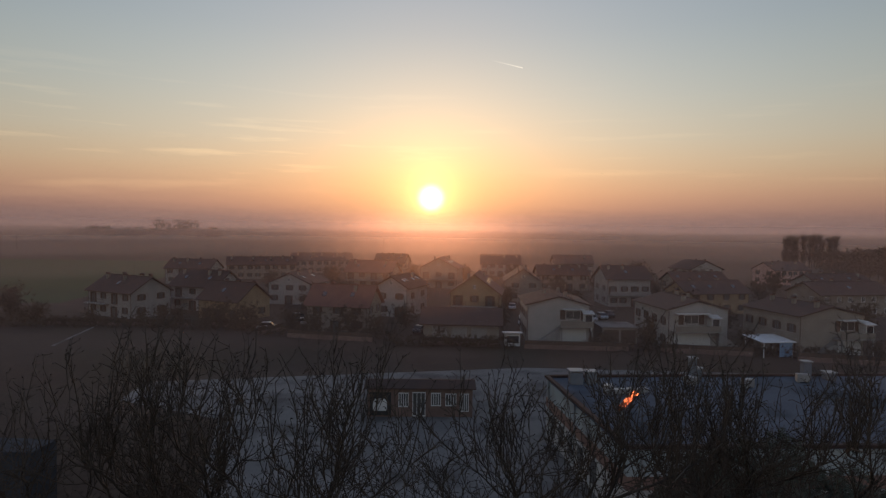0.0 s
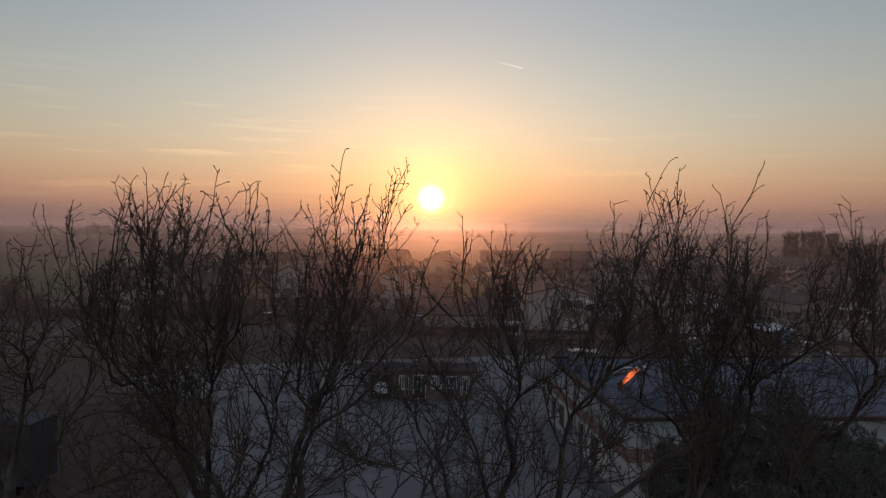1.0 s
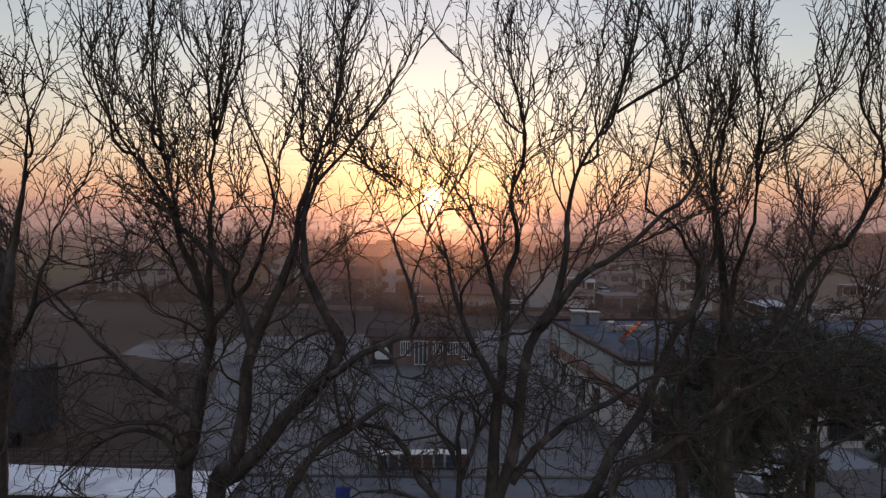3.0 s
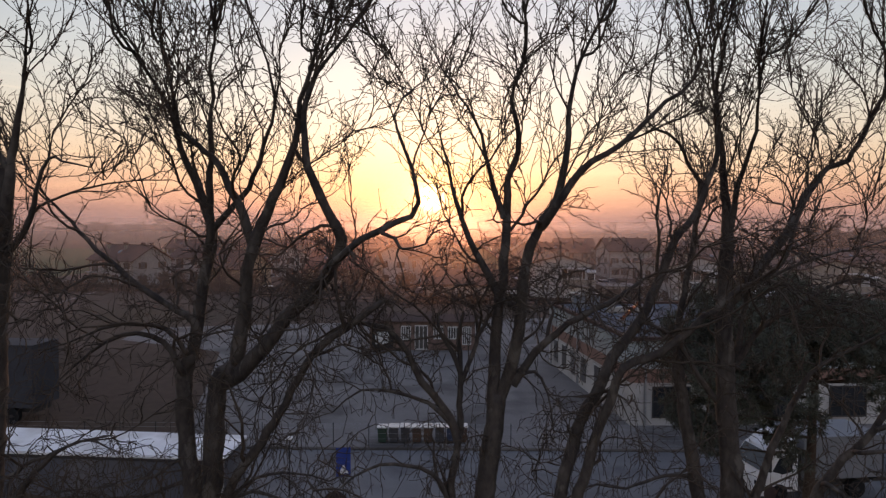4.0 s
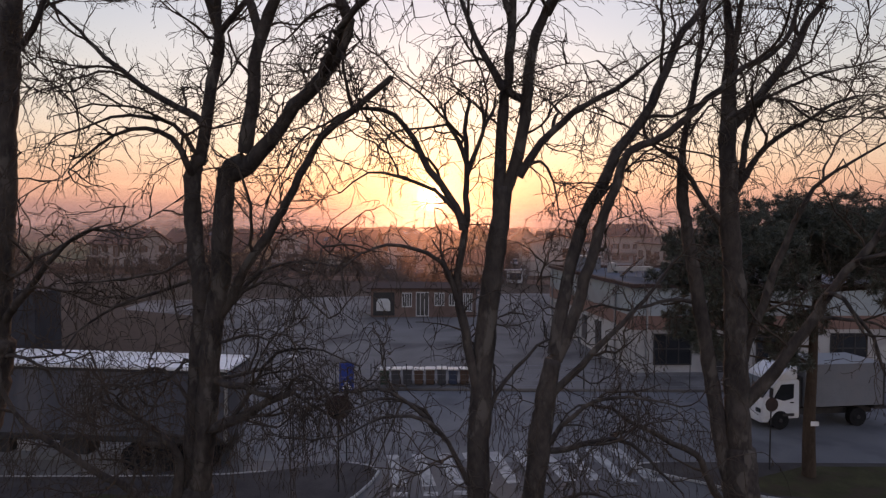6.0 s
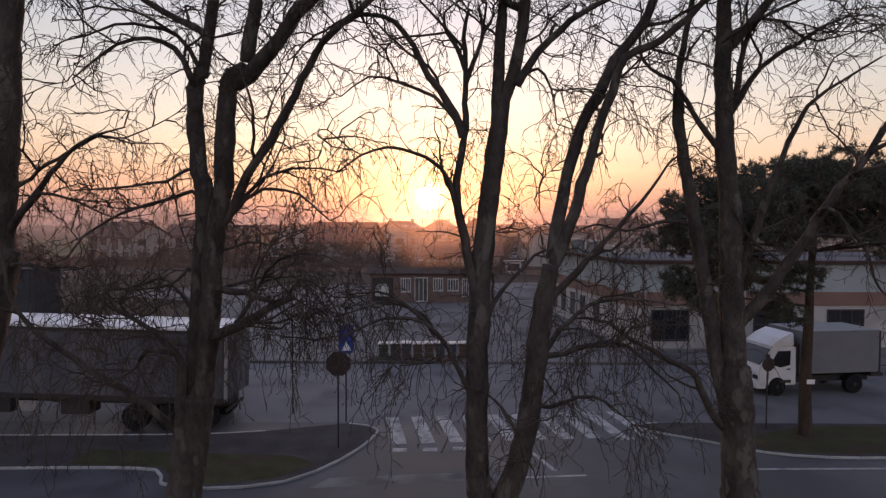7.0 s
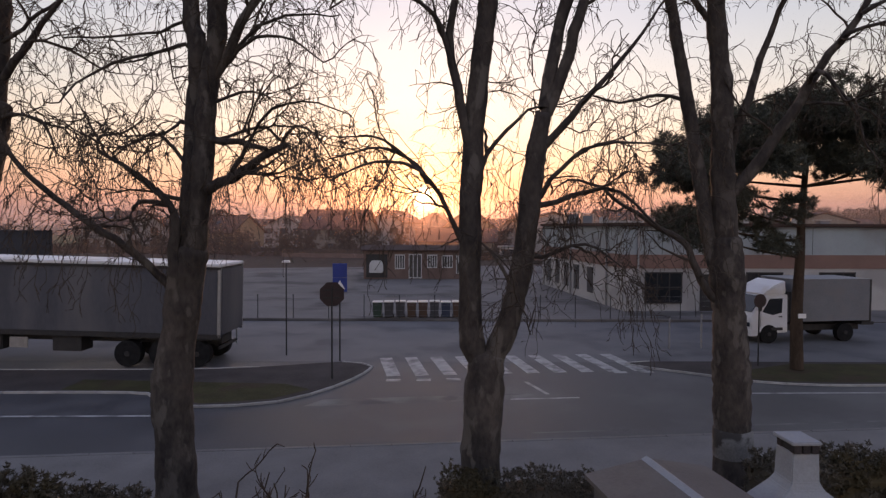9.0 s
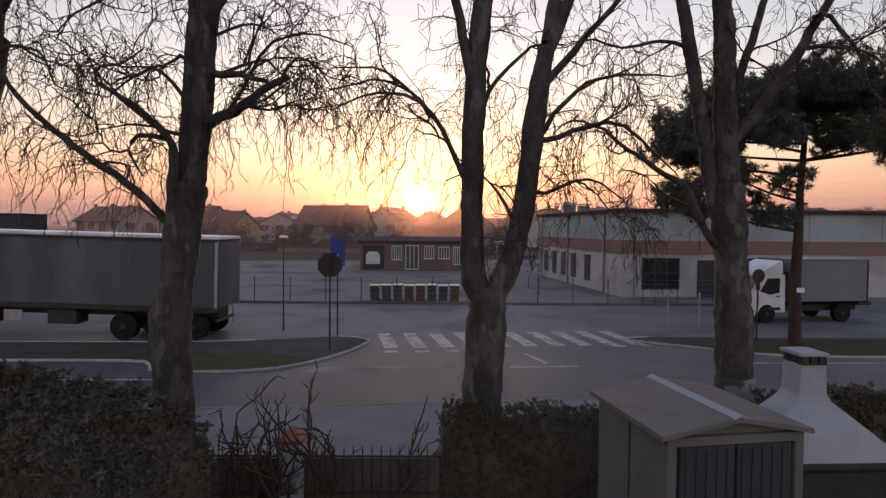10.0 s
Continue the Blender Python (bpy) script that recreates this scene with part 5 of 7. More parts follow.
sign_on_pole("round_sign", "small round road sign seen from its grey back", 12.55, 22.6, 2.7, 10, [(octagon(0.27, 20), 2.55, M["sign_back"], 0.0, "plate")])
lamp = thing("street_lamp", "thin steel lamp post with a small flat head", "street lamp", at=(-6.1, 24.4, 0.04))
part("pole", rod((0, 0, 0), (0, 0, 3.85), 0.03, 0.022, sides=10), M["iron"], lamp)
part("head", prism([(-0.17, 3.84), (0.17, 3.84), (0.12, 3.94), (-0.12, 3.94)], -0.12, 0.12, axis="y", bevel=0.02), M["sign_white"], lamp, "small pale lamp head")
for x, y, h in ((11.9, 26.2, 1.55), (10.4, 26.0, 1.4), (-9.0, 27.0, 1.5)):
    b = thing("marker_post", "thin grey steel marker post in the parking lot", "post", "lot posts", at=(x, y, 0.036))
    part("post", rod((0, 0, 0), (0, 0, h), 0.035, sides=10), M["zinc"], b)
    part("cap", rod((0, 0, h), (0, 0, h + 0.03), 0.045, sides=10), M["chassis"], b)


def wheelie_bin(x, y, body, label, h):
    ob = thing("wheelie_bin", label, "waste bin", "row of waste bins", at=(x, y, 0.03))
    part("body", prism([(-0.22, 0.08), (0.22, 0.08), (0.27, h - 0.06), (-0.27, h - 0.06)], -0.3, 0.3, axis="y", bevel=0.02), body, ob)
    part("lid", prism([(-0.31, h - 0.06), (0.31, h - 0.06), (0.29, h), (-0.29, h)], -0.36, 0.36, axis="y", bevel=0.02), M["bin_lid"], ob, "pale lid")
    part("handle", rod((-0.25, 0.38, h - 0.06), (0.25, 0.38, h - 0.06), 0.018), M["chassis"], ob)
    for s in (-0.26, 0.2):
        part("wheel", rod((s, 0.28, 0.1), (s + 0.06, 0.28, 0.1), 0.1, sides=14), M["rubber"], ob)
    return ob


BIN = [("bin_green", "green"), ("bin_grey", "grey"), ("bin_grey", "dark grey"), ("bin_brown", "brown"), ("bin_brown", "brown"), ("bin_grey", "grey"), ("bin_blue", "blue"), ("bin_brown", "brown")]
for i, (mat_name, word) in enumerate(BIN):
    wheelie_bin(-3.34 + 0.665 * i, 34.9 + 0.02 * i, M[mat_name], f"{word} plastic waste bin with a pale lid in a row", 0.98 + 0.02 * (i % 3))

fence = thing("wire_fence", "low wire fence on steel posts along the yard", "fence", at=(0, 33.75, 0.03))
part("base_wall", box(-34, -0.08, 0.0, 18.2, 0.08, 0.14, bevel=0.02), M["concrete_yard"], fence, "low concrete footing")
post_bm = rod((0, 0, 0.1), (0, 0, 1.5), 0.024, sides=8)
post_mesh = bpy.data.meshes.new("post")
post_bm.to_mesh(post_mesh)
post_bm.free()
post_mesh.materials.append(M["iron"])
for i in range(26):
    part_of("post", post_mesh, fence, pose(-32 + 2.0 * i, 0, 0))
for z in (0.3, 0.6, 0.9, 1.2, 1.44):
    part("wire", rod((-33, 0, z), (18, 0, z), 0.004, sides=4), M["zinc"], fence)


# ---- cabin across the yard ----
cabin = thing("cabin", "low brown wooden cabin with white barred windows", "cabin", at=(-7.3, 61.4, 0.02), rz=1)
cabin.scale = (1.05, 1.0, 1.26)
part("wall", box(0, 0, 0, 10.2, 3.4, 2.3, bevel=0.02), M["brown_wall"], cabin)
part("roof", prism([(-0.35, 2.3), (-0.3, 2.38), (1.8, 2.72), (3.8, 2.38), (3.85, 2.3)], -0.35, 10.55, axis="x"), M["roof_tile"], cabin, "low brown roof")
port = part("doorway", prism([(0.25, 0.12), (2.3, 0.12), (2.3, 2.0), (0.25, 2.0)], -0.06, 0.02, axis="y"), M["iron"], cabin, "dark framed doorway")
part("panel", prism([(0.55, 0.5), (1.9, 0.5), (1.9, 1.2), (1.68, 1.5), (0.77, 1.5), (0.55, 1.2)], -0.1, -0.062, axis="y", bevel=0.02), M["white_frame"], port, "white arched panel")
for x0, x1, z0, z1, nm in ((3.05, 3.95, 0.85, 1.95, "window"), (4.4, 5.6, 0.1, 2.0, "door"), (6.2, 7.1, 0.95, 1.95, "window"), (7.6, 8.6, 0.95, 1.9, "window"), (9.0, 9.8, 0.5, 1.9, "window")):
    wd = part(nm, box(x0, -0.04, z0, x1, 0.01, z1), M["house_glass"], cabin)
    for k in range(5 if nm == "window" else 4):
        xx = x0 + (x1 - x0) * k / (4 if nm == "window" else 3)
        part("bar", box(xx - 0.035, -0.075, z0, xx + 0.035, -0.042, z1), M["white_frame"], wd)
    for zz in (z0, z1):
        part("rail", box(x0 - 0.04, -0.08, zz - 0.04, x1 + 0.04, -0.042, zz + 0.04), M["white_frame"], wd)


# ---- the warehouse ----
WARE = [(12.1, 38.2), (62.0, 40.4), (62.0, 60.2), (10.1, 56.5)]
ware = thing("warehouse", "long pale warehouse with a rust-brown band and a flat pale roof", "warehouse")


def grown(outline, d):
    mid = sum((Vector((*p, 0)) for p in outline), Vector()) / len(outline)
    out = []
    for p in outline:
        v = Vector((*p, 0)) - mid
        out.append((p[0] + math.copysign(d, v.x), p[1] + math.copysign(d, v.y)))
    return out


part("lower_wall", prism(WARE, 0.0, 2.78), M["ware_lower"], ware, "pale lower wall panels")
part("band", prism(grown(WARE, 0.06), 2.78, 3.66), M["ware_band"], ware, "rust-brown painted band")
part("upper_wall", prism(grown(WARE, 0.02), 3.66, 5.47), M["ware_wall"], ware, "pale blue-grey upper panels")
part("roof", sheet(grown(WARE, -0.3), 5.474), M["ware_roof"], ware, "pale roof membrane")
for a, b in zip(WARE, WARE[1:] + WARE[:1]):
    d = Vector((b[0] - a[0], b[1] - a[1], 0))
    k = box(-0.2, -0.2, 5.47, d.length + 0.2, 0.2, 5.7, bevel=0.03)
    bmesh.ops.transform(k, matrix=Matrix.Translation((a[0], a[1], 0)) @ Matrix.Rotation(math.atan2(d.y, d.x), 4, "Z"), verts=k.verts[:])
    part("parapet", k, M["roof_tile"], ware, "dark parapet coping")


def on_wall(a, b, s, z0, z1, w, out, depth=0.06):
    """A box on the wall from a to b, centred s metres along it."""
    d = (Vector((*b, 0)) - Vector((*a, 0)))
    k = box(s - w / 2, -out - depth, z0, s + w / 2, -out, z1)
    bmesh.ops.transform(k, matrix=Matrix.Translation((a[0], a[1], 0)) @ Matrix.Rotation(math.atan2(d.y, d.x), 4, "Z"), verts=k.verts[:])
    return k


fa, fb = WARE[0], WARE[1]
for s in (2.6, 9.3, 14.2, 19.2, 24.2, 29.2, 34.2):
    win = part("window", on_wall(fa, fb, s, 0.56, 2.5, 2.4, -0.01), M["dark_glass"], ware)
    for k in (-1.2, -0.4, 0.4, 1.2):
        part("mullion", on_wall(fa, fb, s + k, 0.56, 2.5, 0.08, 0.05, 0.03), M["iron"], win)
    for zz in (0.56, 1.55, 2.5):
        part("rail", on_wall(fa, fb, s, zz - 0.04, zz + 0.04, 2.5, 0.05, 0.035), M["iron"], win)
for s in (5.9, 26.8):
    door = part("door", on_wall(fa, fb, s, 0.02, 2.4, 1.7, -0.01), M["iron"], ware, "dark steel door")
    part("handle", on_wall(fa, fb, s + 0.5, 1.0, 1.25, 0.04, 0.05, 0.05), M["zinc"], door)
for s in (0.9, 7.4, 11.8, 21.7, 31.7):
    part("downpipe", on_wall(fa, fb, s, 0.05, 5.4, 0.11, 0.07, 0.1), M["zinc"], ware)
for s in range(2, 48, 5):
    part("panel_joint", on_wall(fa, fb, s + 0.5, 3.68, 5.42, 0.03, 0.022, 0.004), M["chassis"], ware)
fa, fb = WARE[3], WARE[0]
for s in (2.2, 4.6, 7.0, 9.5, 12.5):
    win = part("window", on_wall(fa, fb, s, 0.6, 2.5, 1.1, -0.01), M["house_glass"], ware)
    part("frame", on_wall(fa, fb, s, 2.5, 2.58, 1.2, 0.05, 0.03), M["white_frame"], win)
for s in (1.0, 8.3, 15.8):
    part("downpipe", on_wall(fa, fb, s, 0.05, 5.4, 0.12, 0.07, 0.1), M["zinc"], ware)


# roof gear
def vent_stack(x, y, h, w):
    ob = thing("roof_vent", "grey sheet-metal vent stack on the warehouse roof", "roof vent", "roof vents", at=(x, y, 5.476))
    part("shaft", box(-w / 2, -w / 2, 0, w / 2, w / 2, h, bevel=0.02), M["box_grey"], ob)
    part("cowl", box(-w / 2 - 0.12, -w / 2 - 0.12, h + 0.08, w / 2 + 0.12, w / 2 + 0.12, h + 0.16, bevel=0.02), M["zinc"], ob)
    for a in (-1, 1):
        part("leg", rod((a * w * 0.4, 0, h - 0.02), (a * w * 0.4, 0, h + 0.1), 0.025), M["zinc"], ob)


for x, y, h, w in ((12.3, 54.4, 1.1, 1.1), (13.7, 54.6, 1.0, 0.9), (23.7, 56.6, 1.9, 0.6), (24.4, 56.8, 0.9, 0.5), (34.9, 57.5, 1.5, 0.7), (36.8, 57.0, 0.6, 0.9)):
    vent_stack(x, y, h, w)


def roof_unit(x, y, rz):
    ob = thing("air_conditioner", "grey roof-top cooling unit with a round fan", "air conditioner", "roof units", at=(x, y, 5.476), rz=rz)
    part("casing", box(-0.55, -0.3, 0.1, 0.55, 0.3, 0.8, bevel=0.03), M["zinc"], ob)
    part("fan_grille", rod((-0.15, -0.32, 0.45), (-0.15, -0.29, 0.45), 0.24, sides=20), M["chassis"], ob)
    for s in (-0.4, 0.4):
        part("foot", box(s - 0.06, -0.28, 0.0, s + 0.06, 0.28, 0.1), M["zinc"], ob)


for x, y, rz in ((14.3, 51.0, 65), (22.6, 54.3, 120), (27.4, 53.6, 200), (33.6, 55.8, 170)):
    roof_unit(x, y, rz)
duct = thing("roof_duct", "flat pale duct running over the warehouse roof", "duct", at=(14.2, 50.6, 5.476), rz=12)
part("duct", box(0, -0.3, 0.15, 3.6, 0.3, 0.5, bevel=0.03), M["zinc"], duct)
for s in (0.4, 1.8, 3.2):
    part("foot", box(s - 0.05, -0.3, 0, s + 0.05, 0.3, 0.15), M["zinc"], duct)

# solar collector tilted to the west sky
panel = thing("solar_collector", "tilted solar collector glowing with the reflected sunset", "solar panel", at=(14.36, 45.9, 5.478))
pn = Vector((-0.686, 0.19, 0.7025))
pu = Vector((0, 1, 0)).cross(pn).normalized()
pv = pn.cross(pu)
pm = Matrix.Translation((0, 0, 0.85)) @ Matrix((pu, pv, pn)).transposed().to_4x4()
b = box(-1.0, -1.0, -0.04, 1.0, 1.0, 0.0)
bmesh.ops.transform(b, matrix=pm, verts=b.verts[:])
part("glass", b, M["solar"], panel, "glass that mirrors the low sun")
for k in range(5):
    for horizontal in (0, 1):
        s = -1.0 + 0.5 * k
        b = box(-1.02, s - 0.03, -0.05, 1.02, s + 0.03, 0.02) if horizontal else box(s - 0.03, -1.02, -0.05, s + 0.03, 1.02, 0.018)
        bmesh.ops.transform(b, matrix=pm, verts=b.verts[:])
        part("bar", b, M["iron"], panel)
for yy in (-0.8, 0.8):
    part("leg", rod((0.62, yy, 0), (0.62, yy, 1.5), 0.03), M["zinc"], panel)
    part("leg", rod((-0.6, yy, 0), (-0.6, yy, 0.35), 0.03), M["zinc"], panel)


# ---- the village ----
def drawn(x, y):
    """The western front rows of the village, drawn a little nearer to the fields."""
    return (x * 0.95, y * 0.95) if x < 10 and 106 < y < 165 else (x, y)


def mesh_of(name, bm, mat):
    me = bpy.data.meshes.new(name)
    bm.to_mesh(me)
    bm.free()
    me.materials.append(mat)
    return me


def window_meshes(w, h, style):
    pane = mesh_of("pane", box(-w / 2, -0.02, 0, w / 2, 0.03, h), M["house_glass"])
    fr = bmesh.new()
    for x0, x1, z0, z1 in ((-w / 2 - 0.07, w / 2 + 0.07, h, h + 0.07), (-w / 2 - 0.07, w / 2 + 0.07, -0.07, 0), (-w / 2 - 0.07, -w / 2, 0, h), (w / 2, w / 2 + 0.07, 0, h), (-0.025, 0.025, 0, h)):
        box(x0, -0.05, z0, x1, 0.02, z1, fr)
    out = [("pane", pane), ("frame", mesh_of("frame", fr, M["white_frame"] if style == "white" else M["shutter"]))]
    out.append(("sill", mesh_of("sill", box(-w / 2 - 0.12, -0.12, -0.14, w / 2 + 0.12, 0.03, -0.075), M["plaster_pale"])))
    if style == "shutters":
        for s in (-1, 1):
            x = s * (w / 2 + 0.07)
            out.append(("shutter", mesh_of("shutter", box(min(x, x + s * w * 0.45), -0.06, 0, max(x, x + s * w * 0.45), -0.02, h), M["shutter"])))
    return out


WIN = {("small", "white"): window_meshes(0.9, 1.0, "white"), ("small", "shutters"): window_meshes(0.9, 1.2, "shutters"), ("tall", "shutters"): window_meshes(1.0, 2.1, "shutters"),
       ("tall", "white"): window_meshes(1.1, 2.0, "white"), ("wide", "white"): window_meshes(2.4, 1.3, "white"), ("attic", "white"): window_meshes(0.55, 0.65, "white")}


def put_window(house_ob, kind, style, m):
    ob = new("window")
    ob.empty_display_size = 0.1
    ob.parent = house_ob
    ob.matrix_basis = m
    for nm, me in WIN[(kind, style)]:
        part_of(nm, me, ob)


def put_balcony(ob, x0, x1, z, depth, solid, m=None):
    slab = part("balcony", box(x0, -depth, z - 0.16, x1, 0.0, z), M["plaster_pale"], ob)
    if solid:
        part("parapet", box(x0, -depth, z, x1, -depth + 0.1, z + 0.95, bevel=0.01), M["plaster_pale"], slab)
    else:
        part("handrail", box(x0, -depth, z + 0.95, x1, -depth + 0.05, z + 1.0), M["iron"], slab)
        n = int((x1 - x0) / 0.35)
        b = bmesh.new()
        for i in range(n + 1):
            xx = x0 + (x1 - x0) * i / n
            box(xx - 0.012, -depth + 0.01, z, xx + 0.012, -depth + 0.035, z + 0.95, b)
        part("railing", b, M["iron"], slab, kind="stuff")


def house(x, y, w, d, h, ridge, rz, axis, wall, roof, label, anchor=0.5, cols=3, style="shutters", balcony="", side=2, chimneys=2, lights=2, storeys=2, hood=0.55, back_side="right"):
    """A gabled house. Its front stands at local y = 0 and faces -y; ridge along local x or y; anchor says which point of the front lies at (x, y)."""
    rng = random.Random(int(x * 7 + y * 13))
    chimneys += 1
    if drawn(x, y) != (x, y):
        w, d, h, ridge = w * 0.95, d * 0.95, h * 1.03, ridge * 1.03
    x, y = drawn(x, y)
    ob = thing("house", label, "house", "village houses", at=(x, y, 0), rz=rz)
    X0, X1 = -w * anchor, w * (1 - anchor)
    xm = (X0 + X1) / 2
    if axis == "x":
        part("wall", prism([(0, 0), (d, 0), (d, h), (d / 2, ridge - 0.12), (0, h)], X0, X1, axis="x"), wall, ob)
        slope = (ridge - h) / (d / 2)
        for s in (0, 1):
            o = [(-hood, h - hood * slope), (d / 2, ridge), (d / 2, ridge + 0.2), (-hood, h - hood * slope + 0.2)]
            o = o if s == 0 else [(d - u, v) for u, v in o]
            part("roof", prism(o, X0 - hood, X1 + hood, axis="x"), roof, ob)
        part("ridge_cap", box(X0 - hood, d / 2 - 0.13, ridge + 0.12, X1 + hood, d / 2 + 0.13, ridge + 0.27, bevel=0.05), roof, ob)
        part("gutter", rod((X0 - hood, -hood - 0.04, h - hood * slope + 0.08), (X1 + hood, -hood - 0.04, h - hood * slope + 0.08), 0.07), M["shutter"], ob)
    else:
        part("wall", prism([(X0, 0), (X1, 0), (X1, h), (xm, ridge - 0.12), (X0, h)], 0, d, axis="y"), wall, ob)
        slope = (ridge - h) / (w / 2)
        for s in (-1, 1):
            e = xm + s * (w / 2 + hood)
            o = [(e, h - hood * slope), (xm, ridge), (xm, ridge + 0.2), (e, h - hood * slope + 0.2)]
            part("roof", prism(o, -hood, d + hood, axis="y"), roof, ob)
            part("gutter", rod((e + s * 0.04, -hood, h - hood * slope + 0.08), (e + s * 0.04, d + hood, h - hood * slope + 0.08), 0.07), M["shutter"], ob)
        part("ridge_cap", box(xm - 0.13, -hood, ridge + 0.12, xm + 0.13, d + hood, ridge + 0.27, bevel=0.05), roof, ob)
        if ridge - h > 1.6:
            put_window(ob, "attic", "white", pose(xm, 0, h + 0.25 * (ridge - h)))
    part("downpipe", rod((X1 - 0.1, -0.06, 0), (X1 - 0.1, -0.06, h - 0.2), 0.05), M["shutter"], ob)
    part("downpipe", rod((X0 + 0.1, -0.06, 0), (X0 + 0.1, -0.06, h - 0.2), 0.05), M["shutter"], ob)
    for lvl in range(storeys):
        z = 0.95 + lvl * min(2.9, h / max(storeys, 1))
        if z + 1.3 > h:
            continue
        for i in range(cols):
            xx = X0 + w * (i + 0.5) / cols + rng.uniform(-0.25, 0.25)
            tall = (balcony and lvl == 1 and i % 2 == 0) or (lvl == 0 and i == cols // 2)
            put_window(ob, "tall" if tall and z < h - 1.4 else "small", style, pose(xx, 0, z - (0.9 if tall else 0)))
        for i in range(side):
            yy = d * (i + 0.5) / side
            put_window(ob, "small", style, pose(X1, yy, z, 0, 0, 90))
            put_window(ob, "small", style, pose(X0, yy, z, 0, 0, -90))
    if balcony:
        z = min(2.9, h / 2) + 0.02
        put_balcony(ob, X0 + 0.3, X1 - 0.3 if balcony != "half" else xm, z, 1.3, balcony == "solid")
    for i in range(chimneys):
        f = (i + 0.5 + rng.uniform(-0.2, 0.2)) / chimneys
        if axis == "x":
            cx, cy = X0 + w * f, d * 0.5 + rng.choice((-1, 1)) * d * 0.14
            z = ridge - abs(cy - d / 2) / (d / 2) * (ridge - h)
        else:
            cx, cy = xm + rng.choice((-1, 1)) * w * 0.14, d * f
            z = ridge - abs(cx - xm) / (w / 2) * (ridge - h)
        ch = part("chimney", box(cx - 0.28, cy - 0.28, z - 0.3, cx + 0.28, cy + 0.28, z + 1.05), M["plaster_cream"], ob)
        part("cap", prism([(cx - 0.42, z + 1.25), (cx + 0.42, z + 1.25), (cx, z + 1.5)], cy - 0.4, cy + 0.4, axis="y"), roof, ch)
        for s in (-0.22, 0.22):
            part("stand", box(cx + s - 0.05, cy - 0.25, z + 1.05, cx + s + 0.05, cy + 0.25, z + 1.26), M["brick"], ch)
    for i in range(lights):
        f = (i + 0.5) / lights + rng.uniform(-0.08, 0.08)
        if axis == "x":
            a = math.atan2(ridge - h, d / 2)
            b = box(-0.4, -0.55, 0.0, 0.4, 0.55, 0.07, bevel=0.01)
            m = Matrix.Translation((X0 + w * f, d * 0.24, h + (ridge - h) * 0.48 + 0.2)) @ Matrix.Rotation(a, 4, "X")
        else:
            a = math.atan2(ridge - h, w / 2)
            b = box(-0.55, -0.4, 0.0, 0.55, 0.4, 0.07, bevel=0.01)
            m = Matrix.Translation((xm + w * 0.25, d * f, h + (ridge - h) * 0.5 + 0.2)) @ Matrix.Rotation(a, 4, "Y")
        bmesh.ops.transform(b, matrix=m, verts=b.verts[:])
        part("skylight", b, M["skylight"], ob, "glazed roof light")
    if rng.random() < 0.7:
        ax, ay = xm + rng.uniform(-2, 2), d / 2
        an = part("antenna", rod((ax, ay, ridge), (ax, ay, ridge + 2.4), 0.025, sides=6), M["iron"], ob)
        for k in range(4):
            part("element", rod((ax - 0.4 + 0.05 * k, ay - 0.5 + 0.3 * k, ridge + 2.2), (ax + 0.4 - 0.05 * k, ay - 0.5 + 0.3 * k, ridge + 2.2), 0.012, sides=4), M["iron"], an)
    return ob


W, C, P_, O, T_, RD = M["plaster_white"], M["plaster_cream"], M["plaster_pale"], M["plaster_ochre"], M["roof_tile"], M["roof_red"]
house(-65.9, 129.2, 15, 9.5, 5.2, 7.9, -28, "x", P_, T_, "pale two-storey house with a long balcony under a brown roof", 1.0, 4, balcony="half", chimneys=4, lights=1)
house(-52.5, 141, 14, 9, 5.4, 8.5, -24, "x", W, T_, "white house with a brown roof behind a hedge", 1.0, 3, balcony="half", chimneys=3, lights=2)
house(-42.6, 127.5, 11.5, 9.5, 4.0, 7.1, -26, "x", O, T_, "ochre house with a broad brown roof", 1.0, 3, chimneys=2, lights=1)
house(-39.3, 157, 11.5, 12, 5.0, 7.4, -10, "y", W, T_, "white gable-fronted house with a brown roof", 0.5, 3, chimneys=2, lights=2)
house(-64.5, 219, 24, 9, 5.2, 7.6, 17, "x", C, T_, "long cream terrace under a brown roof", 0.5, 8, chimneys=6, lights=5, side=1)
house(-48.5, 248, 24, 9, 5.4, 8.0, 17, "x", C, T_, "long cream terrace with many chimneys", 0.5, 8, chimneys=6, lights=5, side=1)
house(-82, 196, 15, 9, 5.2, 7.8, -6, "x", P_, T_, "pale house beyond the terrace", 0.5, 4, chimneys=3, lights=2)
house(-13.9, 114.8, 12.4, 8.5, 4.9, 8.0, -12, "x", C, RD, "cream house with a red roof and two roof lights", 1.0, 3, style="shutters", chimneys=1, lights=2)
house(-10.2, 137.2, 8.0, 12, 6.2, 8.4, -20, "y", W, T_, "white tall house with a gable and roof lights", 0.65, 2, chimneys=1, lights=4)
house(-23, 190, 15, 9, 5.2, 8.4, -14, "x", C, RD, "cream house with a reddish roof", 0.5, 4, balcony="open", chimneys=2, lights=2)
house(-20.5, 235, 12, 9, 5.6, 8.6, -14, "x", C, T_, "cream house with dormer-like chimneys far back", 0.5, 4, chimneys=3, lights=3)
house(-1, 193, 12, 10, 6.5, 9.6, -12, "y", C, RD, "tall cream house with a balcony", 0.5, 3, balcony="open", chimneys=2, lights=2)
house(7.4, 135.4, 11.0, 13, 5.4, 9.1, -8, "y", O, RD, "ochre gabled house with brown shutters and a long balcony", 0.5, 3, balcony="open", chimneys=1, lights=4)
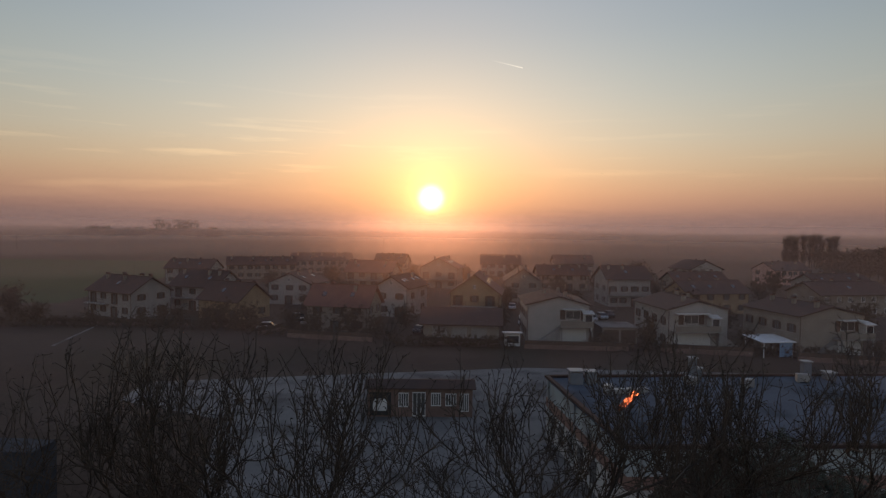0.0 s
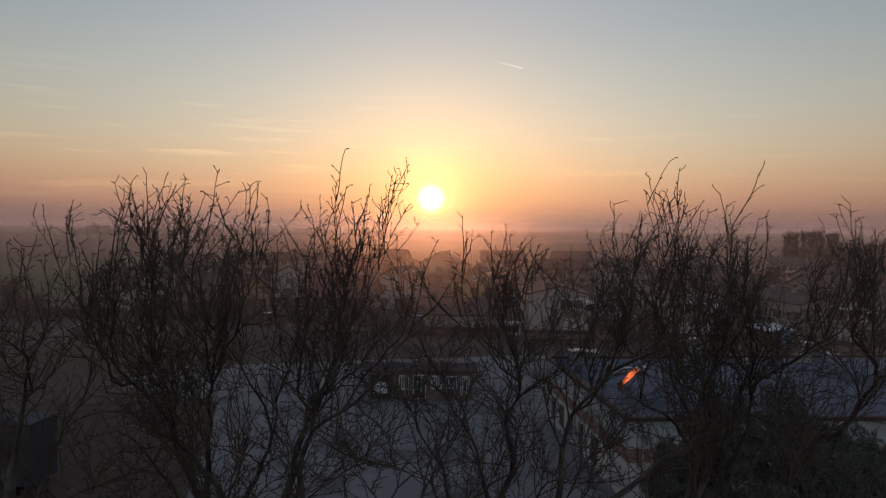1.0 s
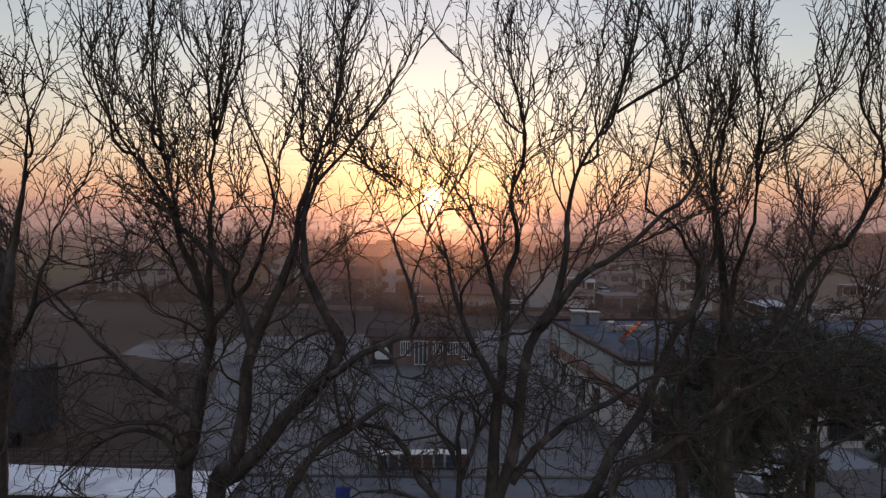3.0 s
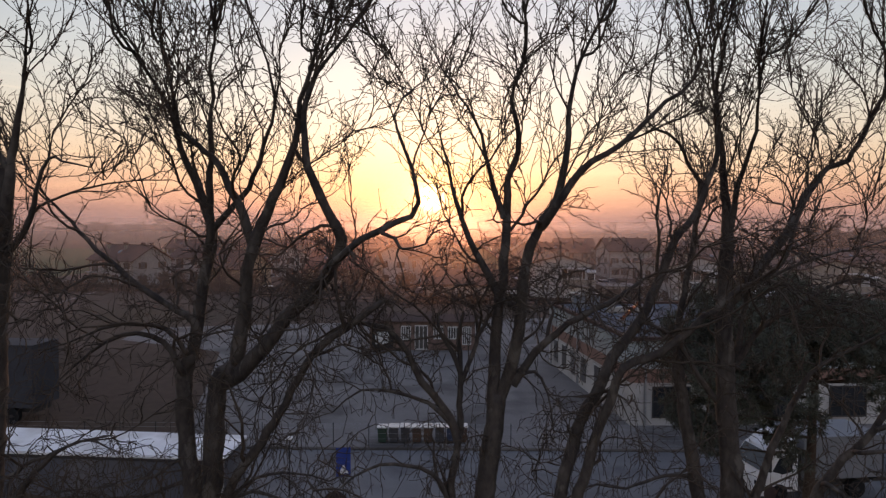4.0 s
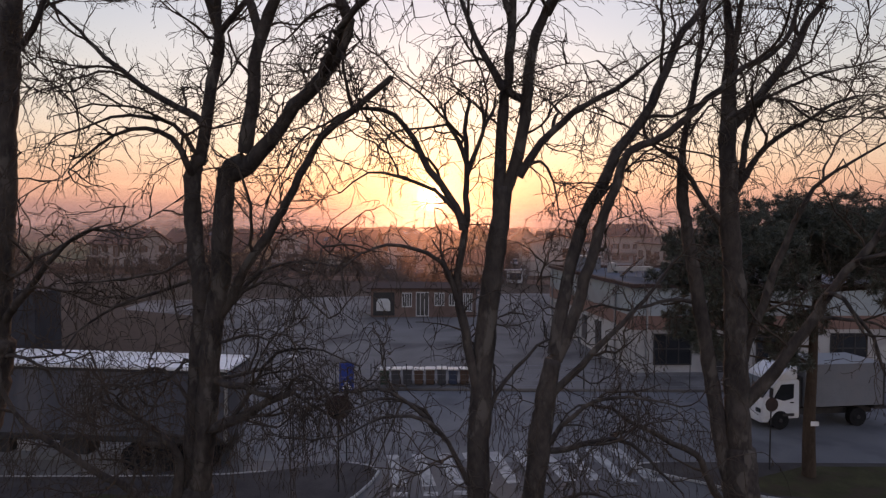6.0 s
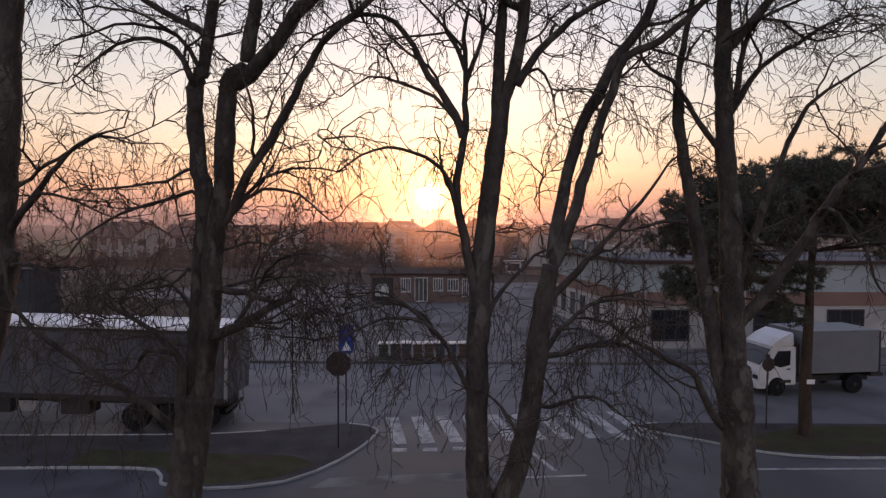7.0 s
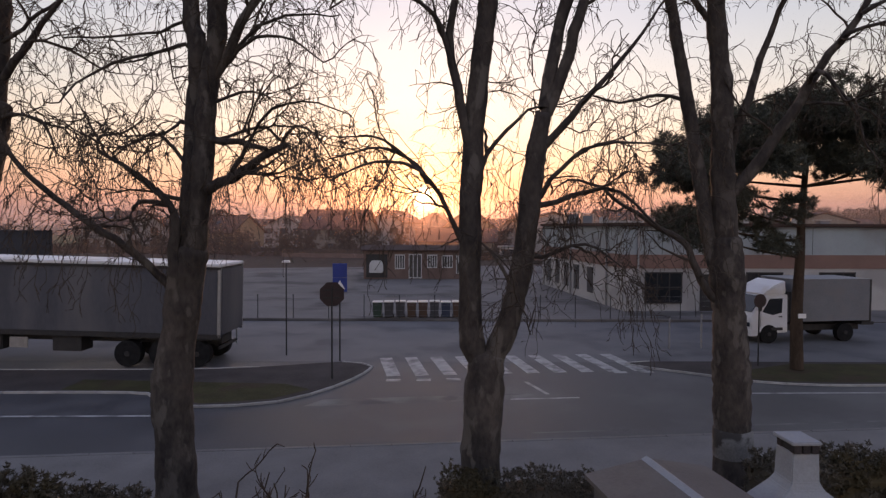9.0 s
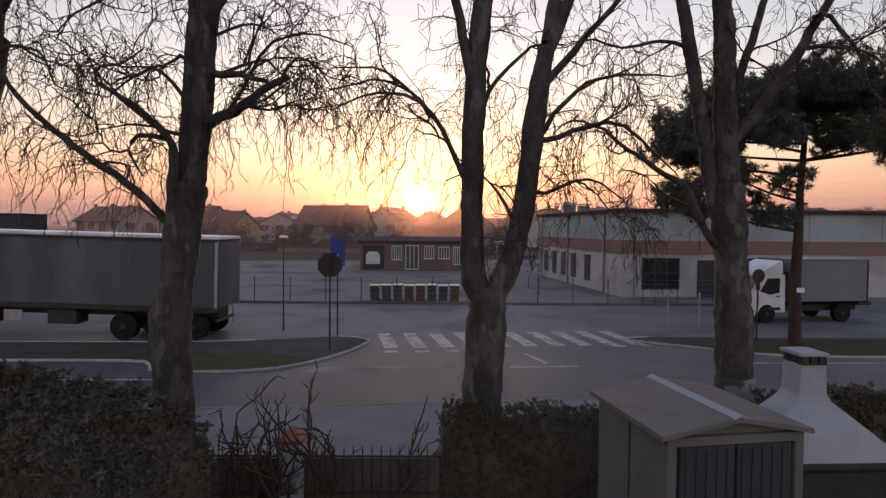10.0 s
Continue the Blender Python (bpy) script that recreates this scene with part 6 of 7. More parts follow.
house(21.5, 160, 9, 13, 5.6, 8.6, -4, "y", C, T_, "cream house beside the village street", 0.5, 2, chimneys=2, lights=2)
house(23.3, 242, 15.5, 9, 5.2, 8.4, -3, "x", P_, T_, "pale long house with chimneys far back", 0.5, 5, chimneys=3, lights=0)
house(38.2, 190, 15.5, 10, 5.0, 7.6, 0, "x", C, T_, "cream house with a low brown roof", 0.5, 4, chimneys=2, lights=2)
house(55.5, 255, 16, 9, 5.0, 8.0, 2, "x", C, T_, "long house under a brown roof far back", 0.5, 5, chimneys=2, lights=2)
house(47.2, 152.7, 11, 11, 7.0, 9.8, 3, "x", P_, T_, "pale three-storey house with balconies", 0.5, 4, balcony="solid", chimneys=2, lights=1)
house(93.7, 215.5, 13.3, 12, 5.6, 8.4, 14, "y", W, T_, "white gabled house at the village edge", 0.5, 3, chimneys=1, lights=1)
house(74, 172, 16, 9, 4.8, 7.2, 8, "x", C, T_, "cream house among dark roofs", 0.5, 4, chimneys=2, lights=3)
house(64, 140, 16, 9, 5.0, 7.4, 12, "x", O, T_, "ochre house with roof lights", 0.5, 4, chimneys=1, lights=3)
house(127, 220, 17, 10, 5.4, 8.0, 20, "x", M["plaster_rose"], T_, "rose-coloured terrace with a large roof light", 0.5, 6, chimneys=2, lights=1)
house(94.5, 138, 19, 10, 5.3, 7.6, 10, "x", C, T_, "cream terrace with dark windows", 0.5, 6, style="white", chimneys=2, lights=1)
house(112, 168, 18, 10, 5.0, 7.4, 12, "x", P_, T_, "pale terrace beneath the poplars", 0.5, 5, chimneys=3, lights=2)


def balcony_house(x, y, w, rz, wall, label, left_stair=True, blind=False):
    """The twin houses in front: low roof, glazed balcony, garage below, outer stair."""
    ob = house(x, y, w, 13, 6.4, 7.8, rz, "y", wall, M["roof_tile"], label, 0.5, 0, chimneys=2, lights=4, side=4, hood=0.35)
    s = 1 if left_stair else -1
    bx0, bx1 = (0.1, w / 2 + 0.3) if left_stair else (-w / 2 + 0.5, w / 2 - 2.2)
    b = part("balcony", box(bx0, -1.7, 2.85, bx1, 0.0, 3.05), M["plaster_pale"], ob, "broad balcony over the garage")
    part("parapet", box(bx0, -1.7, 3.05, bx1, -1.58, 3.95, bevel=0.01), M["plaster_cream"], b)
    part("awning", box(bx0 + 0.6, -1.3, 5.75, bx1 - 1.4, -0.06, 5.85), M["white_frame"], b)
    put_window(ob, "wide", "white", pose((bx0 + bx1) / 2 - 0.4, 0, 4.15))
    for k in (-1, 1):
        part("shutter", box((bx0 + bx1) / 2 - 0.4 + k * 1.75 - 0.45, -0.07, 4.0, (bx0 + bx1) / 2 - 0.4 + k * 1.75 + 0.45, -0.01, 5.6), M["shutter"], ob)
    box_ob = part("porch", box(bx1 - 1.5, -1.5, 3.06, bx1 - 0.1, -0.05, 5.2), M["white_frame"], b, "white glazed porch")
    part("pane", box(bx1 - 1.35, -1.53, 3.7, bx1 - 0.25, -1.49, 5.0), M["dark_glass"], box_ob)
    part("porch_roof", prism([(-1.9, 5.2), (0.0, 5.55), (0.0, 5.62), (-1.9, 5.27)], bx1 - 1.8, bx1 + 0.1, axis="x"), M["white_frame"], box_ob)
    part("garage_door", box(bx0 + 0.3, -0.08, 0.1, bx1 - 0.9, -0.01, 2.5, bevel=0.01), M["white_frame"], ob, "pale garage door")
    for k in (bx0 + 0.12, bx1 - 0.3):
        part("pillar", box(k, -1.65, 0, k + 0.2, -1.45, 2.85), M["plaster_pale"], ob)
    x_st = bx0 - 0.1 if left_stair else bx1 + 0.1
    for i in range(14):
        xx = x_st - s * (0.28 * i + 0.28)
        part("step", box(min(xx, xx + s * 0.3), -1.1, 0, max(xx, xx + s * 0.3), -0.02, 2.85 - 0.2 * (i + 1)), M["plaster_pale"], ob)
    return ob


balcony_house(20.0, 102.9, 10.6, -2, W, "pale house with a glazed balcony, garage and outer stair")
balcony_house(42.2, 99.2, 10.4, 6, W, "pale twin house with an awning over its balcony", False)
balcony_house(60.5, 93.5, 11.5, 10, C, "cream house with a glazed balcony and a row of roof lights")

low = thing("bungalow", "low brown-roofed outbuilding with pale doors", "outbuilding", at=(3.5, 104, 0), rz=-4)
part("wall", box(-6.5, 0, 0, 6.5, 9, 2.8), M["plaster_cream"], low)
part("roof", prism([(-0.8, 2.65), (4.5, 4.9), (9.8, 2.65), (9.8, 2.85), (4.5, 5.15), (-0.8, 2.85)], -7.2, 7.2, axis="x"), M["roof_tile"], low, "broad brown roof")
for xx in (-5, -1.6, 1.8):
    part("door", box(xx, -0.06, 0.1, xx + 2.6, -0.01, 2.3, bevel=0.01), M["plaster_pale"], low)
hut = thing("garden_hut", "small white hut with a pale sloped roof", "hut", at=(11.9, 99.5, 0))
part("wall", box(-1.2, 0, 0, 1.2, 1.8, 1.95), M["white_frame"], hut)
part("pane", box(-0.95, -0.03, 0.55, 0.95, 0.0, 1.7), M["dark_glass"], hut)
part("roof", prism([(-0.4, 2.2), (2.2, 1.95), (2.2, 2.05), (-0.4, 2.32)], -1.6, 1.6, axis="x"), M["tarp_roof"], hut)
port = thing("carport", "carport roofed with pale sheets and hung with blue tarpaulin", "carport", at=(51.8, 92.6, 0), rz=8)
for xx in (-2.4, 2.4):
    for yy in (0.1, 4.6):
        part("post", box(xx - 0.06, yy - 0.06, 0, xx + 0.06, yy + 0.06, 2.4), M["white_frame"], port)
part("roof", prism([(-0.3, 2.4), (5.0, 2.75), (5.0, 2.83), (-0.3, 2.48)], -2.8, 2.8, axis="x"), M["tarp_roof"], port, "pale roof sheets")
part("curtain", box(0.2, 0.02, 0.15, 2.36, 0.08, 2.35), M["blue_sheet"], port, "blue tarpaulin side")
gar = thing("garage_block", "low flat garage block between the houses", "garage", at=(30.5, 103, 0), rz=1)
part("wall", box(-3, 0, 0, 3, 6, 2.6), M["plaster_cream"], gar)
part("roof", box(-3.2, -0.2, 2.6, 3.2, 6.2, 2.8, bevel=0.02), M["concrete_yard"], gar)
for xx in (-2.7, 0.2):
    part("door", box(xx, -0.05, 0.1, xx + 2.5, -0.01, 2.3, bevel=0.01), M["shutter"], gar)


def car(x, y, rz, paint, label):
    ob = thing("car", label, "car", "parked cars", at=(*drawn(x, y), 0.03), rz=rz)
    part("body", prism([(-2.1, 0.35), (2.1, 0.35), (2.12, 0.75), (1.3, 0.92), (-1.9, 0.95), (-2.12, 0.7)], -0.85, 0.85, axis="y", bevel=0.06), paint, ob)
    part("cabin", prism([(-1.75, 0.93), (1.1, 0.9), (0.45, 1.42), (-1.35, 1.45)], -0.74, 0.74, axis="y", bevel=0.06), M["dark_glass"], ob)
    part("roof", box(-1.3, -0.68, 1.43, 0.42, 0.68, 1.48, bevel=0.02), paint, ob)
    for a in (-1.3, 1.3):
        for s in (-0.86, 0.68):
            part("wheel", rod((a, s, 0.31), (a, s + 0.18, 0.31), 0.31, sides=16), M["rubber"], ob)


for i, (x, y, rz, nm) in enumerate(((16.5, 122, 80, "silver"), (17.5, 129, 85, "silver"), (31.5, 128, 100, "silver"), (34.5, 131, 100, "silver"), (37, 134, 95, "dark"), (30, 112, 5, "silver"), (-27.5, 124, 15, "silver"),
                                    (-30.5, 131, 10, "dark"), (-4.0, 117, 75, "dark"), (33, 147, 90, "silver"), (-33.5, 118, 10, "silver"), (17, 145, 84, "silver"), (68, 119, 20, "silver"), (53, 126, 90, "dark"))):
    car(x, y, rz, M["car_" + nm], f"{nm} car parked in the village")


# ---- trees and shrubs beyond the street ----
def shrub(name, x, y, r, h, seed, mat, label, category="shrub", group="field shrubs", blades=18, size=0.3):
    rng = random.Random(seed)
    ob = thing(name, label, category, group, at=(x, y, 0))
    stems = Tubes()
    tufts = []
    for _ in range(9):
        w = rng.uniform(0, 6.28)
        tip = Vector((r * 0.8 * math.cos(w) * rng.random(), r * 0.8 * math.sin(w) * rng.random(), h * rng.uniform(0.7, 1.0)))
        pts = spline([(0, 0, 0), (tip.x * 0.3, tip.y * 0.3, h * 0.4), tip], 0.4)
        stems.add(pts, [0.06 - 0.045 * i / len(pts) for i in range(len(pts))], 5)
        for _ in range(26):
            c = pts[rng.randrange(len(pts) // 3, len(pts))]
            tufts.append(c + Vector((rng.gauss(0, r * 0.3), rng.gauss(0, r * 0.3), rng.gauss(0, h * 0.12))))
    stems.part("stem", M["twig"], ob)
    foliage("crown", [c for c in tufts if c.z > 0.05], mat, ob, rng, blades, size, size * 0.07)
    return ob


base_shrub = shrub("shrub", -50, 116, 1.6, 3.2, 3, M["shrub"], "dark leafless shrub at the field edge")
rs = random.Random(8)
for x, y, s in [(-84, 122, 1.0), (-80, 120, 1.3), (-46, 119, 1.2), (-44, 121, 1.5), (-40, 118, 1.1), (-37.5, 119, 1.4), (-23.5, 110.5, 1.5), (-16.5, 111, 1.6), (-12, 112, 1.2), (0, 110, 0.8), (-7, 122, 1.3), (27, 99, 0.8), (33.5, 98, 1.0),
                (36, 104, 1.4), (49, 97, 1.1), (66, 91, 0.9), (-70, 121, 0.9), (-60, 122, 0.9), (-55, 121, 1.2), (16, 150, 1.5), (29, 150, 1.6), (-32, 145, 1.2), (33, 170, 1.8), (14, 180, 1.7), (58, 165, 1.7), (44, 126, 1.6), (80, 128, 1.6),
                (75, 110, 1.4), (-92, 130, 1.5), (-98, 138, 1.8), (-105, 133, 1.5), (84, 200, 2.0), (-6, 160, 1.6), (68, 150, 1.4),
                (-29, 117, 1.3), (-20, 128, 1.5), (-31, 152, 1.6), (-27, 165, 1.7), (-14, 170, 1.8), (-50, 178, 1.8), (-36, 200, 2.0), (-72, 180, 1.6), (-10, 210, 2.0), (8, 205, 2.0), (12, 118, 1.3), (27, 122, 1.5), (30, 138, 1.7),
                (52, 112, 1.5), (54, 135, 1.8), (46, 178, 2.0), (24, 205, 2.0), (64, 190, 2.0), (70, 105, 1.3), (82, 118, 1.7), (88, 105, 1.6), (84, 160, 1.9), (100, 155, 1.9), (104, 190, 2.1), (120, 150, 2.0), (116, 128, 1.8), (74, 230, 2.2)]:
    ob = copy_thing(base_shrub, pose(*drawn(x, y), 0, 0, 0, rs.uniform(0, 360)))
    ob.scale = (s * 1.2, s * 1.2, s)

hb = thing("boundary_hedge", "long dark hedge along the village edge", "hedge")
rng = random.Random(4)
tufts = []
for a, b in (((-100, 119), (-62, 119)), ((-62, 119), (-34, 116)), ((-34, 113), (-8, 108)), ((-8, 99), (12, 97.5)), ((24, 98), (36, 96)), ((48, 95), (72, 87))):
    A, B = Vector((*drawn(*a), 0)), Vector((*drawn(*b), 0))
    for i in range(int((B - A).length * 16)):
        tufts.append(A.lerp(B, rng.random()) + Vector((rng.gauss(0, 0.3), rng.gauss(0, 0.6), rng.uniform(0.1, 1.9))))
foliage("foliage", tufts, M["shrub"], hb, rng, 20, 0.45, 0.035)


def garden_wall(a, b, h, label, mat):
    a, b = drawn(*a), drawn(*b)
    A, B = Vector((*a, 0)), Vector((*b, 0))
    d = B - A
    ob = thing("garden_wall", label, "garden wall", "village garden walls", at=(a[0], a[1], 0), rz=math.degrees(math.atan2(d.y, d.x)))
    part("wall", box(0, -0.1, 0, d.length, 0.1, h * 0.5, bevel=0.02), mat, ob)
    part("rail", box(0, -0.03, h - 0.06, d.length, 0.03, h, bevel=0.01), M["iron"], ob)
    for i in range(int(d.length / 2.4) + 1):
        part("post", box(i * 2.4, -0.05, h * 0.5, i * 2.4 + 0.08, 0.05, h, bevel=0.01), M["iron"], ob)
    part("mesh_panel", box(0.05, -0.006, h * 0.5 + 0.02, d.length - 0.05, 0.006, h - 0.08), M["shutter"], ob, "brown screen of the fence")


for a, b, h in (((-79, 121), (-50, 121.5), 1.3), ((-34, 112), (-28, 121), 1.4), ((-28, 110.5), (-12, 107), 1.5), ((-3, 100), (9.5, 98.5), 1.3), ((13.5, 97.5), (30, 96.3), 1.4), ((35, 96), (48.5, 93.5), 1.4), ((53.5, 90.5), (70, 86.5), 1.4), ((27.5, 98), (28.5, 112), 1.3), ((-46, 122), (-35, 119), 1.4), ((72, 100), (94, 104), 1.5)):
    garden_wall(a, b, h, "low garden wall with a brown fence by the houses", M["brown_wall"])


def poplar(x, y, h, seed):
    rng = random.Random(seed)
    ob = thing("poplar_tree", "tall narrow leafless poplar in a far row", "tree", "row of poplars", at=(x, y, 0))
    tr, cr = Tubes(), Tubes()
    pts = spline([(0, 0, 0), (0.1, 0, h * 0.5), (0, 0.1, h)], 1.5)
    tr.add(pts, [0.28 * (1 - 0.93 * i / (len(pts) - 1)) for i in range(len(pts))], 6)
    for i in range(110):
        z = h * rng.uniform(0.1, 0.92)
        w = rng.uniform(0, 6.28)
        d = Vector((0.6 * math.cos(w), 0.6 * math.sin(w), 1)).normalized()
        p, ws = shoot(rng, cr, Vector((0, 0, z)), d, min(4.2, (h - z) * 0.8 + 1.0), 0.07, 0.03, 4, 3, 0.08, 0.06)
        for j in (1, 2, 3):
            shoot(rng, cr, p[j], side_way(rng, ws[j], 0.5), rng.uniform(0.8, 1.8), 0.04, 0.025, 2, 3, 0.2, 0.1)
    tr.part("trunk", M["twig"], ob)
    cr.part("crown", M["twig"], ob)
    return ob


first = poplar(180, 316, 17.6, 2)
rp = random.Random(3)
for i in range(17):
    ob = copy_thing(first, pose(178 + 2.5 * i, 317 + 1.2 * i + rp.uniform(-2, 2), 0, 0, 0, rp.uniform(0, 360)))
    k = rp.uniform(0.85, 1.03)
    ob.scale = (1, 1, k)


def wood(name, label, spots, height, seed, mat, wide=0.32):
    """A far stand of bare trees as one mass of stems and twiggy crowns."""
    rng = random.Random(seed)
    st, tufts = Tubes(), []
    for x, y, s in spots:
        h = height * s
        st.add([Vector((x, y, 0)), Vector((x, y, h * 0.5)), Vector((x + rng.uniform(-1, 1), y, h * 0.9))], [0.3, 0.2, 0.08], 5)
        for _ in range(110):
            d = Vector((rng.gauss(0, 1), rng.gauss(0, 1), rng.gauss(0, 1))).normalized() * rng.random() ** 0.4
            tufts.append(Vector((x, y, h * 0.62)) + Vector((d.x * h * wide, d.y * h * wide, d.z * h * 0.38)))
    ob = tagged(new(name), label, "trees", kind="stuff")
    st.part("trunk", M["twig"], ob)
    foliage("crown", tufts, mat, ob, rng, 16, height * 0.11, height * 0.010)


wr = random.Random(21)
wood("far_wood", "dark leafless wood beside the poplars", [(150 + 2.1 * i + wr.uniform(-2, 2), 230 + 0.8 * i + wr.uniform(-9, 9), wr.uniform(0.75, 1.05)) for i in range(26)], 13.5, 4, M["shrub"], 0.42)
wood("far_wood", "misty clump of trees out in the fields", [(-460 + 8.5 * i + wr.uniform(-3, 3), 765 + wr.uniform(-12, 12), 1.45 if i in (12, 15, 17) else wr.uniform(0.65, 0.95)) for i in range(22)], 18, 5, M["shrub"], 0.5)
wood("far_wood", "misty row of trees near the horizon", [(-120 + 60 * i + wr.uniform(-30, 30), 1150 + wr.uniform(-40, 40), wr.uniform(0.5, 0.9)) for i in range(13)], 11, 6, M["shrub"])
for x, y, h in ((-300, 430, 10), (-45, 470, 11), (-128, 400, 9), (62, 500, 11), (178, 480, 11), (-210, 600, 10)):
    ob = thing("utility_pole", "wooden utility pole out in the misty fields", "utility pole", "field poles", at=(x, y, 0))
    part("pole", rod((0, 0, 0), (0, 0, h), 0.16, 0.11, sides=8), M["twig"], ob)
    part("crossarm", box(-0.9, -0.06, h - 0.8, 0.9, 0.06, h - 0.65), M["twig"], ob)
flat("footpath", [(-66, 118), (-65.5, 118), (-60.6, 95), (-61.2, 95)], 0.035, M["concrete_yard"], "narrow pale footpath across the field", "path")


# ---- the garden below the camera ----
def hedge(name, label, outline, profile, seed, mat, density=150, size=0.13):
    """A clipped evergreen: a solid dark core and leaves over its whole surface. outline: (x0, y0, x1, y1); profile(x) gives its height."""
    rng = random.Random(seed)
    x0, y0, x1, y1 = outline
    ob = thing(name, label, "hedge", at=(0, 0, 0.05))
    n = max(4, int((x1 - x0) / 0.25))
    bm = bmesh.new()
    rows = []
    for i in range(n + 1):
        x = x0 + (x1 - x0) * i / n
        h = profile(x) - 0.1
        rows.append([bm.verts.new((x, y + rng.gauss(0, 0.02), z)) for y, z in ((y0 + 0.1, 0), (y0 + 0.08, h * 0.9), (y0 + 0.2, h), (y1 - 0.2, h), (y1 - 0.08, h * 0.9), (y1 - 0.1, 0))])
    for a, b in zip(rows, rows[1:]):
        for k in range(5):
            bm.faces.new((a[k], b[k], b[k + 1], a[k + 1]))
    bm.faces.new(rows[0])
    bm.faces.new(rows[-1][::-1])
    bmesh.ops.recalc_face_normals(bm, faces=bm.faces[:])
    part("core", bm, mat, ob)
    tufts = []
    for _ in range(int(density * (x1 - x0) * (profile((x0 + x1) / 2) * 2 + (y1 - y0)) / 2)):
        x = rng.uniform(x0, x1)
        h = profile(x)
        r = rng.random()
        if r < 0.4:
            tufts.append(Vector((x, y0 + abs(rng.gauss(0, 0.05)), rng.uniform(0.05, h))))
        elif r < 0.8:
            tufts.append(Vector((x, rng.uniform(y0, y1), h + rng.gauss(0, 0.05))))
        elif r < 0.9:
            end = rng.choice((x0, x1))
            tufts.append(Vector((end + rng.gauss(0, 0.04), rng.uniform(y0, y1), rng.uniform(0.05, profile(end)))))
        else:
            tufts.append(Vector((x, y1 - abs(rng.gauss(0, 0.05)), rng.uniform(0.05, h))))
    foliage("foliage", tufts, mat, ob, rng, 14, size, size * 0.16)
    return ob


hedge("hedge", "dark clipped evergreen hedge beside the shed", (0.15, 8.0, 2.55, 8.8), lambda x: 1.5 + 0.04 * math.sin(x * 5), 1, M["leaf"], 480, 0.055)
hedge("hedge", "dark evergreen hedge behind the barbecue", (5.4, 8.6, 14.0, 9.6), lambda x: 1.55 + 0.05 * math.sin(x * 3), 2, M["leaf"], 220, 0.09)
hedge("hedge", "tall dark evergreen bush sloping down at its end", (-9.0, 3.6, -2.2, 5.4), lambda x: 2.86 - 0.17 * (x + 4.2) - (max(0, x + 2.9) ** 2) * 0.6, 3, M["leaf"], 700, 0.055)


# shed
shed = thing("garden_shed", "small pale garden shed with a low gabled roof and dark doors", "shed", at=(2.20, 5.03, 0.05), rz=9)
SW, SD, SH, SR = 1.50, 1.56, 2.30, 2.43
part("wall", prism([(0.04, 0), (SW - 0.04, 0), (SW - 0.04, SH), (SW / 2, SR - 0.02), (0.04, SH)], 0.06, SD, axis="y"), M["shed_wall"], shed, "pale panel walls")
for s in (-1, 1):
    e = SW / 2 + s * (SW / 2 + 0.06)
    o = [(e, SH - 0.02), (SW / 2, SR), (SW / 2, SR + 0.05), (e, SH + 0.03)]
    r = part("roof", prism(o, -0.06, SD + 0.06, axis="y"), M["shed_roof"], shed, "faded tan roof sheet")
part("ridge_cap", prism([(SW / 2 - 0.09, SR + 0.025), (SW / 2, SR + 0.075), (SW / 2 + 0.09, SR + 0.025), (SW / 2, SR + 0.055)], -0.07, SD + 0.07, axis="y"), M["bbq_white"], shed, "pale ridge strip")
for s, xx in ((0, 0.16), (1, SW / 2 + 0.01)):
    d = part("door", box(xx, 0.0, 0.08, xx + SW / 2 - 0.17, 0.05, SH - 0.1, bevel=0.008), M["shed_door"], shed, "dark ribbed door")
    for k in range(5):
        part("rib", box(xx + 0.05 + 0.11 * k, -0.012, 0.1, xx + 0.085 + 0.11 * k, 0.0, SH - 0.14), M["shed_door"], d)
    part("handle", box(SW / 2 + (-0.1 if s == 0 else 0.06), -0.04, 1.0, SW / 2 + (-0.06 if s == 0 else 0.1), -0.012, 1.16, bevel=0.006), M["zinc"], d)
for xx in (0.02, SW - 0.1):
    part("corner_post", box(xx, 0.0, 0, xx + 0.1, 0.1, SH - 0.02, bevel=0.008), M["shed_wall"], shed)
part("lintel", box(0.02, -0.005, SH - 0.1, SW - 0.02, 0.06, SH - 0.01, bevel=0.006), M["shed_wall"], shed)
part("panel_joint", box(0.03, SD / 2 - 0.01, 0.02, 0.045, SD / 2 + 0.01, SH - 0.03), M["chassis"], shed)

# barbecue
bbq = thing("barbecue", "whitewashed masonry barbecue with a flared hood and chimney", "barbecue", at=(4.35, 6.03, 0.477), rz=2)
bbq.scale = (0.89, 0.89, 0.89)
part("firebox", box(-1.1, -0.05, -0.48, 1.1, 0.75, 1.36, bevel=0.02), M["dark_brick"], bbq, "dark brick firebox")
# dark plate paints the shade of the fire opening; the firebox is solid
part("opening", box(-0.8, -0.07, 0.85, 0.8, -0.04, 1.3), M["chassis"], bbq, "dark plate put in for the shaded fire opening")
part("slab", box(-1.14, -0.15, 1.36, 1.14, 0.8, 1.43, bevel=0.015), M["dark_brick"], bbq)
own = bmesh.new()
sections = [(1.43, 1.08, -0.12, 0.76), (1.75, 0.7, 0.0, 0.7), (2.12, 0.25, 0.16, 0.60), (2.22, 0.19, 0.18, 0.57), (2.60, 0.18, 0.19, 0.56)]
levels = [[own.verts.new((sx * hw, yy, z)) for sx, yy in ((-1, ya), (1, ya), (1, yb), (-1, yb))] for z, hw, ya, yb in sections]
for a, b in zip(levels, levels[1:]):
    for k in range(4):
        own.faces.new((a[k], a[(k + 1) % 4], b[(k + 1) % 4], b[k]))
own.faces.new(levels[-1])
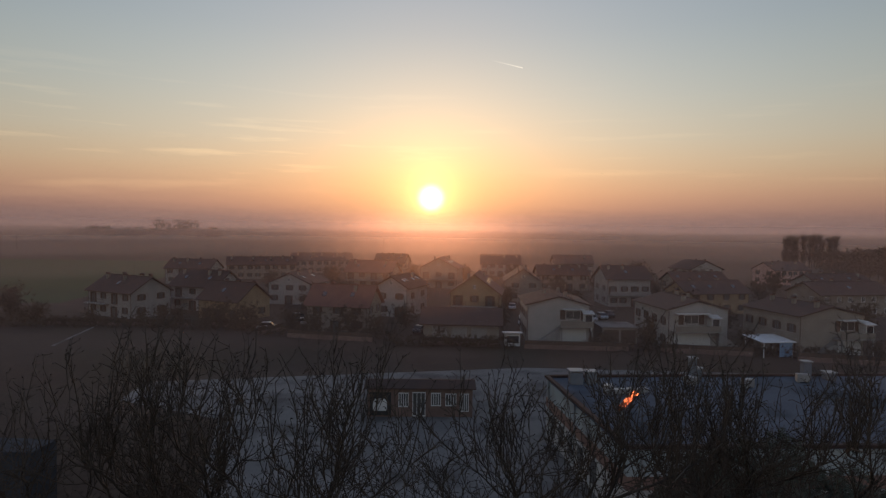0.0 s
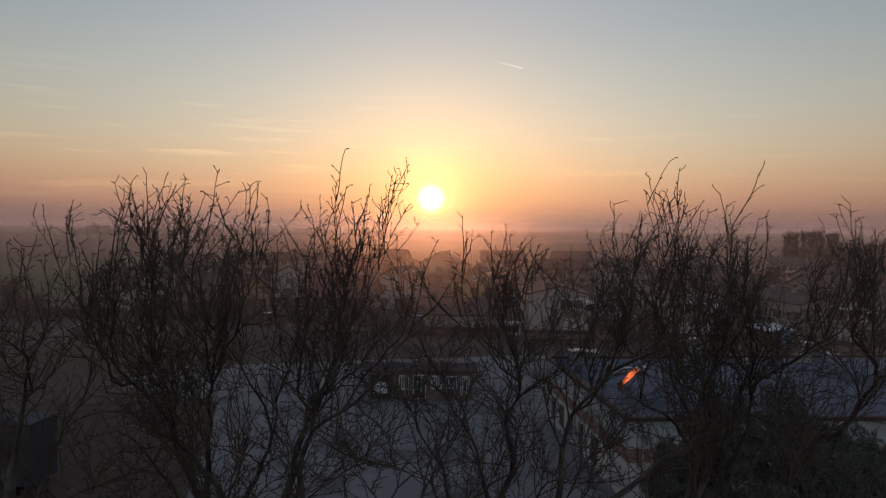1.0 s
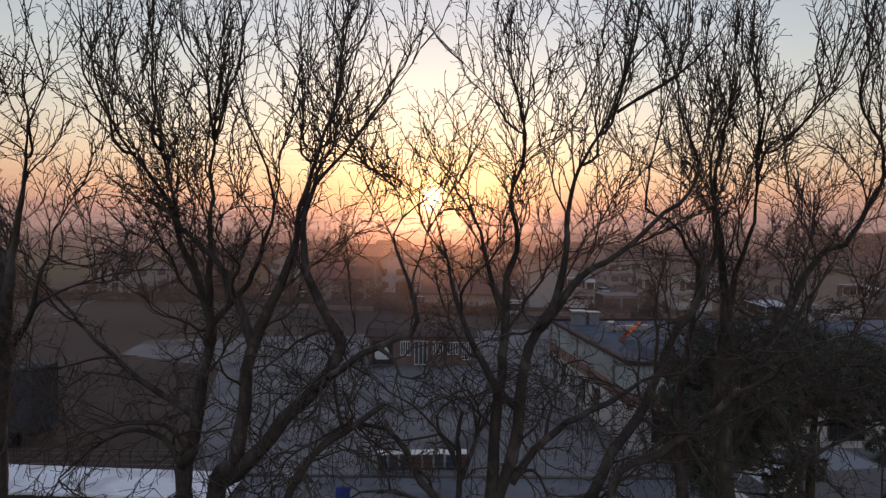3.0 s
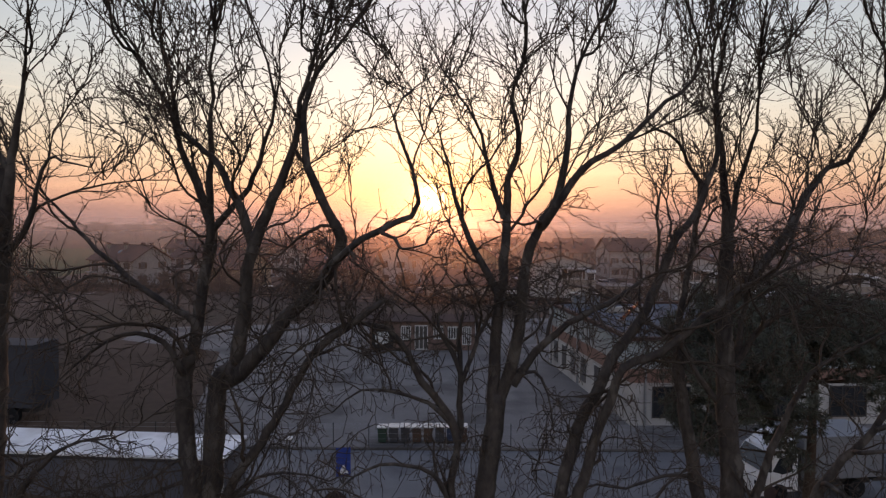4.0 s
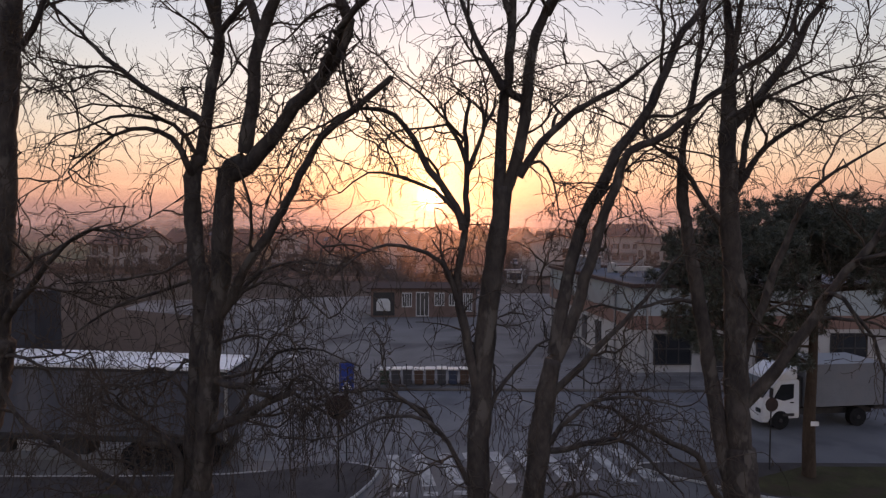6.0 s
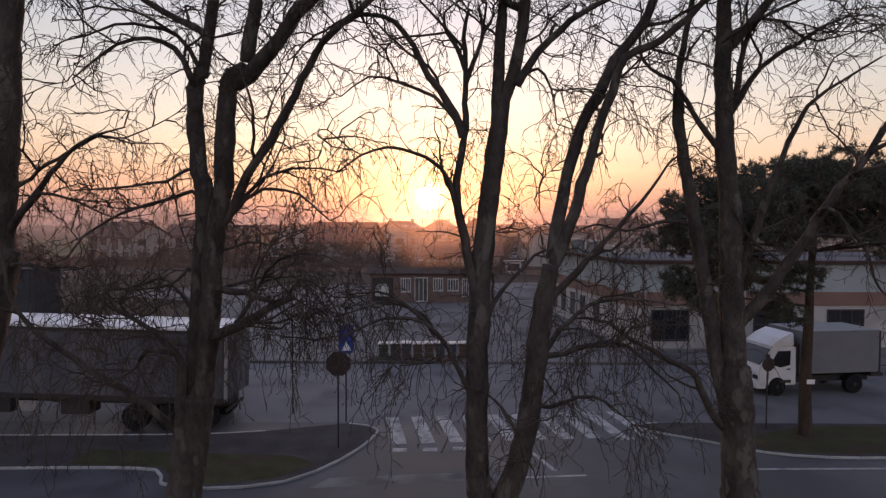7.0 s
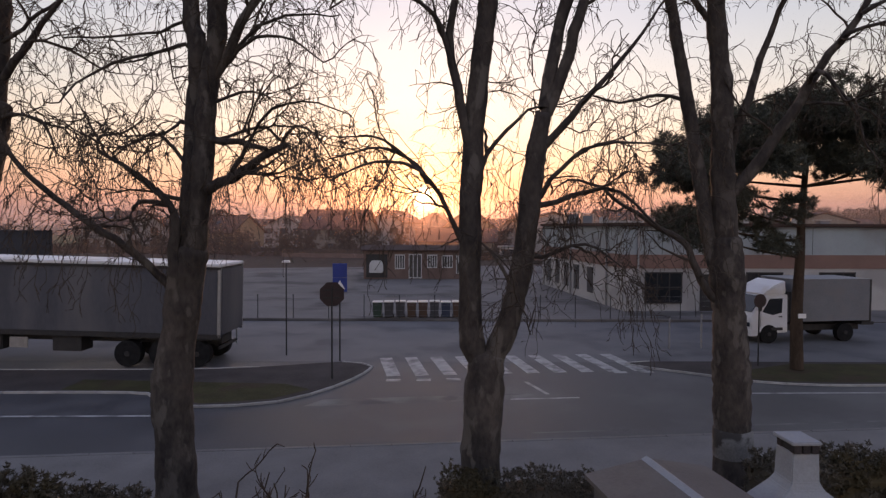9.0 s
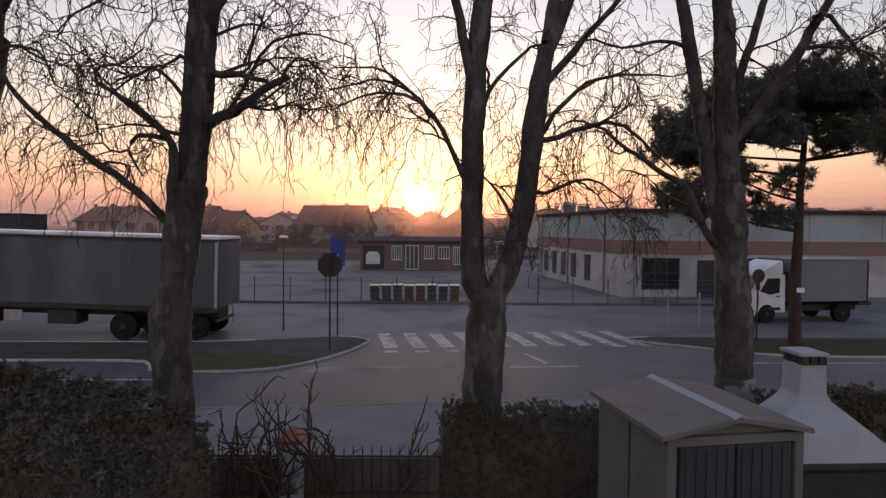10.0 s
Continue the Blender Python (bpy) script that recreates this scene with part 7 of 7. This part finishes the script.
own.faces.new(levels[0][::-1])
bmesh.ops.recalc_face_normals(own, faces=own.faces[:])
bmesh.ops.bevel(own, geom=own.edges[:], offset=0.012, segments=2, affect="EDGES")
part("hood", own, M["bbq_white"], bbq, "whitewashed flared hood and shaft")
for sx in (-0.12, 0.0, 0.12):
    for yy in (0.21, 0.5):
        part("brick", box(sx - 0.05, yy - 0.04, 2.60, sx + 0.05, yy + 0.06, 2.71, bevel=0.006), M["dark_brick"], bbq)
# dark block stands in for the shaded gap beneath the cap slab
part("soot_shaft", box(-0.15, 0.24, 2.58, 0.15, 0.52, 2.70), M["chassis"], bbq)
part("cap", box(-0.2, 0.16, 2.71, 0.2, 0.62, 2.755, bevel=0.012), M["bbq_white"], bbq, "flat pale chimney slab")

# railing, gate pillar, flower border
rail = thing("railing", "dark spiked iron railing on a low wall", "railing", at=(0, 8.0, 0.05))
part("base_wall", box(-14, -0.08, 0, 0.1, 0.08, 0.35, bevel=0.015), M["paving"], rail)
for z in (0.45, 0.98):
    part("bar", box(-14, -0.014, z, 0.1, 0.014, z + 0.03), M["iron"], rail)
spike = rod((0, 0, 0.35), (0, 0, 1.06), 0.008, sides=6)
rod((0, 0, 1.06), (0, 0, 1.15), 0.013, 0.002, 6, spike)
spike_mesh = mesh_of("picket", spike, M["iron"])
for i in range(105):
    part_of("picket", spike_mesh, rail, pose(-13.9 + 0.133 * i, 0, 0))
screen = part("screen", box(-14, 0.016, 0.36, 0.1, 0.024, 0.96), M["leaf"], rail, "dark green screen behind the railing")
pil = thing("gate_pillar", "white gate pillar with a terracotta cap", "pillar", at=(-1.92, 7.62, 0.09))
part("shaft", box(-0.14, -0.14, 0, 0.14, 0.14, 1.32, bevel=0.015), M["bbq_white"], pil)
own = bmesh.new()
box(-0.185, -0.185, 1.32, 0.185, 0.185, 1.37, own, bevel=0.012)
part("cap_tile", own, M["terracotta"], pil, "terracotta slab")
own = bmesh.new()
bmesh.ops.create_cone(own, cap_ends=True, segments=4, radius1=0.21, radius2=0.03, depth=0.15)
bmesh.ops.rotate(own, cent=(0, 0, 0), matrix=Matrix.Rotation(radians(45), 3, "Z"), verts=own.verts[:])
bmesh.ops.translate(own, vec=(0, 0, 1.445), verts=own.verts[:])
part("cap_top", own, M["terracotta"], pil)
border = thing("flower_border", "flower bed edged with terracotta blocks and pale stone", "flower bed", at=(0, 6.55, 0.05))
for i in range(14):
    part("edging_block", box(-2.4 + 0.25 * i, -0.06, 0.0, -2.16 + 0.25 * i, 0.06, 0.32, bevel=0.012), M["terracotta"] if i % 4 else M["bbq_white"], border)
part("earth", box(-2.4, 0.06, 0.0, 1.1, 1.1, 0.22), M["field"], border, "dark earth")


def bare_shrub(x, y, h, spread, seed, label):
    rng = random.Random(seed)
    ob = thing("bare_shrub", label, "shrub", "garden shrubs", at=(x, y, 0.05))
    big, small = Tubes(), Tubes()
    for i in range(4):
        w = rng.uniform(0, 6.28)
        d = Vector((spread * math.cos(w), spread * 0.6 * math.sin(w), 1)).normalized()
        pts, ways = shoot(rng, big, Vector((0.05 * math.cos(w), 0.05 * math.sin(w), 0)), d, h * rng.uniform(0.75, 1.05), 0.030, 0.013, 10, 7, 0.02, 0.10)
        for j in range(4, 11):
            if rng.random() < 0.85:
                p2, w2 = shoot(rng, small, pts[j], side_way(rng, ways[j], rng.uniform(0.5, 1.0)), rng.uniform(0.25, 0.8), 0.014, 0.008, 5, 4, 0.10, 0.16)
                for k in (1, 2, 3, 4, 5):
                    if rng.random() < 0.6:
                        shoot(rng, small, p2[k], side_way(rng, w2[k], 0.8), rng.uniform(0.06, 0.24), 0.009, 0.006, 2, 3, 0.2, 0.2)
    big.part("stem", M["pine_bark"], ob)
    small.part("brushwood", M["pine_bark"], ob, kind="stuff")


bare_shrub(-2.62, 7.45, 2.15, 0.30, 31, "pruned leafless shrub with knobbly stems inside the railing")
bare_shrub(-2.42, 7.2, 1.85, 0.30, 32, "pruned leafless shrub beside the gate pillar")
bare_shrub(-1.62, 7.25, 2.0, 0.22, 33, "slender pruned leafless shrub with upright arms")
bare_shrub(-1.15, 7.35, 2.0, 0.45, 34, "pruned leafless shrub with spreading arms near the hedge")
